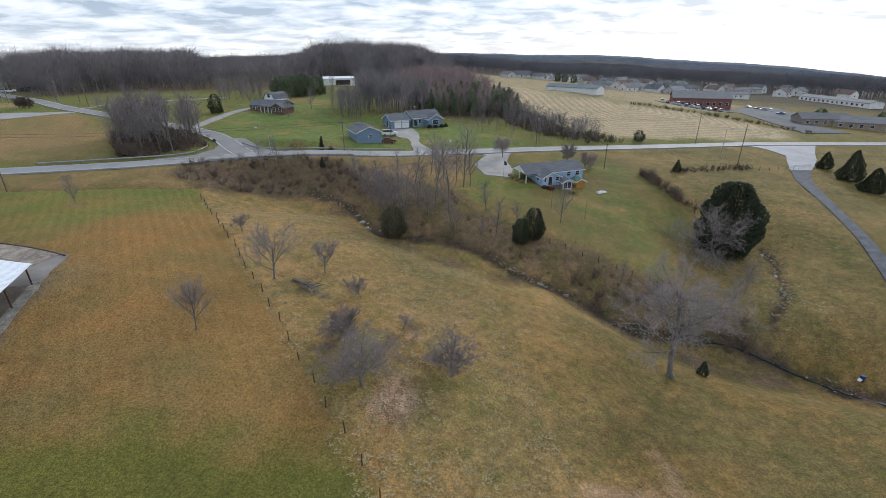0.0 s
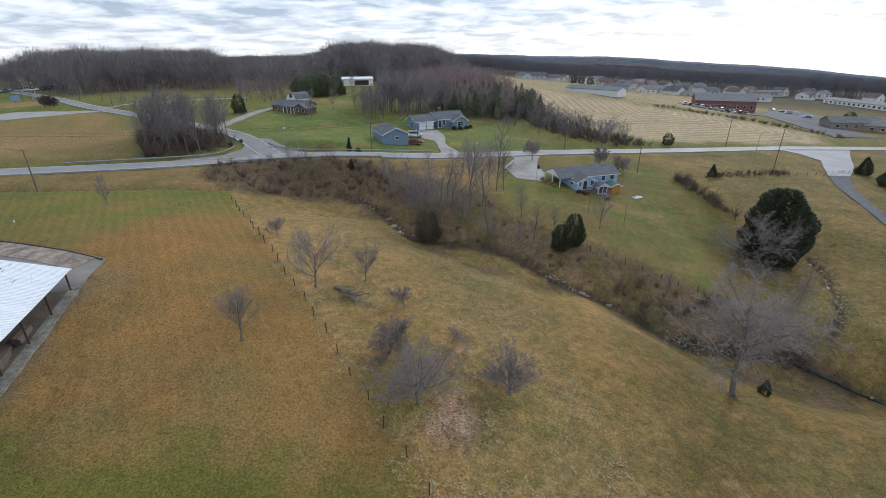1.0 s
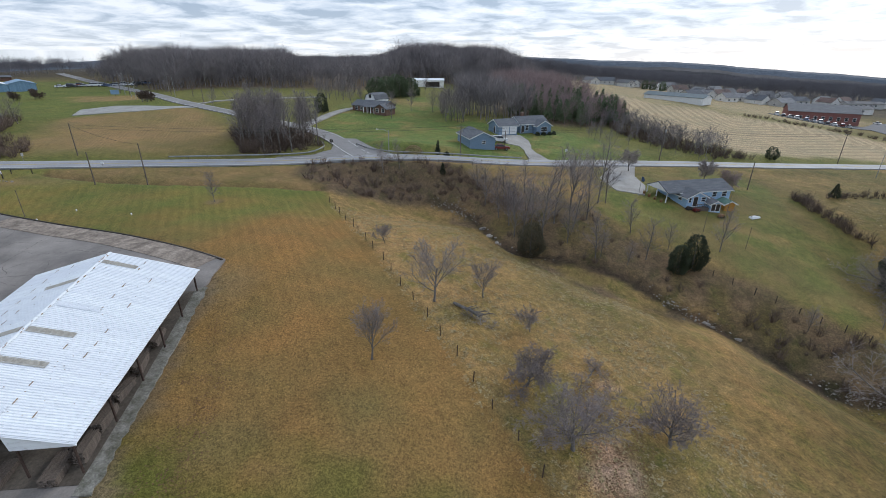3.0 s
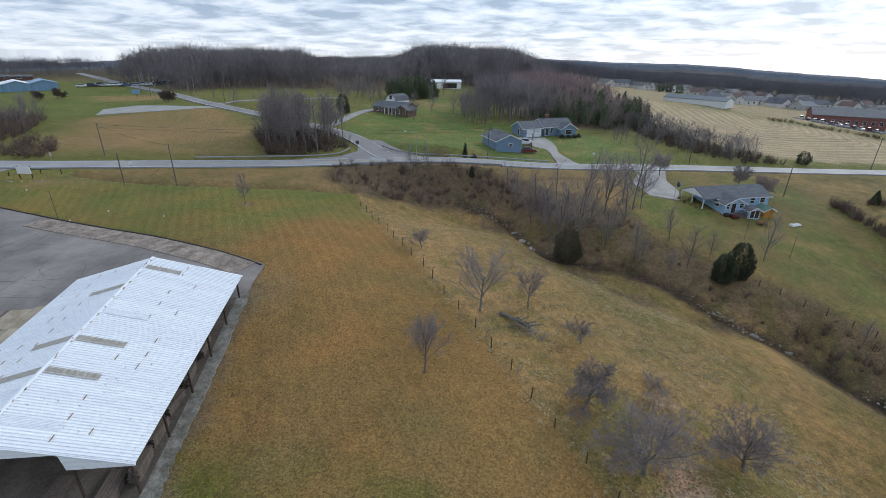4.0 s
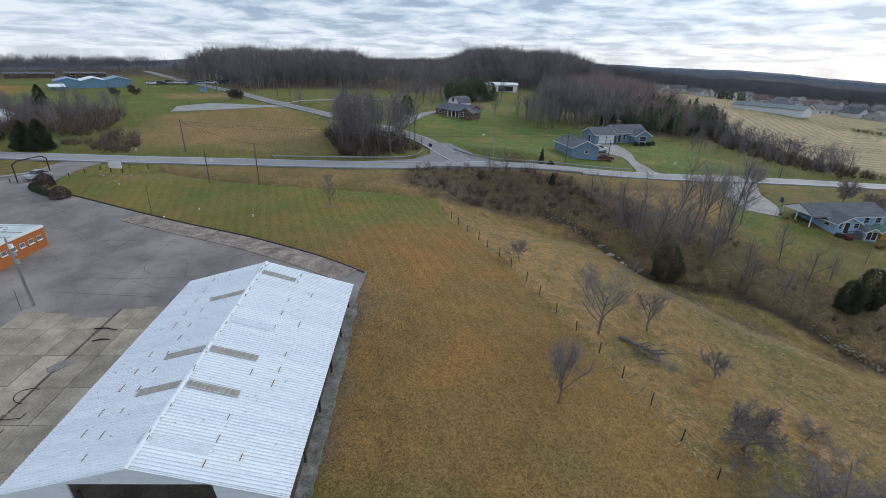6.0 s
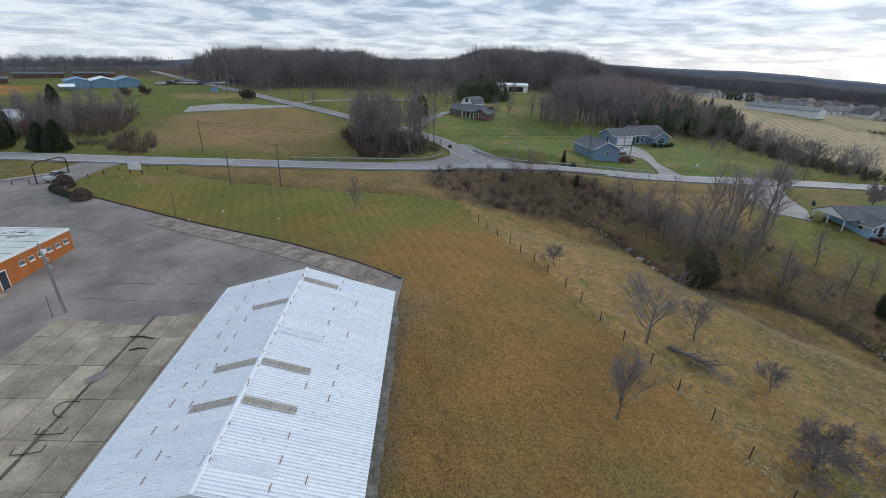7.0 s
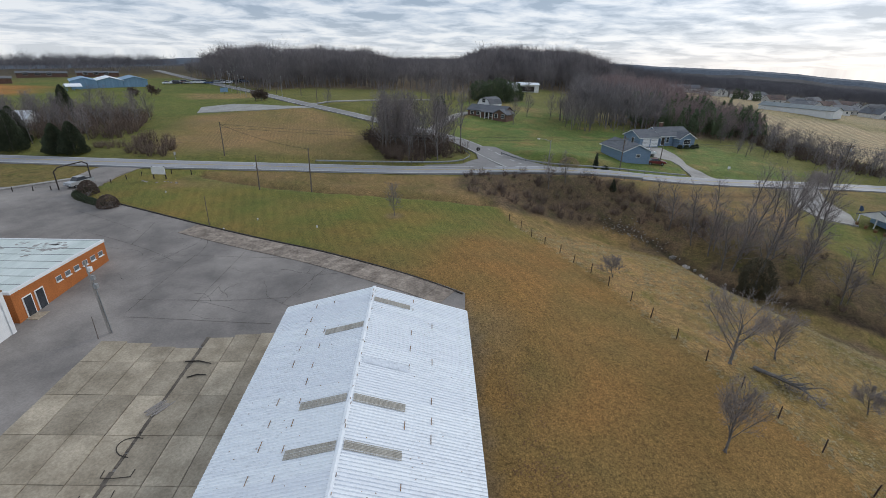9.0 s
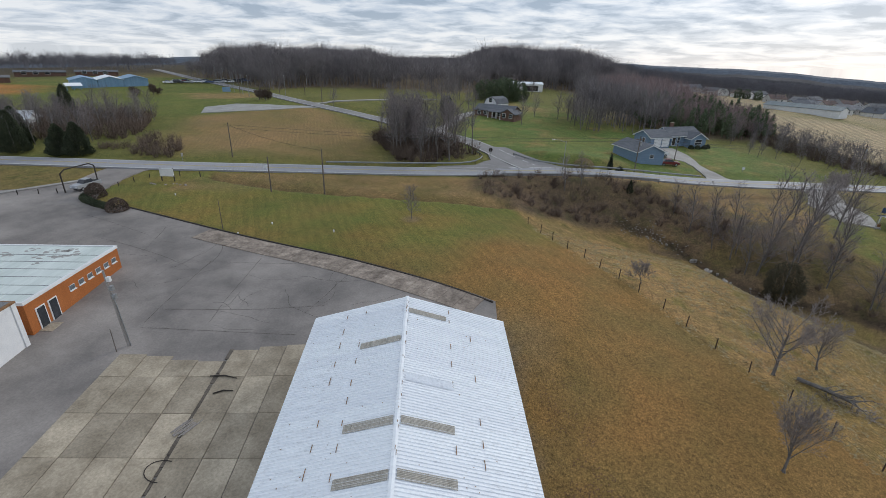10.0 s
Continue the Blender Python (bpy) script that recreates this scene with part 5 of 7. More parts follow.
def bare_tree(kind, seed, height, label, x, y, turn=0.0, lean=(0, 0), group="", crown_mat=None):
    plan = TREES[kind]
    rng = random.Random(seed)
    wood, twig = Build(), Build()
    bough(rng, wood, twig, Vector((0, 0, -0.2)), Vector((lean[0], lean[1], 1)).normalized(), height * plan["trunk"], height * plan["r"], 0, plan)
    if kind in ("oak", "vase", "spread", "apple", "crooked"):
        for i in range(5):
            a = 2 * math.pi * i / 5 + rng.random()
            wood.tube((math.cos(a) * height * plan["r"] * 1.7, math.sin(a) * height * plan["r"] * 1.7, -0.25), (0, 0, height * 0.05), height * plan["r"] * 0.6, height * plan["r"] * 0.3, 5, False)
    top = max(v.z for v in twig.v)
    k = height / top
    t = thing("tree", label, "tree", frame_at(x, y, turn), group)
    for b in (wood, twig):
        b.v = [v * k for v in b.v]
    part("trunk", wood, M_BARK, t, smooth=True)
    part("crown", twig, crown_mat or (M_FRUIT if kind in ("apple", "crooked", "tall") else M_FOREST if kind == "slim" else M_TWIG), t, "bare winter twigs")
    return t


def needle_sprays(rng, height, width, n, shape=0.85, size=0.3, low=0.04):
    """A pointed evergreen crown out of many small sprays."""
    b = Build()
    for i in range(n):
        h = low + (1 - low) * (1 - math.sqrt(rng.random())) if rng.random() < 0.75 else rng.random()
        prof = (1 - h) ** shape * min(1.0, 0.55 + h * 3.5) if shape > 0.6 else math.sqrt(max(0.0, 1 - ((h - 0.38) / 0.64) ** 2))
        a = rng.uniform(0, 6.283)
        bulge = 1 + 0.16 * math.sin(3 * a + 7 * h) + 0.12 * math.sin(5 * a - 11 * h)
        r = width / 2 * prof * bulge * math.sqrt(rng.uniform(0.45, 1.05))
        c = Vector((r * math.cos(a), r * math.sin(a), h * height))
        out = Vector((math.cos(a), math.sin(a), rng.uniform(0.3, 1.3))).normalized()
        side = out.cross(Vector((rng.gauss(0, 1), rng.gauss(0, 1), rng.gauss(0, 1)))).normalized()
        s = size * rng.uniform(0.6, 1.3)
        up_ = out.cross(side)
        b.add([c - out * s * 0.5 + side * s * 0.35, c - out * s * 0.5 - side * s * 0.35, c + out * s, c + up_ * s * 0.4, c - up_ * s * 0.3 + out * s * 0.6], [(0, 1, 3), (1, 2, 3), (2, 0, 3), (0, 4, 1), (1, 4, 2)])
    return b


def cedar(seed, height, width, label, x, y, n=700, mat=None, size=0.32, shape=0.8, group=""):
    rng = random.Random(seed)
    t = thing("cedar_tree", label, "conifer", frame_at(x, y, 0), group)
    part("trunk", Build().tube((0, 0, -0.3), (0, 0, height * 0.8), height * 0.022, 0.03, 6), M_BARK, t)
    part("crown", needle_sprays(rng, height, width, n, shape, size), mat or M_CEDAR, t, "dense dark needles")
    return t


# pasture trees, by place, height and habit
bare_tree("oak", 11, 16.0, "large leaning bare shade tree in the pasture", 27.8, 45.0, 40, (0.12, 0.10))
bare_tree("vase", 21, 6.3, "small upright bare tree on the mown lawn", -25.8, 39.8, 0)
bare_tree("spread", 22, 7.9, "slim bare tree with a leaning trunk beside the fence", -21.8, 51.8, 70, (0.08, 0.0))
bare_tree("spread", 23, 5.6, "small bare tree in the pasture", -16.3, 55.6, 130)
bare_tree("spread", 24, 3.3, "young bare sapling in the pasture", -10.7, 50.4, 200)
bare_tree("spread", 25, 3.0, "young bare sapling near the fence", -31.1, 65.3, 20)
bare_tree("crooked", 26, 2.9, "low crooked fruit tree on a worn patch", -4.9, 45.0, 20, (0.5, 0.1))
bare_tree("apple", 27, 6.6, "broad dense bare fruit tree", -7.9, 34.6, 0, (0.05, 0.05))
bare_tree("apple", 128, 5.6, "rounded bare fruit tree", 0.8, 37.8, 140)
bare_tree("apple", 131, 4.4, "spreading bare fruit tree with grey twigs", -11.4, 41.0, 250, (-0.1, 0.1))
bare_tree("tall", 30, 5.4, "slim young bare tree on the lawn", -62.4, 73.5, 0)
bare_tree("tall", 31, 14.5, "tall bare tree beside the house driveway", 4.4, 96.5, 10)
bare_tree("vase", 32, 12.0, "tall bare tree beyond the creek", -1.4, 93.0, 50)
bare_tree("oak", 33, 6.0, "bare tree behind the blue house", 16.0, 122.0, 10)
bare_tree("oak", 34, 6.0, "bare tree behind the blue house", 33.0, 120.0, 90)
bare_tree("apple", 35, 4.5, "reddish bare tree behind the blue house", 37.5, 119.0, 90, crown_mat=M_RED_TWIG)
bare_tree("apple", 36, 12.6, "pale many-limbed bare tree against the big cedar", 53.2, 81.4, 90, crown_mat=M_TWIG)

MODELS = [bare_tree("tall", 50 + i, 10.0, "slim bare creekside tree", 6 - 3 * i, 97 + 2 * i, 40 * i, group="creekside trees") for i in range(4)]
SLIM = [bare_tree("slim", 60 + i, 10.0, "slim bare tree with a high crown", -72 + 3 * i, 112 + 2 * i, 40 * i, group="roadside trees") for i in range(4)]
rng = random.Random(5)
CREEK_TREES = [(-18, 95.8, 9.2), (-10.6, 84.5, 11), (-7.2, 83, 11), (-12, 90, 9.5), (1.5, 78.5, 8.6), (6.7, 78, 4.5), (22.8, 83, 8.5), (9.9, 79.5, 7.5), (-13, 89, 9.8), (8.5, 85.8, 6.5), (2.4, 78.8, 5.3),
               (-15, 92, 9), (-9, 87, 10), (-5, 86, 9), (-3, 81, 8), (-14, 97, 8), (-6, 92, 10), (1, 88, 9), (-20, 100, 7), (-10, 99, 7.5), (-37, 101, 6.5), (-40, 99, 7), (14, 82, 5), (45, 62, 7), (50, 66, 7), (41, 70, 5), (30, 68, 4.5), (-2, 84, 9), (-12, 85, 10)]
for i, (x, y, h) in enumerate(CREEK_TREES):
    m = MODELS[i % 4]
    t = copy_thing(m, frame_at(x, y, rng.uniform(0, 360)))
    t.scale = (h / 10 * rng.uniform(1.0, 1.3),) * 2 + (h / 10,)
GROVES = [(ROAD_CLUMP, 46, 11.8, "roadside clump of bare trees"), ([(-39.5, 184), (-36.5, 160), (-29, 163), (-27.4, 187)], 24, 10.0, "bare grove behind the house"),
          ([(-84, 178), (-72, 175), (-70, 188), (-82, 208), (-98, 208)], 18, 9.0, "bare grove beside the brick house"), ([(-92, 215), (-75, 222), (-50, 234), (-55, 246), (-95, 232)], 18, 10.0, "bare grove behind the brick house"),
          ([(-164, 84), (-146, 88), (-142, 103), (-152, 122), (-185, 126), (-184, 100)], 60, 8.5, "bare wood beside the highway"),
          ([(8, 160), (30, 140), (46, 150), (20, 186)], 24, 6.0, "bare trees in the field hedgerow")]


def in_ring(rng, ring):
    xs, ys = [p[0] for p in ring], [p[1] for p in ring]
    while True:
        x, y = rng.uniform(min(xs), max(xs)), rng.uniform(min(ys), max(ys))
        if inside(np.array([x]), np.array([y]), ring, 0.1)[0] > 0.5:
            return x, y


for ring, n, h, label in GROVES:
    for i in range(n):
        x, y = in_ring(rng, ring)
        t = copy_thing((SLIM + MODELS)[i % 8], frame_at(x, y, rng.uniform(0, 360)))
        k = h / 10 * rng.uniform(0.75, 1.15)
        t.scale = (k * 1.15, k * 1.15, k)
        tagged(t, label, group=label)

# evergreens
cedar(1, 5.6, 4.4, "squat bronze-green cedar at the creek bank", -9.3, 79.0, 5200, surface("bronzed_cedar_needles", (0.078, 0.070, 0.044), (0.145, 0.128, 0.082), 0.8, 6, 0.9, bump=0), size=0.15, shape=0.5)
cedar(2, 4.6, 3.0, "round dark cedar, smaller of a pair on the bank", 14.0, 76.4, 5000, size=0.15, shape=0.5)
cedar(3, 5.8, 3.5, "dark cedar, taller of a pair on the bank", 16.4, 77.2, 6000, size=0.15, shape=0.5)
cedar(4, 14.2, 10.2, "huge dense dark cedar with bare limbs round it", 56.4, 84.0, 20000, size=0.34, shape=0.5)
cedar(5, 4.0, 3.4, "lone dark cedar beyond the highway", 68.3, 160.3, 1500, size=0.2, shape=0.6)
cedar(6, 3.4, 2.6, "small cedar in the hedge line", 63.3, 121.1, 1200, size=0.18)
cedar(7, 5.4, 4.8, "dark cedar beside the gate", 118.3, 139.0, 3500, size=0.2, shape=0.7)
cedar(8, 8.8, 7.0, "dark cedar beside the gravel track", 115.5, 126.0, 7000, size=0.22, shape=0.7)
cedar(9, 6.5, 7.0, "dark cedar beside the gravel track", 113.0, 115.5, 6000, size=0.22, shape=0.7)
cedar(10, 6.3, 4.0, "lone dark cedar on the hill lawn", -76.9, 159.2, 2500, size=0.22, shape=0.6)
cedar(11, 2.6, 1.4, "small cedar in the roadside brush", -27.8, 103.0, 700, size=0.14)
cedar(12, 2.2, 1.6, "young cedar under the shade tree", 33.5, 47.5, 900, size=0.12)
for i, (x, y, h, w) in enumerate(((-138.0, 86.5, 6.6, 5.4), (-141.5, 85.6, 6.2, 5.0), (-182, 121, 8.7, 5.6), (-151.5, 84.0, 8.5, 6), (-157, 89, 8, 6))):
    cedar(13 + i, h, w, "broad dark cedar in the roadside wood", x, y, 4500, size=0.26, shape=0.61, group="roadside cedars")
for i, (x, y, h, w) in enumerate(((-73.5, 216, 8.2, 8.0), (-68, 213.5, 8.8, 8.5), (-63, 217, 9.0, 8.5), (-66, 223, 9.2, 9), (-59.5, 224, 8.0, 8))):
    cedar(20 + i, h, w, "dense dark green pine behind the brick house", x, y, 2600, M_PINE, size=0.36, shape=0.5, group="house pines")


# ---- woods and brush out of thin stems, each wood one piece ----
def stick_tree(seed, limbs, twigs, spread=0.32, w=0.010):
    """A far tree of unit height: flat tapering slivers for trunk, limbs and twigs."""
    r = np.random.RandomState(seed)
    tri = []

    def sliver(a, b, wide):
        a, b = np.array(a, float), np.array(b, float)
        s = np.cross(b - a, r.normal(size=3))
        s = s / np.linalg.norm(s) * wide
        tri.append((a - s, a + s, b))

    for k in range(3):
        an = k * 2.1
        s = np.array([math.cos(an), math.sin(an), 0]) * w * 1.6
        s2 = np.array([math.cos(an + 2.1), math.sin(an + 2.1), 0]) * w * 1.6
        tri.append((s + (0, 0, -0.03), s2 + (0, 0, -0.03), np.array((0, 0, 0.9))))
    ends = []
    for k in range(limbs):
        z0 = 0.28 + 0.55 * (k + r.rand()) / limbs
        an = k * 2.4 + r.rand()
        ln = spread * (1.15 - 0.7 * abs(z0 - 0.5)) * (0.7 + 0.5 * r.rand())
        b = np.array([math.cos(an) * ln, math.sin(an) * ln, min(z0 + ln * (0.5 + 0.9 * r.rand()), 1.0)])
        sliver((0, 0, z0), b, w * 0.7)
        ends.append((np.array((0, 0, z0)), b))
    for k in range(twigs):
        a, b = ends[k % limbs]
        p = a + (b - a) * (0.3 + 0.7 * r.rand())
        d = (b - a) * 0.5 + r.normal(size=3) * 0.09 + (0, 0, 0.10)
        sliver(p, p + d * (0.6 + 0.6 * r.rand()), w * 0.42)
    return np.array(tri)


def brush_clump(seed, stems, twigs, w=0.02):
    r = np.random.RandomState(seed)
    tri = []
    for k in range(stems):
        an, out = r.rand() * 6.28, 0.15 + 0.55 * r.rand()
        a = np.array([math.cos(an) * 0.15, math.sin(an) * 0.15, -0.05])
        b = np.array([math.cos(an) * out, math.sin(an) * out, 0.45 + 0.6 * r.rand()])
        for p, q, ww in [(a, b, w)] + [((a + (b - a) * (0.3 + 0.6 * r.rand())), None, w * 0.6) for _ in range(twigs)]:
            if q is None:
                q = p + (b - a) * 0.3 + r.normal(size=3) * 0.16
            s = np.cross(q - p, r.normal(size=3))
            s = s / np.linalg.norm(s) * ww
            tri.append((p - s, p + s, q))
    return np.array(tri)


def evergreen(seed, n):
    r = random.Random(seed)
    b = needle_sprays(r, 1.0, 0.42, n, 0.75, 0.058, 0.15)
    v = np.array([tuple(q) for q in b.v])
    return v[np.array(b.f)]


def scatter(name, models, places, mat, label, category):
    """One object out of many turned and scaled copies; places hold x, y, height, breadth."""
    r = np.random.RandomState(len(places))
    pts = np.array([p[:2] for p in places])
    zs = land(pts[:, 0], pts[:, 1]) - far_fall(pts[:, 0], pts[:, 1])
    out = []
    for i, (p, z) in enumerate(zip(places, zs)):
        t = models[i % len(models)]
        a = r.rand() * 6.283
        c, s = math.cos(a), math.sin(a)
        v = t.reshape(-1, 3)
        out.append(np.stack([(v[:, 0] * c - v[:, 1] * s) * p[3] + p[0], (v[:, 0] * s + v[:, 1] * c) * p[3] + p[1], v[:, 2] * p[2] + z], 1))
    co = np.concatenate(out)
    n = len(co) // 3
    me = bpy.data.meshes.new(name)
    me.vertices.add(3 * n)
    me.vertices.foreach_set("co", co.ravel())
    me.loops.add(3 * n)
    me.loops.foreach_set("vertex_index", np.arange(3 * n))
    me.polygons.add(n)
    me.polygons.foreach_set("loop_start", np.arange(0, 3 * n, 3))
    me.update(calc_edges=True)
    return tagged(part(name, me, mat), label, category, kind="stuff")


def fill(ring, n, h, seed, vary=0.25, wide=None, taper=0.0):
    """Random places within a ring, as scatter() takes them; taper: metres over which the trees grow up from its edge."""
    r = np.random.RandomState(seed)
    xs, ys = [p[0] for p in ring], [p[1] for p in ring]
    out = []
    while len(out) < n:
        x, y = r.uniform(min(xs), max(xs), 400), r.uniform(min(ys), max(ys), 400)
        ok = inside(x, y, ring, 0.1) > 0.5
        edge = np.clip(line_dist(x, y, ring + ring[:1])[0] / taper, 0, 1) if taper else np.ones(400)
        for a, b, e_ in zip(x[ok], y[ok], edge[ok]):
            k = (1 + vary * r.uniform(-1, 1)) * ((0.62 + 0.38 * e_) * (1 + 0.16 * float(wobble(a, b, 13.0))) if taper else 1)
            out.append((a, b, h * k, (wide or h) * k))
    return out[:n]


FAR_TREES = [stick_tree(i, 18, 130, 0.21, 0.0085) for i in range(9)]
WOOD_RIGHT = [(-60, 560), (170, 600), (290, 560), (300, 480), (350, 430), (365, 380), (480, 380), (560, 560), (420, 800), (150, 900), (-100, 800)]
WOOD_FAR_LEFT = [(-640, 260), (-420, 252), (-345, 236), (-318, 262), (-330, 300), (-400, 420), (-700, 560)]
scatter("bare_wood", FAR_TREES, fill(WOOD_LEFT, 1700, 13.2, 1, 0.3, taper=14), M_FOREST, "dense dark bare winter wood", "woodland")
scatter("bare_wood", FAR_TREES, fill(WOOD_DIP, 700, 10.5, 21, 0.25), M_FOREST, "low bare wood between the two higher woods", "woodland")
scatter("pale_trees", [stick_tree(40 + i, 9, 40, 0.16, 0.006) for i in range(3)], fill([(-258, 258), (-214, 233), (-168, 203), (-160, 225), (-135, 232), (-114, 239), (-130, 246), (-180, 226), (-255, 270)], 12, 10.5, 22, 0.3), M_PALE_BARK, "pale-barked trees at the edge of the wood", "woodland")
scatter("bare_wood", FAR_TREES, fill(WOOD_HILL, 1800, 16.0, 2, 0.22, taper=20), M_FOREST, "tall bare wood on the low hill", "woodland")
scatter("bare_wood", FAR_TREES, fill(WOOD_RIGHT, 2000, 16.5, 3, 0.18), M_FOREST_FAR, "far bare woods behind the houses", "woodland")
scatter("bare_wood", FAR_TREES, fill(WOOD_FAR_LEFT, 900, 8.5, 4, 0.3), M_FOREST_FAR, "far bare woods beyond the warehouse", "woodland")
scatter("pine_plantation", [evergreen(i, 270) for i in range(4)], fill(PINES, 120, 7.6, 5, 0.35, 7.5), M_PINE, "green pines among bare saplings", "pines")
scatter("sapling_wood", FAR_TREES, fill(PINES, 330, 7.0, 6, 0.3, 6) + fill([(-26, 232), (26, 226), (14, 300), (-2, 310), (-20, 290)], 260, 9.2, 26, 0.3), M_RED_TWIG, "reddish bare saplings among the pines", "woodland")
scatter("sapling_wood", FAR_TREES, fill([(-30, 180), (-20, 168), (-8, 172), (-6, 184), (-22, 198), (-40, 210)], 90, 11.0, 8), M_FOREST, "grey bare trees behind the ranch house", "woodland")

scatter("sapling_wood", FAR_TREES, fill([(20, 182), (30, 162), (44, 150), (58, 157), (44, 172), (30, 205)], 90, 5.0, 24, 0.4), M_FOREST, "thin grey saplings in the field hedgerow", "woodland")
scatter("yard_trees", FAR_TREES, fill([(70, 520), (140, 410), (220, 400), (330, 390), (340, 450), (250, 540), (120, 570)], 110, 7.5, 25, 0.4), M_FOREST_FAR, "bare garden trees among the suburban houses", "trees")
BRUSH = [brush_clump(i, 26, 4) for i in range(6)]
scatter("bank_brush", BRUSH, fill(BANK_BRUSH, 190, 1.1, 11, 0.7), M_BROWN_TWIG, "tangled brown winter brush on the road bank", "brush")
scatter("creek_brush", BRUSH, fill([(-14, 89), (-12, 81.5), (0, 76.5), (10, 73), (18, 69), (20, 76), (10, 82), (2, 92)], 34, 0.9, 12, 0.6), M_BROWN_TWIG, "brown brush along the creek", "brush")
scatter("creek_brush", BRUSH, fill([(19, 67.5), (31, 60.5), (45, 55), (47, 60), (38, 66), (28, 71.5)], 55, 1.2, 13, 0.7), M_BROWN_TWIG, "reddish brown brambles below the fence", "brush")
scatter("road_brush", BRUSH, fill(ROAD_CLUMP, 230, 2.1, 14, 0.5), M_BROWN_TWIG, "undergrowth below the roadside clump", "brush")
scatter("hedge_brush", BRUSH, fill([(51, 117), (52, 107), (56.5, 97), (58.5, 98), (55, 108), (55, 118)], 50, 1.6, 15, 0.5), M_BROWN_TWIG, "ragged brown hedge beside the lawn", "brush")
scatter("hedge_brush", BRUSH, fill([(22, 178), (30, 160), (44, 149), (62, 157), (46, 172), (30, 215)], 380, 1.6, 16, 0.6), M_BROWN_TWIG, "ragged hedgerow beside the harvested field", "brush")
scatter("field_brush", BRUSH, fill([(-168, 92), (-148.6, 95), (-139, 101), (-148, 114), (-156, 126), (-190, 128), (-182, 100)], 300, 2.8, 17, 0.4) + fill([(-128, 89.5), (-119.5, 89.8), (-122, 97), (-133, 105), (-136, 101)], 45, 1.9, 27, 0.4) + fill([(-139, 91), (-133.5, 91), (-133, 94), (-138, 94.5)], 14, 1.4, 28, 0.3), M_BROWN_TWIG, "brown scrub beside the field", "brush")
scatter("hedge_brush", BRUSH, fill([(98, 246), (140, 236), (158, 212), (163, 204), (170, 206), (150, 240), (100, 252)], 120, 1.2, 18, 0.6), M_BROWN_TWIG, "weedy strip between field and car park", "brush")
scatter("fence_brush", BRUSH, fill([(60, 119), (64, 123), (92, 134), (91, 131.5), (66, 121)], 40, 1.3, 19, 0.5), M_BROWN_TWIG, "weeds along the pasture fence", "brush")
scatter("branch_pile", BRUSH, [(-17.5, 50.6, 0.7, 2.0), (-16.2, 50.0, 0.6, 2.2), (-15.0, 49.6, 0.45, 1.8)], M_TWIG, "pile of cut grey branches", "branches")


# ---- poles, wires and fences ----
def utility_pole(x, y, h, label="weathered wooden utility pole", turn=20.0, arm=True, lean=0.0, box=False):
    t = thing("utility_pole", label, "utility pole", frame_at(x, y, turn) @ pose(0, 0, 0, 0, lean, 0), "utility poles")
    part("shaft", Build().tube((0, 0, -0.5), (0, 0, h), 0.13, 0.085, 8), M_WOOD, t)
    if arm:
        a = part("crossarm", Build().box(-1.0, -0.06, h - 0.75, 1.0, 0.06, h - 0.62), M_WOOD, t)
        for dx in (-0.9, -0.35, 0.35, 0.9):
            part("insulator", Build().tube((dx, 0, h - 0.62), (dx, 0, h - 0.45), 0.05, 0.04, 6), M_STEEL, a)
    if box:
        part("transformer", Build().tube((0.3, 0, h - 1.9), (0.3, 0, h - 1.1), 0.2, 0.2, 10), M_STEEL, t, "grey transformer can")
    return t


POLES = [(92.7, 168.1, 10.0), (88.2, 134.5, 12.0), (42.6, 118.6, 6.6), (-25.3, 116.2, 7.8), (-79.7, 79.9, 7.4), (-88.1, 77.4, 5.9), (-108.0, 94.6, 7.0), (28.2, 138.9, 9.9), (-14.7, 129.0, 5.2),
         (-121.6, 161.7, 9.1), (-138.2, 180.0, 6.2), (-172.5, 187.7, 8.2), (-184.8, 196.9, 8.2), (-156.8, 192.2, 7.8)]
for i, (x, y, h) in enumerate(POLES):
    utility_pole(x, y, h, arm=i in (0, 3, 7), box=i in (3, 7))
lot_pole = utility_pole(-76.8, 38.0, 7.2, "leaning grey utility pole with meter boxes in the lot", 15, False, -3.0)
lot_pole.children[0].data.materials[0] = M_SILVER_WOOD
for k, (z0, mat) in enumerate(((5.4, M_STEEL), (4.6, M_STEEL), (6.2, M_WHITE))):
    part("meter_box", Build().box(0.1, -0.14, z0, 0.36, 0.14, z0 + 0.4), mat, lot_pole)
part("conduit", Build().tube((0.17, 0, 0), (0.14, 0, 5.2), 0.035, 0.035, 6), M_STEEL, lot_pole)
thin_post = utility_pole(-85.6, 61.8, 4.2, "thin pale post in the lawn edge", 0, False)
thin_post.scale = (0.45, 0.45, 1)
for x, y, h in ((28.5, 86.3, 4.0), (22.3, 89.6, 3.6), (28.1, 95.0, 5.8)):
    utility_pole(x, y, h, "thin pale washing-line post below the blue house", 0, False).scale = (0.4, 0.4, 1)
utility_pole(-77.1, 37.06, 2.3, "thin pale yellow guard post beside the lot pole", 0, False).scale = (0.3, 0.3, 1)


def wire(a, b, sag=0.6, r=0.022):
    w = Build()
    n = 10
    pts = [Vector(a).lerp(Vector(b), i / n) - Vector((0, 0, sag * 4 * (i / n) * (1 - i / n))) for i in range(n + 1)]
    w.path(pts, r, 3)
    return tagged(part("overhead_wire", w, M_WIRE), "dark overhead wire between poles", "wire", "overhead wires")


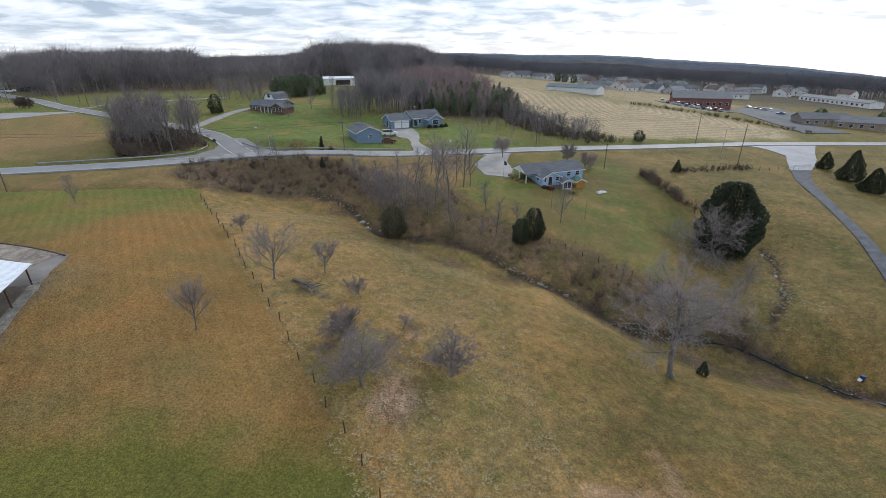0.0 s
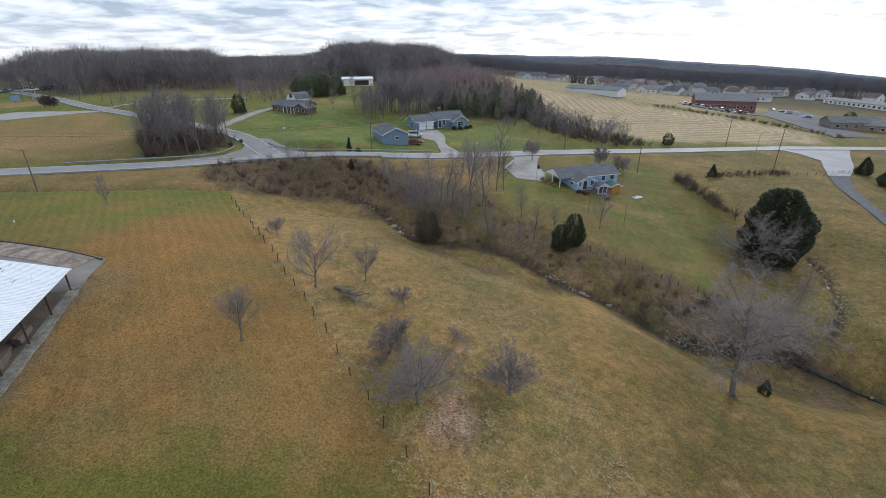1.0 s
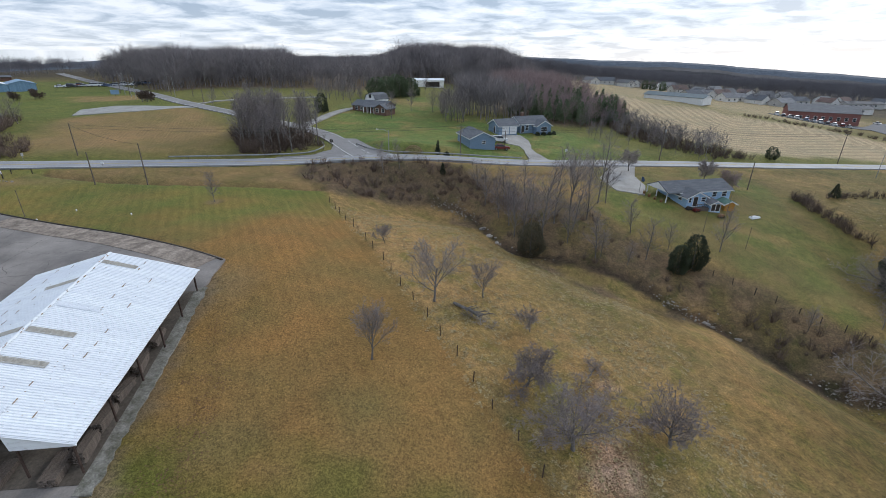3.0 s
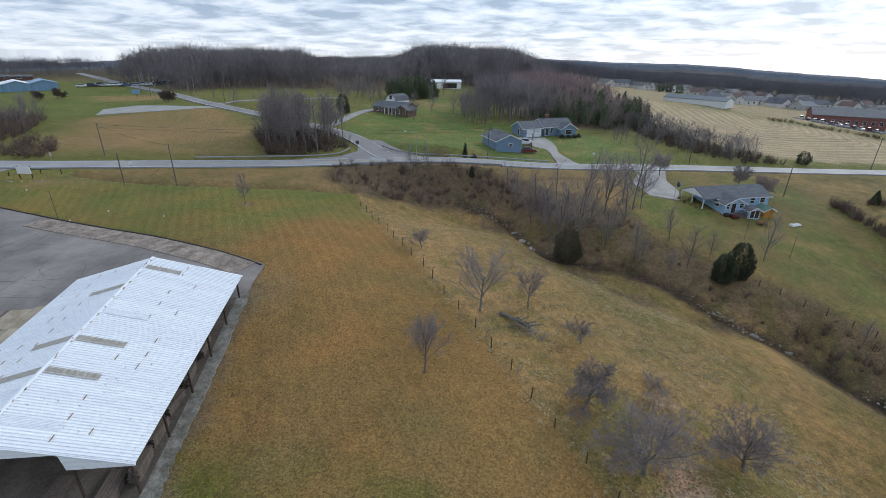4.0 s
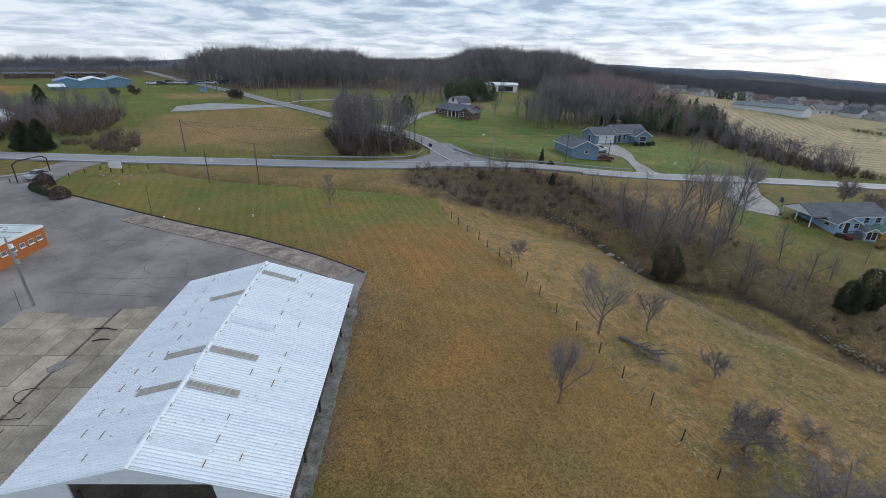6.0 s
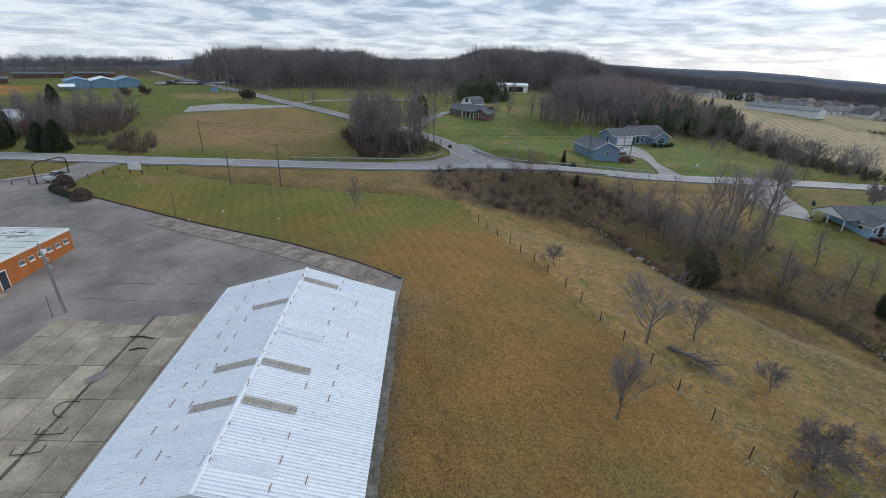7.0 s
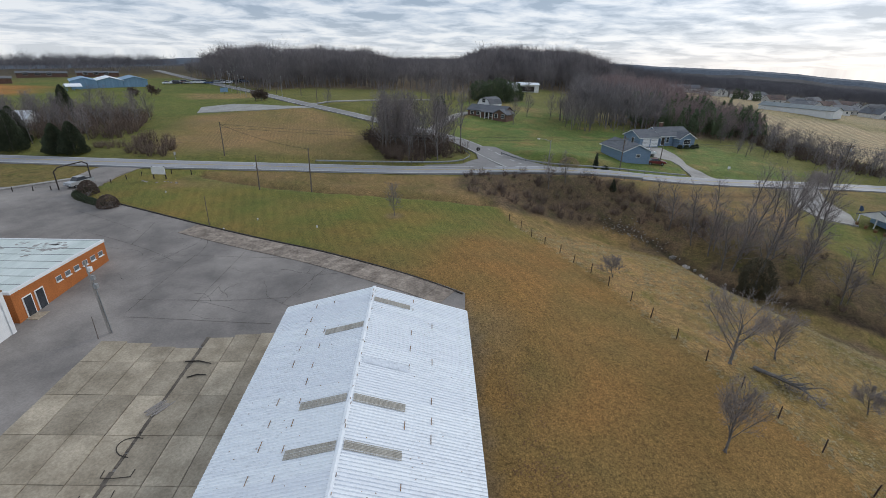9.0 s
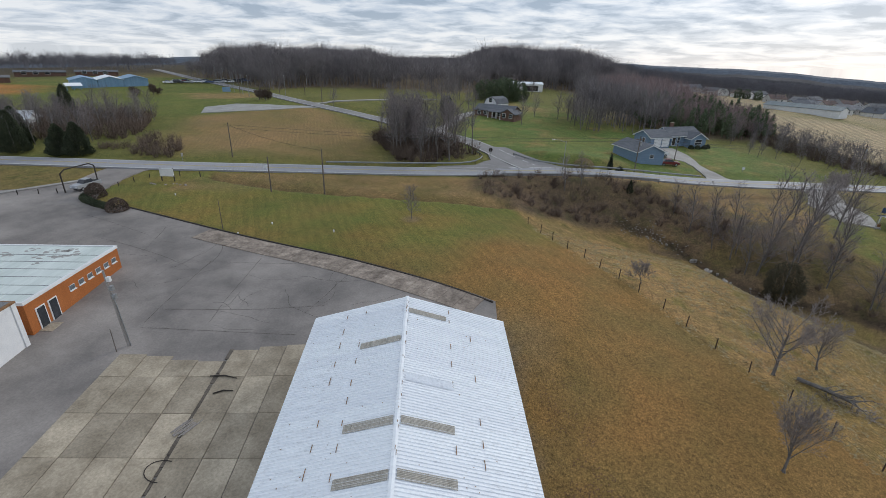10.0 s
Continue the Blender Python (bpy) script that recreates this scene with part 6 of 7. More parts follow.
LINE = [(-108.0, 94.6, 7.0), (-25.3, 116.2, 7.8), (28.2, 138.9, 9.9), (92.7, 168.1, 10.0)]
for (x0, y0, h0), (x1, y1, h1) in zip(LINE[:-1], LINE[1:]):
    for o in (0.0, -0.6):
        wire((x0, y0, at(x0, y0) + h0 - 0.4 + o), (x1, y1, at(x1, y1) + h1 - 0.4 + o), 1.0)
wire((28.2, 138.9, at(28.2, 138.9) + 9.0), (42.6, 118.6, at(42.6, 118.6) + 6.4), 0.4)
wire((-25.3, 116.2, at(-25.3, 116.2) + 7.0), (-14.7, 129, at(-14.7, 129) + 5), 0.3)
wire((-79.7, 79.9, at(-79.7, 79.9) + 7.2), (-108, 94.6, at(-108, 94.6) + 6.6), 0.6)


def street_lamp(x, y, h, turn, reach=2.2):
    t = thing("street_lamp", "galvanised street lamp with a curved arm", "street lamp", frame_at(x, y, turn), "street lamps")
    part("shaft", Build().tube((0, 0, -0.3), (0, 0, h), 0.09, 0.06, 8), M_STEEL, t)
    part("arm", Build().tube((0, 0, h - 0.3), (-reach * 0.5, 0, h + 0.15), 0.04, 0.04, 6).tube((-reach * 0.5, 0, h + 0.15), (-reach, 0, h + 0.2), 0.04, 0.035, 6), M_STEEL, t)
    part("lamp_head", Build().box(-reach - 0.55, -0.13, h + 0.1, -reach, 0.13, h + 0.26), M_PALESIDE, t, "pale lamp head")


street_lamp(-40.6, 106.6, 6.2, 10)
street_lamp(92, 150, 8.0, 190)
for x, y in ((-160, 176), (-227, 243), (-190, 206), (-178, 191.5), (-167, 182), (-206, 222), (-149, 184)):
    street_lamp(x, y, 7.5, 120, 1.2)


def post_line(a, b, n, h, mat, r, wires, name, label, category, jitter=0.15):
    """A fence: posts and wires from a to b."""
    f = thing(name, label, category)
    rr = random.Random(int(a[0] * 7))
    tops = []
    for i in range(n):
        k = i / (n - 1)
        x, y = a[0] + (b[0] - a[0]) * k + rr.uniform(-jitter, jitter), a[1] + (b[1] - a[1]) * k + rr.uniform(-jitter, jitter)
        g = at(x, y)
        hh = h * rr.uniform(0.9, 1.08)
        part("post", Build().tube((x, y, g - 0.3), (x + rr.uniform(-0.07, 0.07), y + rr.uniform(-0.07, 0.07), g + hh), r, r * 0.9, 5), mat, f)
        tops.append((x, y, g))
    for z in wires:
        w = Build()
        w.path([(p[0], p[1], p[2] + z) for p in tops], 0.006, 3)
        part("wire", w, M_POST, f)
    return f


post_line((-4.6, 23.0), (-45.5, 81.8), 22, 1.25, M_POST, 0.055, (0.35, 0.7, 1.05), "wire_fence", "line of dark steel posts with strands of wire", "fence")
post_line((16.8, 77.2), (37.5, 66.8), 9, 1.1, M_DARK, 0.06, (0.4, 0.8), "wire_fence", "old wire fence along the lawn edge", "fence")
post_line((52.5, 117), (57.0, 97.5), 7, 1.1, M_DARK, 0.06, (0.4, 0.8), "wire_fence", "overgrown wire fence beside the lawn", "fence")
post_line((62.5, 121.0), (102.6, 133.6), 13, 1.2, M_WOOD, 0.07, (0.4, 0.8), "wire_fence", "wire fence along the pasture", "fence")
post_line((-112.2, 77.2), (-113.6, 69.5), 4, 0.7, M_DARK, 0.09, (), "bollard_row", "row of short dark bollards beside the entrance", "bollards")
post_line((-118.6, 66.0), (-128.0, 61.0), 5, 0.8, M_DARK, 0.08, (0.6,), "chain_fence", "short posts and chain beside the lot entrance", "fence")
post_line((-111.4, 79.0), (-104.5, 80.8), 3, 0.9, M_DARK, 0.09, (), "bollard_row", "short dark posts beside the sign", "bollards")

gate = thing("field_gate", "white tubular steel field gate", "gate", frame_at(103.0, 133.7, math.degrees(math.atan2(2.3, 8.4))))
for z in (0.25, 0.5, 0.75, 1.0, 1.25):
    part("rail", Build().tube((0, 0, z), (8.7, 0, z), 0.03, 0.03, 6), M_STEEL, gate)
for x in (0, 2.2, 4.3, 6.5, 8.7):
    part("upright", Build().tube((x, 0, 0), (x, 0, 1.35), 0.045, 0.045, 6), M_STEEL, gate)


def guard_rail(line, label):
    q = smoothed(line, 2.0)
    g = thing("guard_rail", label, "guard rail")
    rail = Build()
    lines = []
    for i, a in enumerate(q):
        za = at(*a) + 0.3
        lines.append((a[0], a[1], za))
        if i % 2 == 0:
            part("post", Build().tube((a[0], a[1], za - 0.4), (a[0], a[1], za + 0.55), 0.06, 0.06, 5), M_WOOD, g)
    n = len(lines)
    v = [Vector((x, y, z + h)) for h in (0.25, 0.36, 0.47, 0.58) for x, y, z in lines]
    for i in range(n, 3 * n):
        v[i] += Vector((0.04, -0.05, 0))
    rail = part("rail", rail.add(v, [(j * n + i, j * n + i + 1, (j + 1) * n + i + 1, (j + 1) * n + i) for j in range(3) for i in range(n - 1)]), M_STEEL, g, "grey steel rail")
    so = rail.modifiers.new("thickness", "SOLIDIFY")
    so.thickness = 0.04


guard_rail([(-88, 97.0), (-68, 103.6), (-59, 106.2), (-56.4, 108.5), (-57.5, 112.5), (-61, 117.5)], "grey steel guard rail curving round the junction")
guard_rail([(-51.5, 117), (-47, 112.0), (-43, 110.2), (-38, 110.6), (-14, 120.5), (-10, 122.0)], "grey steel guard rail along the far verge")
guard_rail([(-52, 98.6), (-40, 101.5), (-26, 106.6), (-20, 109.4)], "grey steel guard rail above the creek bank")


# ---- vehicles ----
def car_paint(name, col):
    m, n, l, b = material(name, 0.3, 0.3, 0.5)
    t = ramp_node(n, l, noise_node(n, l, 2.0), [(0.3, tuple(c * 0.85 for c in col)), (0.7, col)])
    l.new(t, b.inputs["Base Color"])
    return m


PAINTS = {"white": car_paint("white_car_paint", (0.75, 0.76, 0.78)), "red": car_paint("dark_red_car_paint", (0.16, 0.025, 0.02)), "silver": car_paint("silver_car_paint", (0.42, 0.43, 0.45)),
          "black": car_paint("black_car_paint", (0.03, 0.03, 0.035)), "blue": car_paint("blue_car_paint", (0.06, 0.1, 0.2)), "grey": car_paint("dark_grey_car_paint", (0.17, 0.18, 0.2))}


def loft(profile, half, inset_top=0.0):
    """A body from a side outline (x, z) and half a width, drawn in towards the top."""
    zs = [z for _, z in profile]
    lo, hi = min(zs), max(zs)
    b = Build()
    k = len(profile)
    v = []
    for s in (-1, 1):
        v += [Vector((x, s * (half - inset_top * (z - lo) / (hi - lo)), z)) for x, z in profile]
    return b.add(v, [tuple(range(k - 1, -1, -1)), tuple(range(k, 2 * k))] + [(i, (i + 1) % k, (i + 1) % k + k, i + k) for i in range(k)])


def vehicle(name, label, paint, x, y, turn, kind="sedan", group=""):
    t = thing(name, label, "truck" if kind == "pickup" else "car", frame_at(x, y, turn, at(x, y) + 0.09), group)
    if kind == "pickup":
        body = [(-2.7, 0.45), (2.7, 0.45), (2.75, 0.75), (2.65, 1.05), (1.2, 1.15), (-0.95, 1.15), (-1.0, 1.12), (-2.7, 1.12)]
        cab = [(-1.0, 1.1), (1.25, 1.1), (0.6, 1.75), (-0.8, 1.78)]
    elif kind == "suv":
        body = [(-2.3, 0.4), (2.3, 0.4), (2.35, 0.8), (2.1, 1.0), (1.1, 1.1), (-2.3, 1.1)]
        cab = [(-2.25, 1.08), (1.15, 1.08), (0.5, 1.7), (-2.0, 1.72)]
    else:
        body = [(-2.3, 0.35), (2.25, 0.35), (2.3, 0.65), (2.0, 0.85), (1.0, 0.95), (-1.5, 0.95), (-2.25, 0.9)]
        cab = [(-1.6, 0.93), (1.0, 0.93), (0.3, 1.42), (-1.0, 1.42)]
    part("body", loft(body, 0.92, 0.06), PAINTS[paint], t)
    c = part("cabin", loft([(a, z) for a, z in cab], 0.8, 0.14), M_GLASS, t, "dark window glass")
    hi = max(z for _, z in cab)
    xs = sorted(a for a, z in cab if z > hi - 0.1)
    part("cabin_roof", Build().box(xs[0] - 0.05, -0.66, hi - 0.02, xs[-1] + 0.05, 0.66, hi + 0.05), PAINTS[paint], c)
    if kind == "pickup":
        part("load_bed", Build().box(-2.6, -0.75, 1.05, -1.1, 0.75, 1.125), M_BLACK, t, "dark open load bed")
    for wx in (-body[1][0] * 0.62, body[1][0] * 0.62):
        for wy in (-0.84, 0.84):
            w = part("wheel", Build().tube((wx, wy - 0.1, 0.26), (wx, wy + 0.1, 0.26), 0.35, 0.35, 14), M_BLACK, t)
            part("rim", Build().tube((wx, wy - 0.11, 0.26), (wx, wy + 0.11, 0.26), 0.2, 0.2, 10), M_STEEL, w)
    for s in (-1, 1):
        part("headlight", Build().box(body[1][0] - 0.05, s * 0.6 - 0.18, 0.62, body[1][0] + 0.06, s * 0.6 + 0.18, 0.78), M_WHITE, t)
        part("tail_light", Build().box(-body[1][0] - 0.03, s * 0.7 - 0.12, 0.68, -body[1][0] + 0.05, s * 0.7 + 0.12, 0.88), PAINTS["red"], t)
    return t


vehicle("pickup_truck", "silver pickup truck stopped under the steel portal", "silver", -116.6, 69.3, -88, "pickup").scale = (0.8, 0.85, 0.85)
vehicle("car", "dark red car beside the grey-blue garage", "red", -15.6, 129.4, 8)
vehicle("car", "white car behind the grey-blue garage", "white", -16.2, 139.0, 10, "suv")
rng = random.Random(17)
row_colours = ["white", "black", "silver", "white", "blue", "silver", "white", "black", "white", "red", "silver"]
for i, c in enumerate(row_colours):
    x, y = 129 + 2.6 * i + (1.5 if i > 3 else 0), 279.5 - 1.45 * i
    vehicle("car", c + " parked car in front of the brick building", c, x, y, 70, "suv" if i % 3 == 0 else "sedan", "parked cars")
for i, (x, y) in enumerate(((197.8, 306), (199.5, 298), (199.2, 293), (202, 290), (197.4, 274), (187.1, 238.8))):
    vehicle("car", "parked car in the asphalt car park", row_colours[i], x, y, rng.uniform(0, 180), "sedan", "parked cars")
for i in range(16):
    vehicle("car", "parked vehicle beside the blue warehouse", row_colours[i % 11], -232 + 3.6 * (i % 8), 214 + 5 * (i // 8) + 3.0 * (i % 8), rng.uniform(20, 60), "suv" if i % 2 else "sedan", "warehouse vehicles")

# ---- lot entrance ----
portal = thing("steel_portal", "dark steel height frame over the entrance", "gantry")
pa, pb = Vector((-117.5, 66.4, at(-117.5, 66.4))), Vector((-117.2, 71.9, at(-117.2, 71.9)))
up_z = Vector((0, 0, 1))
corners = [pa - up_z * 0.3, pa + up_z * 3.1, pa.lerp(pb, 0.14) + up_z * 3.6, pa.lerp(pb, 0.86) + up_z * 3.6, pb + up_z * 3.1, pb - up_z * 0.3]
for i, nm in enumerate(("post", "brace", "crossbar", "brace", "post")):
    part(nm, Build().tube(corners[i], corners[i + 1], 0.1, 0.1, 8), M_DARK, portal)
sign = thing("sign_board", "blank white board on two posts", "sign", frame_at(-107.6, 76.6, 12))
part("board", Build().box(-1.2, -0.06, 0.9, 1.2, 0.06, 2.2), M_WHITE, sign)
for x in (-1.1, 1.1):
    part("post", Build().box(x - 0.07, 0.06, -0.3, x + 0.07, 0.2, 2.3), M_DARK, sign)


def rock(b, rng, x, y, z, s):
    pts = []
    for i in range(6):
        a = i * 1.047 + rng.uniform(-0.25, 0.25)
        r = s * rng.uniform(0.6, 1.0)
        pts.append((math.cos(a) * r, math.sin(a) * r))
    h = s * rng.uniform(0.2, 0.5)
    low_ = [Vector((x + a, y + c, z - s * 0.3)) for a, c in pts]
    high = [Vector((x + a * 0.62, y + c * 0.62, z + h * rng.uniform(0.7, 1.1))) for a, c in pts]
    b.add(low_ + high, [(i, (i + 1) % 6, (i + 1) % 6 + 6, i + 6) for i in range(6)] + [(6, 7, 8, 9, 10, 11)])


rng = random.Random(23)
for i in range(9):
    x, y = -109.5 + 0.75 * i + rng.uniform(-0.2, 0.2), 74.2 + 0.22 * i + rng.uniform(-0.5, 0.5)
    b = Build()
    rock(b, rng, 0, 0, 0, rng.uniform(0.25, 0.5))
    o = tagged(part("stone", b, M_ROCK), "pale edging stone below the sign", "stone", "flower bed stones")
    o.location = (x, y, at(x, y))


def clipped_shrub(x, y, w, h, label, mat):
    t = thing("shrub", label, "shrub", frame_at(x, y, 0))
    b = Build()
    for i in range(2200):
        a, c = rng.uniform(0, 6.283), rng.uniform(-0.1, 1.0)
        r = math.sqrt(max(0, 1 - c * c)) * rng.uniform(0.85, 1.03)
        p = Vector((r * math.cos(a) * w / 2, r * math.sin(a) * w / 2, (c + 0.05) * h * 0.95))
        d = Vector((rng.gauss(0, 1), rng.gauss(0, 1), rng.gauss(0, 1))).normalized() * 0.2
        e_ = d.cross(Vector((rng.gauss(0, 1), rng.gauss(0, 1), rng.gauss(0, 1)))).normalized() * 0.07
        b.add([p - e_, p + e_, p + d], [(0, 1, 2)])
    part("foliage", b, mat, t)


clipped_shrub(-112.0, 66.8, 2.9, 2.1, "rounded dark brown shrub at the lot entrance", M_BROWN_TWIG)
clipped_shrub(-104.0, 63.0, 2.9, 1.8, "rounded dark red-brown shrub beside the lot", M_BROWN_TWIG)
clipped_shrub(-36.2, 113.0, 4.4, 1.9, "tawny ornamental grass clump beside the road", M_STRAW)
clipped_shrub(-28.5, 115.0, 1.5, 1.0, "small dark shrub beside the garage pole", M_CEDAR)
for x, y in ((-4.6, 154.9), (-2.6, 155.9), (-0.6, 157.2), (0.8, 159.0)):
    clipped_shrub(x, y, 1.4, 1.0, "dark foundation shrub beside the ranch house", M_CEDAR)
cedar(40, 3.4, 1.1, "thin dark conifer beside the tawny grass", -30.6, 114.6, 250)
hedge = thing("hedge", "low curved clipped dark hedge at the lot entrance", "hedge")
hline = smoothed([(-113.0, 68.4), (-113.4, 66.2), (-112.0, 64.6), (-109.0, 63.7), (-106.5, 63.2), (-104.5, 62.9)], 0.5)
hb = Build()
for i in range(6000):
    k = rng.uniform(0, len(hline) - 1.001)
    p = hline[int(k)] + (hline[int(k) + 1] - hline[int(k)]) * (k % 1)
    a, z = rng.uniform(0, 6.283), rng.uniform(0, 0.75)
    rr = 0.62 * (1.0 if z < 0.55 else rng.uniform(0, 1)) * rng.uniform(0.9, 1.05)
    q = Vector((p[0] + math.cos(a) * rr, p[1] + math.sin(a) * rr, at(p[0], p[1]) + z))
    d = Vector((rng.gauss(0, 1), rng.gauss(0, 1), rng.gauss(0, 1))).normalized() * 0.13
    e_ = d.orthogonal().normalized() * 0.08
    hb.add([q - e_, q + e_, q + d], [(0, 1, 2)])
part("foliage", hb, M_CEDAR, hedge)
for x, y in ((-80.4, 65.4), (-82.6, 60.9), (-71.1, 65.5), (-101.2, 71.0)):
    v = thing("lawn_vent", "small white capped pipe in the lawn", "pipe", frame_at(x, y, 20), "lawn pipes")
    part("pipe", Build().tube((0, 0, -0.1), (0, 0, 0.22), 0.08, 0.08, 8), M_WHITE, v)
    part("cap", Build().tube((0, 0, 0.22), (0, 0, 0.29), 0.13, 0.09, 8), M_WHITE, v)


# ---- road signs ----
def road_sign(x, y, h, shape, turn, mat, label):
    t = thing("road_sign", label, "road sign", frame_at(x, y, turn))
    part("post", Build().tube((0, 0, -0.3), (0, 0, h), 0.035, 0.035, 6), M_STEEL, t)
    k = 8 if shape == "octagon" else 4
    r = 0.45
    v = [Vector((r * math.cos(2 * math.pi * (i + 0.5) / k), s, h - 0.4 + r * math.sin(2 * math.pi * (i + 0.5) / k))) for s in (-0.08, -0.04) for i in range(k)]
    part("plate", Build().add(v, [tuple(range(k)), tuple(range(2 * k - 1, k - 1, -1))] + [(i, i + k, (i + 1) % k + k, (i + 1) % k) for i in range(k)]), mat, t)


road_sign(-56.2, 112.2, 2.5, "octagon", 190, M_DARK, "stop sign seen from its dark back")
road_sign(-115.0, 88.6, 2.0, "square", 100, M_STEEL, "small square sign beside the highway")
for x, y in ((2.0, 133.5), (-96, 88)):
    road_sign(x, y, 1.3, "square", 10, M_WHITE, "small pale sign on the verge")

# ---- round the blue house ----
porch = thing("porch", "open white porch under a gabled end of the blue house", "porch", frame_at(19.1, 104.9, 20, at(26.3, 107.5)))
part("deck", Build().box(-1.4, -3.3, -0.9, 1.35, 3.3, 0.05), M_DRIVE, porch, "pale concrete floor")
for k in (1, -1):
    part("roof_slope", roof_slope(2.3, 6.8, 2.3, 1.45, k), M_SHINGLE, porch, "grey shingle roof")
v = [Vector((x, y, z)) for x in (-1.5, -1.4) for y, z in ((-3.4, 2.3), (3.4, 2.3), (0, 3.75))]
part("gable_board", Build().add(v, [(0, 1, 2), (5, 4, 3), (0, 3, 4, 1), (1, 4, 5, 2), (2, 5, 3, 0)]), M_WHITE, porch, "white boarded gable")
for y in (-3.2, 0, 3.2):
    part("post", Build().box(-1.45, y - 0.08, 0.05, -1.29, y + 0.08, 2.3), M_WHITE, porch)
part("beam", Build().box(-1.4, -3.36, 2.1, 1.3, -3.22, 2.3), M_WHITE, porch)
deck = thing("deck", "small wooden deck with railings and steps", "deck", frame_at(25.2, 100.9, 16))
part("platform", Build().box(-1.6, -1.2, -0.8, 1.6, 1.2, 0.35), M_WOOD, deck)
for i in range(9):
    part("baluster", Build().box(-1.58 + i * 0.39, -1.2, 0.35, -1.52 + i * 0.39, -1.14, 1.2), M_WOOD, deck)
part("handrail", Build().box(-1.6, -1.22, 1.2, 1.6, -1.12, 1.28), M_WOOD, deck)
house("tool_shed", "small orange-brown shed with a green roof", 31.5, 103.2, 100, 2.4, 2.0, 1.5, 0.5, surface("orange_painted_boards", (0.42, 0.21, 0.045), (0.55, 0.29, 0.07), 1.0, 8), surface("green_roll_roofing", (0.08, 0.15, 0.12), (0.13, 0.22, 0.18), 1.0, 8), category="shed", trim=True)
boat = thing("rowing_boat", "small white boat lying upturned on the grass", "boat", frame_at(36.4, 101.0, 30))
part("hull", loft([(-1.3, 0.0), (1.3, 0.0), (1.0, 0.3), (0.2, 0.45), (-1.1, 0.42)], 0.55, 0.3), M_WHITE, boat)
part("keel", Build().box(-1.1, -0.04, 0.4, 0.8, 0.04, 0.5), M_DARK, boat)
for name, x, y, sz, mat, lab in (("garden_tractor", 24.2, 98.9, 0.9, PAINTS["red"], "red garden tractor under a cover"), ("wheelbarrow", 28.6, 97.9, 0.8, M_RUST, "rusty wheelbarrow on the grass"), ("barbecue_grill", 22.8, 99.2, 0.8, M_DARK, "dark barbecue grill on the grass")):
    g = thing(name, lab, name.replace("_", " "), frame_at(x, y, 30))
    part("body", loft([(-sz * 0.8, 0.2), (sz * 0.8, 0.2), (sz * 0.7, 0.6), (-sz * 0.3, 0.75), (-sz * 0.7, 0.6)], sz * 0.45, 0.08), mat, g)
    for wx in (-sz * 0.5, sz * 0.5):
        part("wheel", Build().tube((wx, -sz * 0.5, 0.2), (wx, sz * 0.5, 0.2), 0.2, 0.2, 10), M_BLACK, g)
for x, y, h in ((17.9, 101.2, 0.5), (17.0, 102.4, 0.45), (16.2, 103.8, 0.55), (15.6, 105.4, 0.5)):
    g = thing("planter", "terracotta planter with dry stems beside the porch", "planter", frame_at(x, y, 0), "porch planters")
    part("pot", Build().tube((0, 0, 0), (0, 0, h), 0.22, 0.32, 12), M_RUST, g)
    stems = Build()
    for k in range(14):
        a = k * 2.4
        stems.tube((0.1 * math.cos(a), 0.1 * math.sin(a), h - 0.02), (0.34 * math.cos(a), 0.34 * math.sin(a), h + 0.25 + 0.02 * k), 0.02, 0.008, 4)
    part("stems", stems, M_STRAW, g, "dry straw-coloured stems")
flag = thing("flag_pole", "thin flag pole with a furled flag", "flag pole", frame_at(14.0, 103.6, 0))
part("pole", Build().tube((0, 0, -0.2), (0, 0, 4.2), 0.04, 0.03, 6), M_STEEL, flag)
part("flag", loft([(0.03, 3.2), (0.5, 3.0), (0.75, 3.3), (0.4, 4.0), (0.03, 4.1)], 0.03), PAINTS["blue"], flag, "dark blue furled flag")

tarp = thing("feed_barrel", "blue barrel and pale sheet beside the creek", "barrel", frame_at(57.5, 50.0, 20))
part("barrel", Build().tube((0, 0, 0), (0, 0, 0.9), 0.32, 0.32, 12), PAINTS["blue"], tarp)
part("sheet", Build().slab([(-0.7, -0.2, 0.2), (-0.35, -0.25, 0.45), (-0.35, 0.25, 0.5), (-0.7, 0.2, 0.18)], 0.03), M_WHITE, tarp, "pale folded sheet")

# log beside the fence trees
log = thing("log", "pale bare fallen log with broken limbs", "log", frame_at(-18.6, 51.6, -38))
part("stem", Build().tube((-1.2, 0, 0.25), (1.2, 0.1, 0.3), 0.2, 0.17, 8).tube((1.2, 0.1, 0.3), (3.0, -0.2, 0.35), 0.17, 0.1, 8), M_BARK, log)
for i in range(18):
    u0 = 0.3 + 0.15 * i
    a = Vector((u0, rng.uniform(-0.1, 0.1), 0.3))
    b = a + Vector((rng.uniform(0.5, 1.3), rng.uniform(-1.1, 1.1), rng.uniform(-0.1, 0.6)))
    c = b + Vector((rng.uniform(0.3, 0.9), rng.uniform(-0.5, 0.5), rng.uniform(-0.3, 0.3)))
    part("limb", Build().tube(a, b, 0.06, 0.03, 5, False).tube(b, c, 0.03, 0.01, 4, False), M_BARK, log)
hose = thing("hose", "loop of dark hose lying on the slabs", "hose")
hx, hy = -64.8, 28.5
hs = Build()
pts = [(hx + 1.1 * math.cos(a * 0.32 + 1.5), hy + 0.75 * math.sin(a * 0.32 + 1.5)) for a in range(12)]
hs.path([(a, b, at(a, b) + 0.15) for a, b in pts], 0.032, 6)
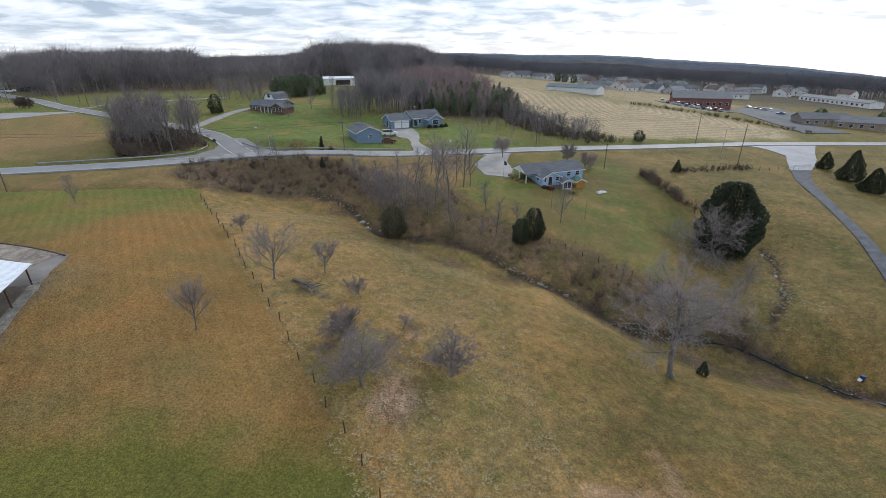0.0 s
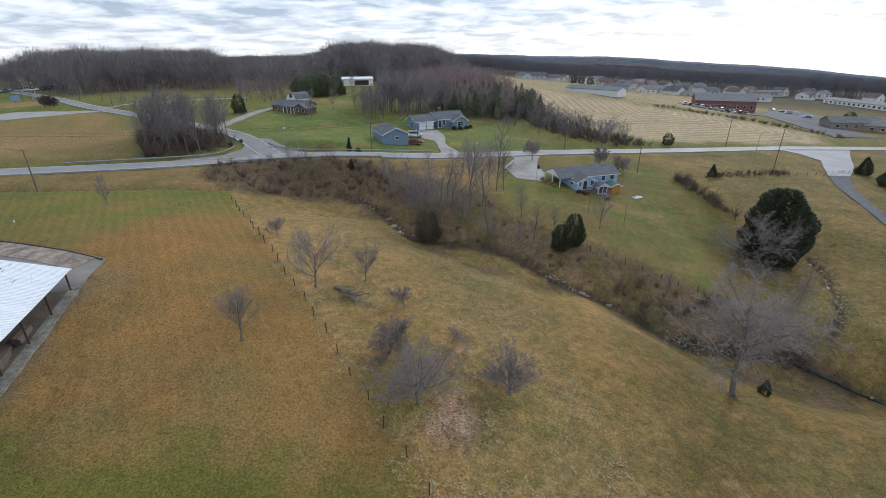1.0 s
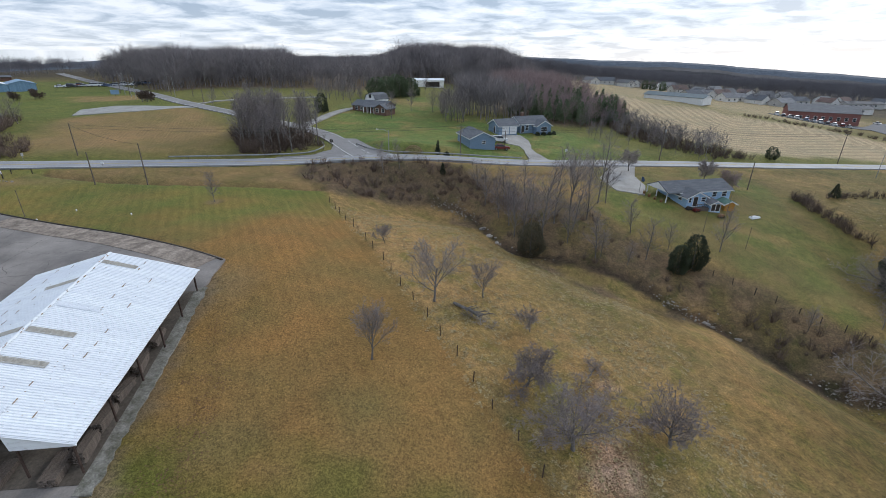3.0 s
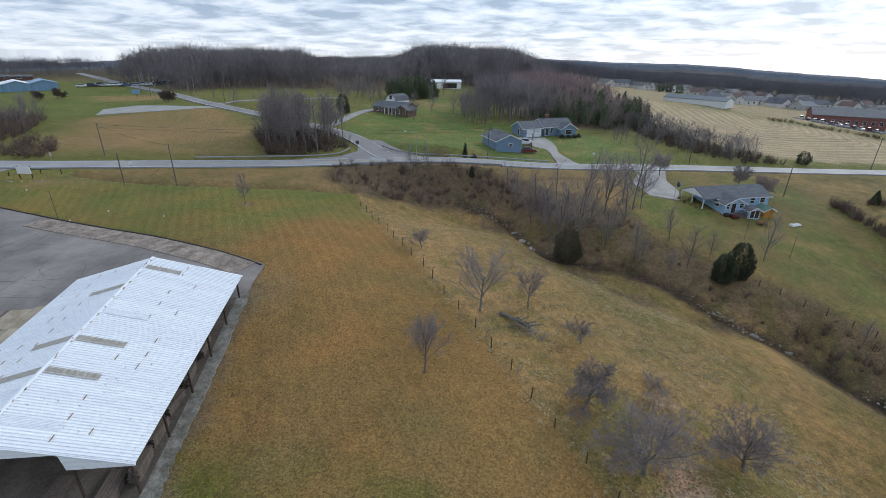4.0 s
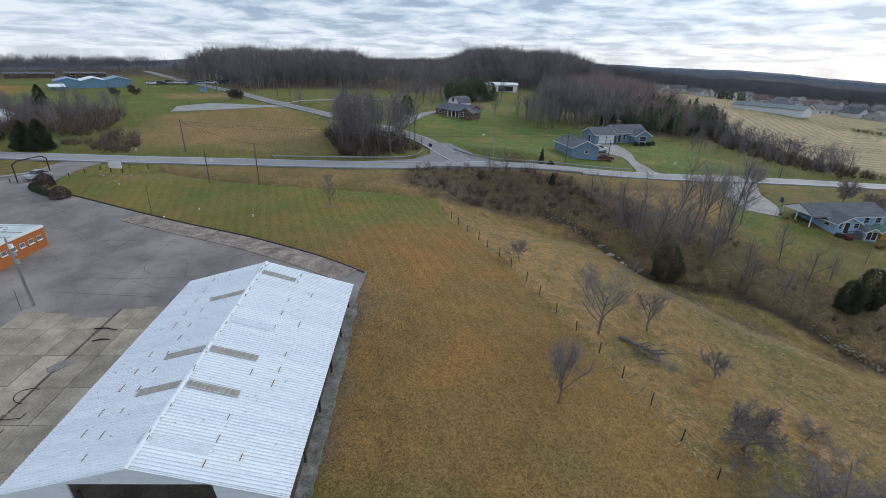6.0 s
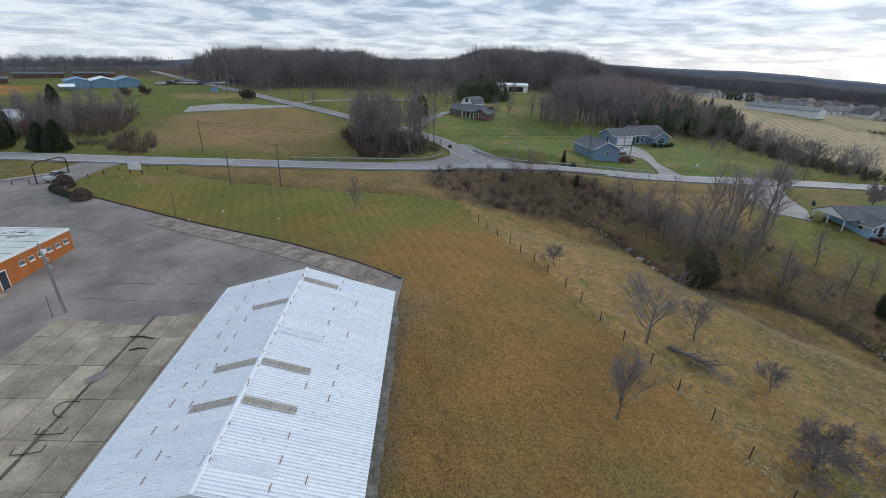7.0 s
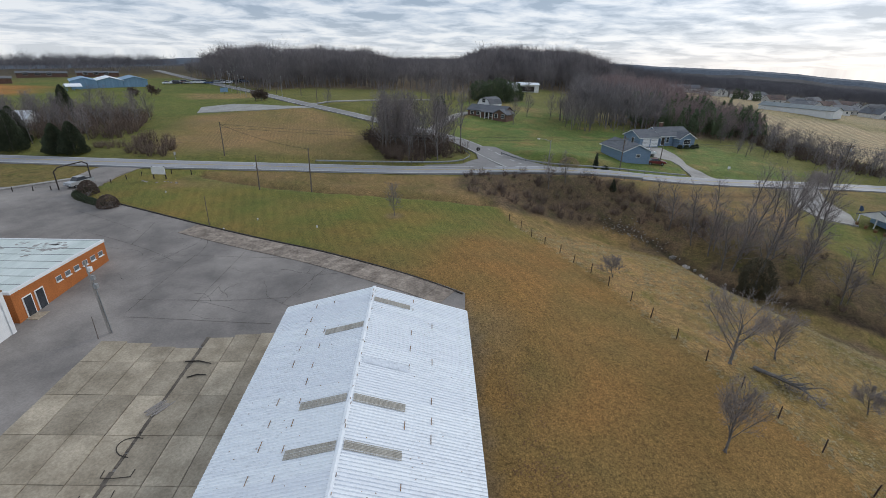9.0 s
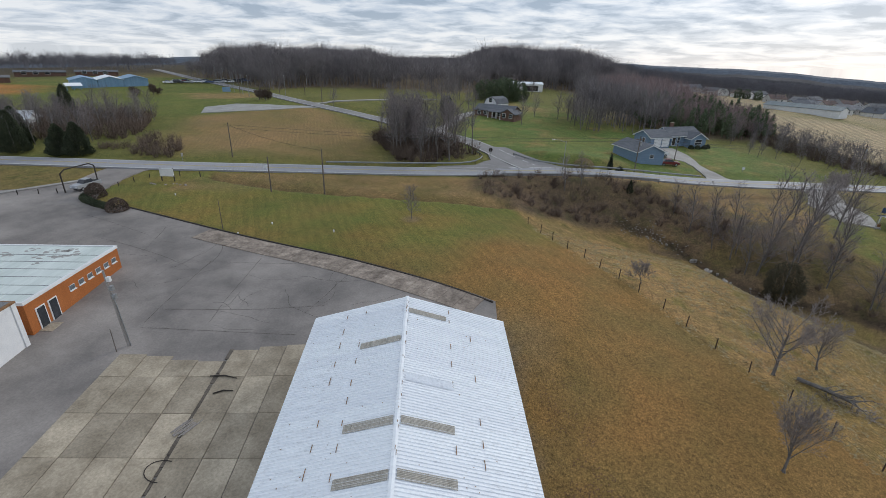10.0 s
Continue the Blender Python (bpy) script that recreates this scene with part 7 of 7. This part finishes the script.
part("coil", hs, M_DARK, hose)
sx, sy = -65.9, 31.6
sticks = thing("sticks", "loose bundle of pale sticks on the slabs", "sticks", frame_at(sx, sy, 0, at(sx, sy) + 0.14))
for i in range(7):
    part("stick", Build().tube((-0.5 + 0.15 * i, -0.6 + rng.uniform(-0.2, 0.2), 0.04), (-0.2 + 0.16 * i, 0.8 + rng.uniform(-0.2, 0.3), 0.06), 0.05, 0.04, 5), M_SILVER_WOOD, sticks)
for k, (u, w, ln) in enumerate(((3.0, -14.2, 2.2), (4.6, -13.6, 1.4), (19.5, -15.0, 1.5), (22.2, -14.6, 1.8))):
    x, y = barn_place(u, w)
    b = tagged(part("debris", Build().tube((-ln / 2, 0, 0.05), (0, 0.15, 0.07), 0.05, 0.06, 5).tube((0, 0.15, 0.07), (ln / 2, -0.05, 0.05), 0.06, 0.04, 5), M_DARK), "dark strip of debris in a slab joint", "debris", "yard debris")
    b.matrix_basis = frame_at(x, y, 10 + 20 * k, at(x, y) + 0.13)

for x, y, turn in ((-64.1, 26.6, 20), (-64.0, 25.0, 28)):
    strip_ = tagged(part("debris", Build().path([(-0.9, 0.35, 0.05), (-0.85, -0.2, 0.05), (0, -0.3, 0.06), (0.9, -0.25, 0.05), (0.92, 0.3, 0.05)], 0.03, 5), M_DARK), "bent dark strip of debris on the slabs", "debris", "yard debris")
    strip_.matrix_basis = frame_at(x, y, turn, at(x, y) + 0.13)

# ---- far things ----
house("house", "small white house among the roadside trees", -174.5, 101.5, 30, 8, 6, 2.8, 1.6, M_WHITE, M_ROOF_WHITE, [("front", -1.5, 0.9, 1.2, 1.2), ("front", 1.8, 0.9, 1.2, 1.2)])
pav = thing("pavilion", "open picnic pavilion with pale blue roof", "pavilion", frame_at(-243.0, 174.0, 62))
for s in (1, -1):
    part("roof_slope", roof_slope(5.2, 4.4, 1.7, 0.9, s), M_ROOF_WHITE, pav)
for x in (-2.5, 0, 2.5):
    for y in (-2.0, 2.0):
        part("post", Build().box(x - 0.12, y - 0.12, -0.5, x + 0.12, y + 0.12, 1.7), M_BLUEMETAL, pav)
for i in range(3):
    house("warehouse_bay", "blue metal warehouse bay with pale gable roof", -252 + 6.0 * i, 186.5 + 7.6 * i, 143, 18, 9.6, 3.0, 1.3, M_BLUEMETAL, M_BLUEMETAL if i != 1 else M_ROOF_WHITE, [("right", 0, 0.1, 1.4, 2.4, "door")], category="warehouse", group="warehouse bays")
for x, y, L, D, e, turn, wl_, rf in ((-305, 178, 26, 7, 2.6, 55, M_BRICK, M_SHINGLE_PALE), (-322, 222, 22, 6, 2.2, 52, M_BRICK, M_SHINGLE), (-304, 240, 20, 6, 2.2, 52, M_BRICK, M_SHINGLE), (-345, 200, 22, 7, 3, 55, M_BRICK, M_SHINGLE_PALE)):
    house("school_building", "long low distant building with pale roof", x, y, turn, L, D, e, 0.8, wl_, rf, [("front", -L / 2 + 4 + 5 * i, 1.2, 2.2, 1.4) for i in range(int(L / 5) - 1)], category="building", group="far buildings")
BALL_TREE = bare_tree("dense", 140, 4.4, "dense rounded bare tree beside the ball field", -199.5, 170.6, 10, group="field trees", crown_mat=M_BROWN_TWIG)
for x, y, s in ((-203, 165, 3.8), (-143.8, 162.1, 4.4), (-147.5, 164, 3.8)):
    t = copy_thing(BALL_TREE, frame_at(x, y, 40))
    t.scale = (s / 4.4,) * 3
    tagged(t, "dense rounded bare tree beside the ball field", group="field trees")
t = copy_thing(MODELS[1], frame_at(-115.2, 157.1, 40))
t.scale = (0.85, 0.85, 0.64)
tagged(t, "lone bare tree beside the side road", group="field trees")
for x, y, h in ((-53.1, 160.5, 9.5), (-50.1, 179, 9), (-42.1, 180, 9.5), (14, 179, 9), (11, 172, 6)):
    t = copy_thing(MODELS[2], frame_at(x, y, x * 9))
    t.scale = (h / 9, h / 9, h / 10)
    tagged(t, "bare tree on the hill lawn", group="lawn trees")
board = thing("score_board", "blue board on posts in the ball field", "sign", frame_at(-176, 184, 45))
part("panel", Build().box(-1.5, -0.1, 0.8, 1.5, 0.1, 2.6), M_BLUEMETAL, board)
part("post", Build().box(-0.1, 0.1, -0.3, 0.1, 0.25, 0.8), M_WOOD, board)
rng = random.Random(31)
roofs = [M_SHINGLE_PALE, M_SHINGLE, M_SHINGLE_PALE, surface("brown_shingles", (0.12, 0.08, 0.07), (0.2, 0.14, 0.12), 0.4, 5)]
TOWN = [(68, 510, 34), (89, 547, 28), (108, 538, 30), (139, 549, 30), (169, 595, 30), (135, 421, 23), (153, 437, 20), (182, 482, 22), (176, 432, 20), (183, 414, 24), (196, 404, 20), (225, 530, 30), (234, 509, 22), (228, 441, 19), (263, 469, 17), (296, 416, 16), (319, 428, 14),
        (158, 462, 20), (170, 500, 22), (150, 500, 22), (208, 458, 20), (212, 430, 18), (200, 510, 24), (250, 440, 17), (246, 500, 20), (120, 560, 28), (205, 556, 26), (280, 470, 16), (160, 415, 20), (300, 455, 16), (330, 460, 16), (340, 400, 15)]
for i, (x, y, L) in enumerate(TOWN):
    L, D = L * rng.uniform(0.55, 0.75), rng.uniform(9, 11)
    house("house", "small distant suburban house with shingle roof", x, y, rng.choice((20, 25, 110, 115)) + rng.uniform(-8, 8), L, D, 3.2, rng.uniform(2.6, 3.6), M_PALESIDE, roofs[i % 4],
          [("front", -3, 0.9, 1.5, 1.3), ("front", 2.5, 0.9, 1.5, 1.3), ("left", 0, 0.9, 1.3, 1.2)], group="suburban houses")
for x, y, L, turn in ((194, 240, 22, -12), (207, 232, 20, -35), (216, 376, 46, 2), (276, 441, 30, 6), (292, 350, 60, -86)):
    house("low_building", "long low building with grey hipped shingle roof", x, y, turn, L, 11, 3.2, 2.4 if L < 25 else 1.4, M_TAN_BRICK if L < 25 else M_PALESIDE, M_SHINGLE_PALE, [("front", -L / 2 + 3 + 4 * i, 0.9, 1.5, 1.3) for i in range(int(L / 4) - 1)], category="building", group="low buildings")
for x, y in ((118, 497), (126, 500), (134, 495), (208, 258), (236, 250), (243, 246)):
    cedar(int(x), 9 if y > 400 else 6, 6, "dark pine among the suburban houses", x, y, 900, M_PINE, 0.5, 0.5)

# ---- creek bed ----
rng = random.Random(41)
stones = Build()
for line, dens, spread in ((STREAM, 9, 0.85), (STREAM_2, 8, 1.1)):
    cl = smoothed(line, 0.8)
    for i, p in enumerate(cl):
        rich = max(0.0, math.sin(i * 0.21) + 0.6 * math.sin(i * 0.083 + 1)) if line is STREAM else max(0.2, math.sin(i * 0.3) + 0.4)
        for k in range(int(dens * rich + rng.random())):
            x, y = p[0] + rng.gauss(0, spread), p[1] + rng.gauss(0, spread)
            rock(stones, rng, x, y, at(x, y) + 0.03, rng.choice((0.06, 0.08, 0.11, 0.15, 0.22)))
tagged(part("creek_stones", stones, M_ROCK), "pale limestone rubble along the creek bed", "stones", kind="stuff")
LEDGES = [(-18.4 + 0.5 * k + rng.gauss(0, 0.3), 90.6 - 0.95 * k + rng.gauss(0, 0.5), rng.uniform(0.3, 1.0), 60 + rng.gauss(0, 22)) for k in range(9)]
LEDGES += [(16.4, 68.3, 0.7, -25), (17.2, 67.9, 0.45, 10), (20.5, 66.7, 0.5, -20), (63.2, 82.0, 0.8, 70), (62.0, 78.6, 0.6, 60), (60.2, 73.4, 0.8, 65), (57.8, 68.4, 0.5, 55)]
for x, y, w, turn in LEDGES:
    b = Build()
    pts = [(math.cos(a) * w * rng.uniform(0.75, 1.05), math.sin(a) * w * 0.42 * rng.uniform(0.7, 1.1)) for a in (0, 0.8, 1.6, 2.4, 3.2, 4.0, 4.8, 5.5)]
    tip_ = rng.uniform(-0.12, 0.12)
    b.slab([(px, py, 0.12 + tip_ * px / w) for px, py in pts], 0.4)
    o = tagged(part("boulder", b, M_LEDGE), "flat pale limestone ledge in the creek bed", "boulder", "creek ledges")
    o.matrix_basis = frame_at(x, y, turn, at(x, y) - 0.38)
q = np.array([p for p in smoothed(STREAM, 1.5) if p[0] > 36])
tagged(part("water", ribbon(q, land(q[:, 0], q[:, 1]), 0.3, -0.3, -0.36), M_WATER), "thin trickle of creek water", "water", kind="structure")

# ---- grass tufts and leaf litter ----
TUFTS = []
for i in range(5):
    r = np.random.RandomState(60 + i)
    tri = []
    for k in range(7):
        a = r.rand() * 6.28
        c = np.array([r.normal() * 0.3, r.normal() * 0.3, 0])
        s = np.array([-math.sin(a), math.cos(a), 0]) * 0.16
        tri.append((c - s, c + s, c + (math.cos(a) * 0.5, math.sin(a) * 0.5, 0.5 + 0.5 * r.rand())))
    TUFTS.append(np.array(tri))
PASTURE = [(-6, 22), (-45, 80), (-28, 88), (-14, 79), (6, 69), (9, 40), (12, 16)]
scatter("pasture_tufts", TUFTS, fill(PASTURE, 6500, 0.08, 71, 0.7, 0.3), M_STRAW, "dry straw-coloured grass tufts", "grass")
scatter("field_tufts", TUFTS, fill([(57, 50), (100, 118), (62, 120), (57, 98), (52, 88), (50, 60)], 1500, 0.08, 73, 0.6, 0.35), M_STRAW, "dry grass tufts beyond the creek", "grass")
LEAVES = []
for i in range(3):
    r = np.random.RandomState(80 + i)
    LEAVES.append(np.array([(c, c + (0.5, 0.1, 0.1), c + (0.15, 0.5, 0.25)) for c in [np.array([r.normal(), r.normal(), 0.1]) for _ in range(5)]]))
scatter("leaf_litter", LEAVES, fill([(-9, 30), (-4, 29), (-1, 36), (-3, 47), (-8, 46), (-7, 36)], 500, 0.1, 74, 0.5, 0.25) + fill(PASTURE, 700, 0.1, 75, 0.5, 0.22) + fill([(-36, 18), (-43, 44), (-40, 44), (-32, 20)], 300, 0.1, 76, 0.5, 0.22), M_LEAF, "scattered dead leaves", "leaves")

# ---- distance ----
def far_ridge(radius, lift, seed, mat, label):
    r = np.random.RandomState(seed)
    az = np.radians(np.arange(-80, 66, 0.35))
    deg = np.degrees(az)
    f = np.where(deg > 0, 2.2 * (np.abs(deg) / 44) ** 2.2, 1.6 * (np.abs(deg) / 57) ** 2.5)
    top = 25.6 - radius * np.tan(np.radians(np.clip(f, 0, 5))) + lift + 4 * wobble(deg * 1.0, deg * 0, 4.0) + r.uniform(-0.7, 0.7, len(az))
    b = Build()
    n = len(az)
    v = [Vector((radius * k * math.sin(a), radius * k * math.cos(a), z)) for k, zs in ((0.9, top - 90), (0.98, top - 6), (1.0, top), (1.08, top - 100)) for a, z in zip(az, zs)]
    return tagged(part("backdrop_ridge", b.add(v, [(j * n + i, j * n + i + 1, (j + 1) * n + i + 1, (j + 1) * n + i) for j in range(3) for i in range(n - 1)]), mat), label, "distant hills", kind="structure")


far_ridge(1300, -14, 1, surface("wooded_ridge", (0.062, 0.060, 0.064), (0.115, 0.108, 0.110), 0.03, 0.3, 1.0, bump=0), "long low wooded ridge in the distance")
# the haze over this ridge is painted as its blue base colour
far_ridge(2300, -2, 2, surface("haze_tinted_far_wood", (0.10, 0.12, 0.15), (0.14, 0.16, 0.19), 0.01, 0.1, 1.0, bump=0), "far wooded ridge tinted blue for haze")
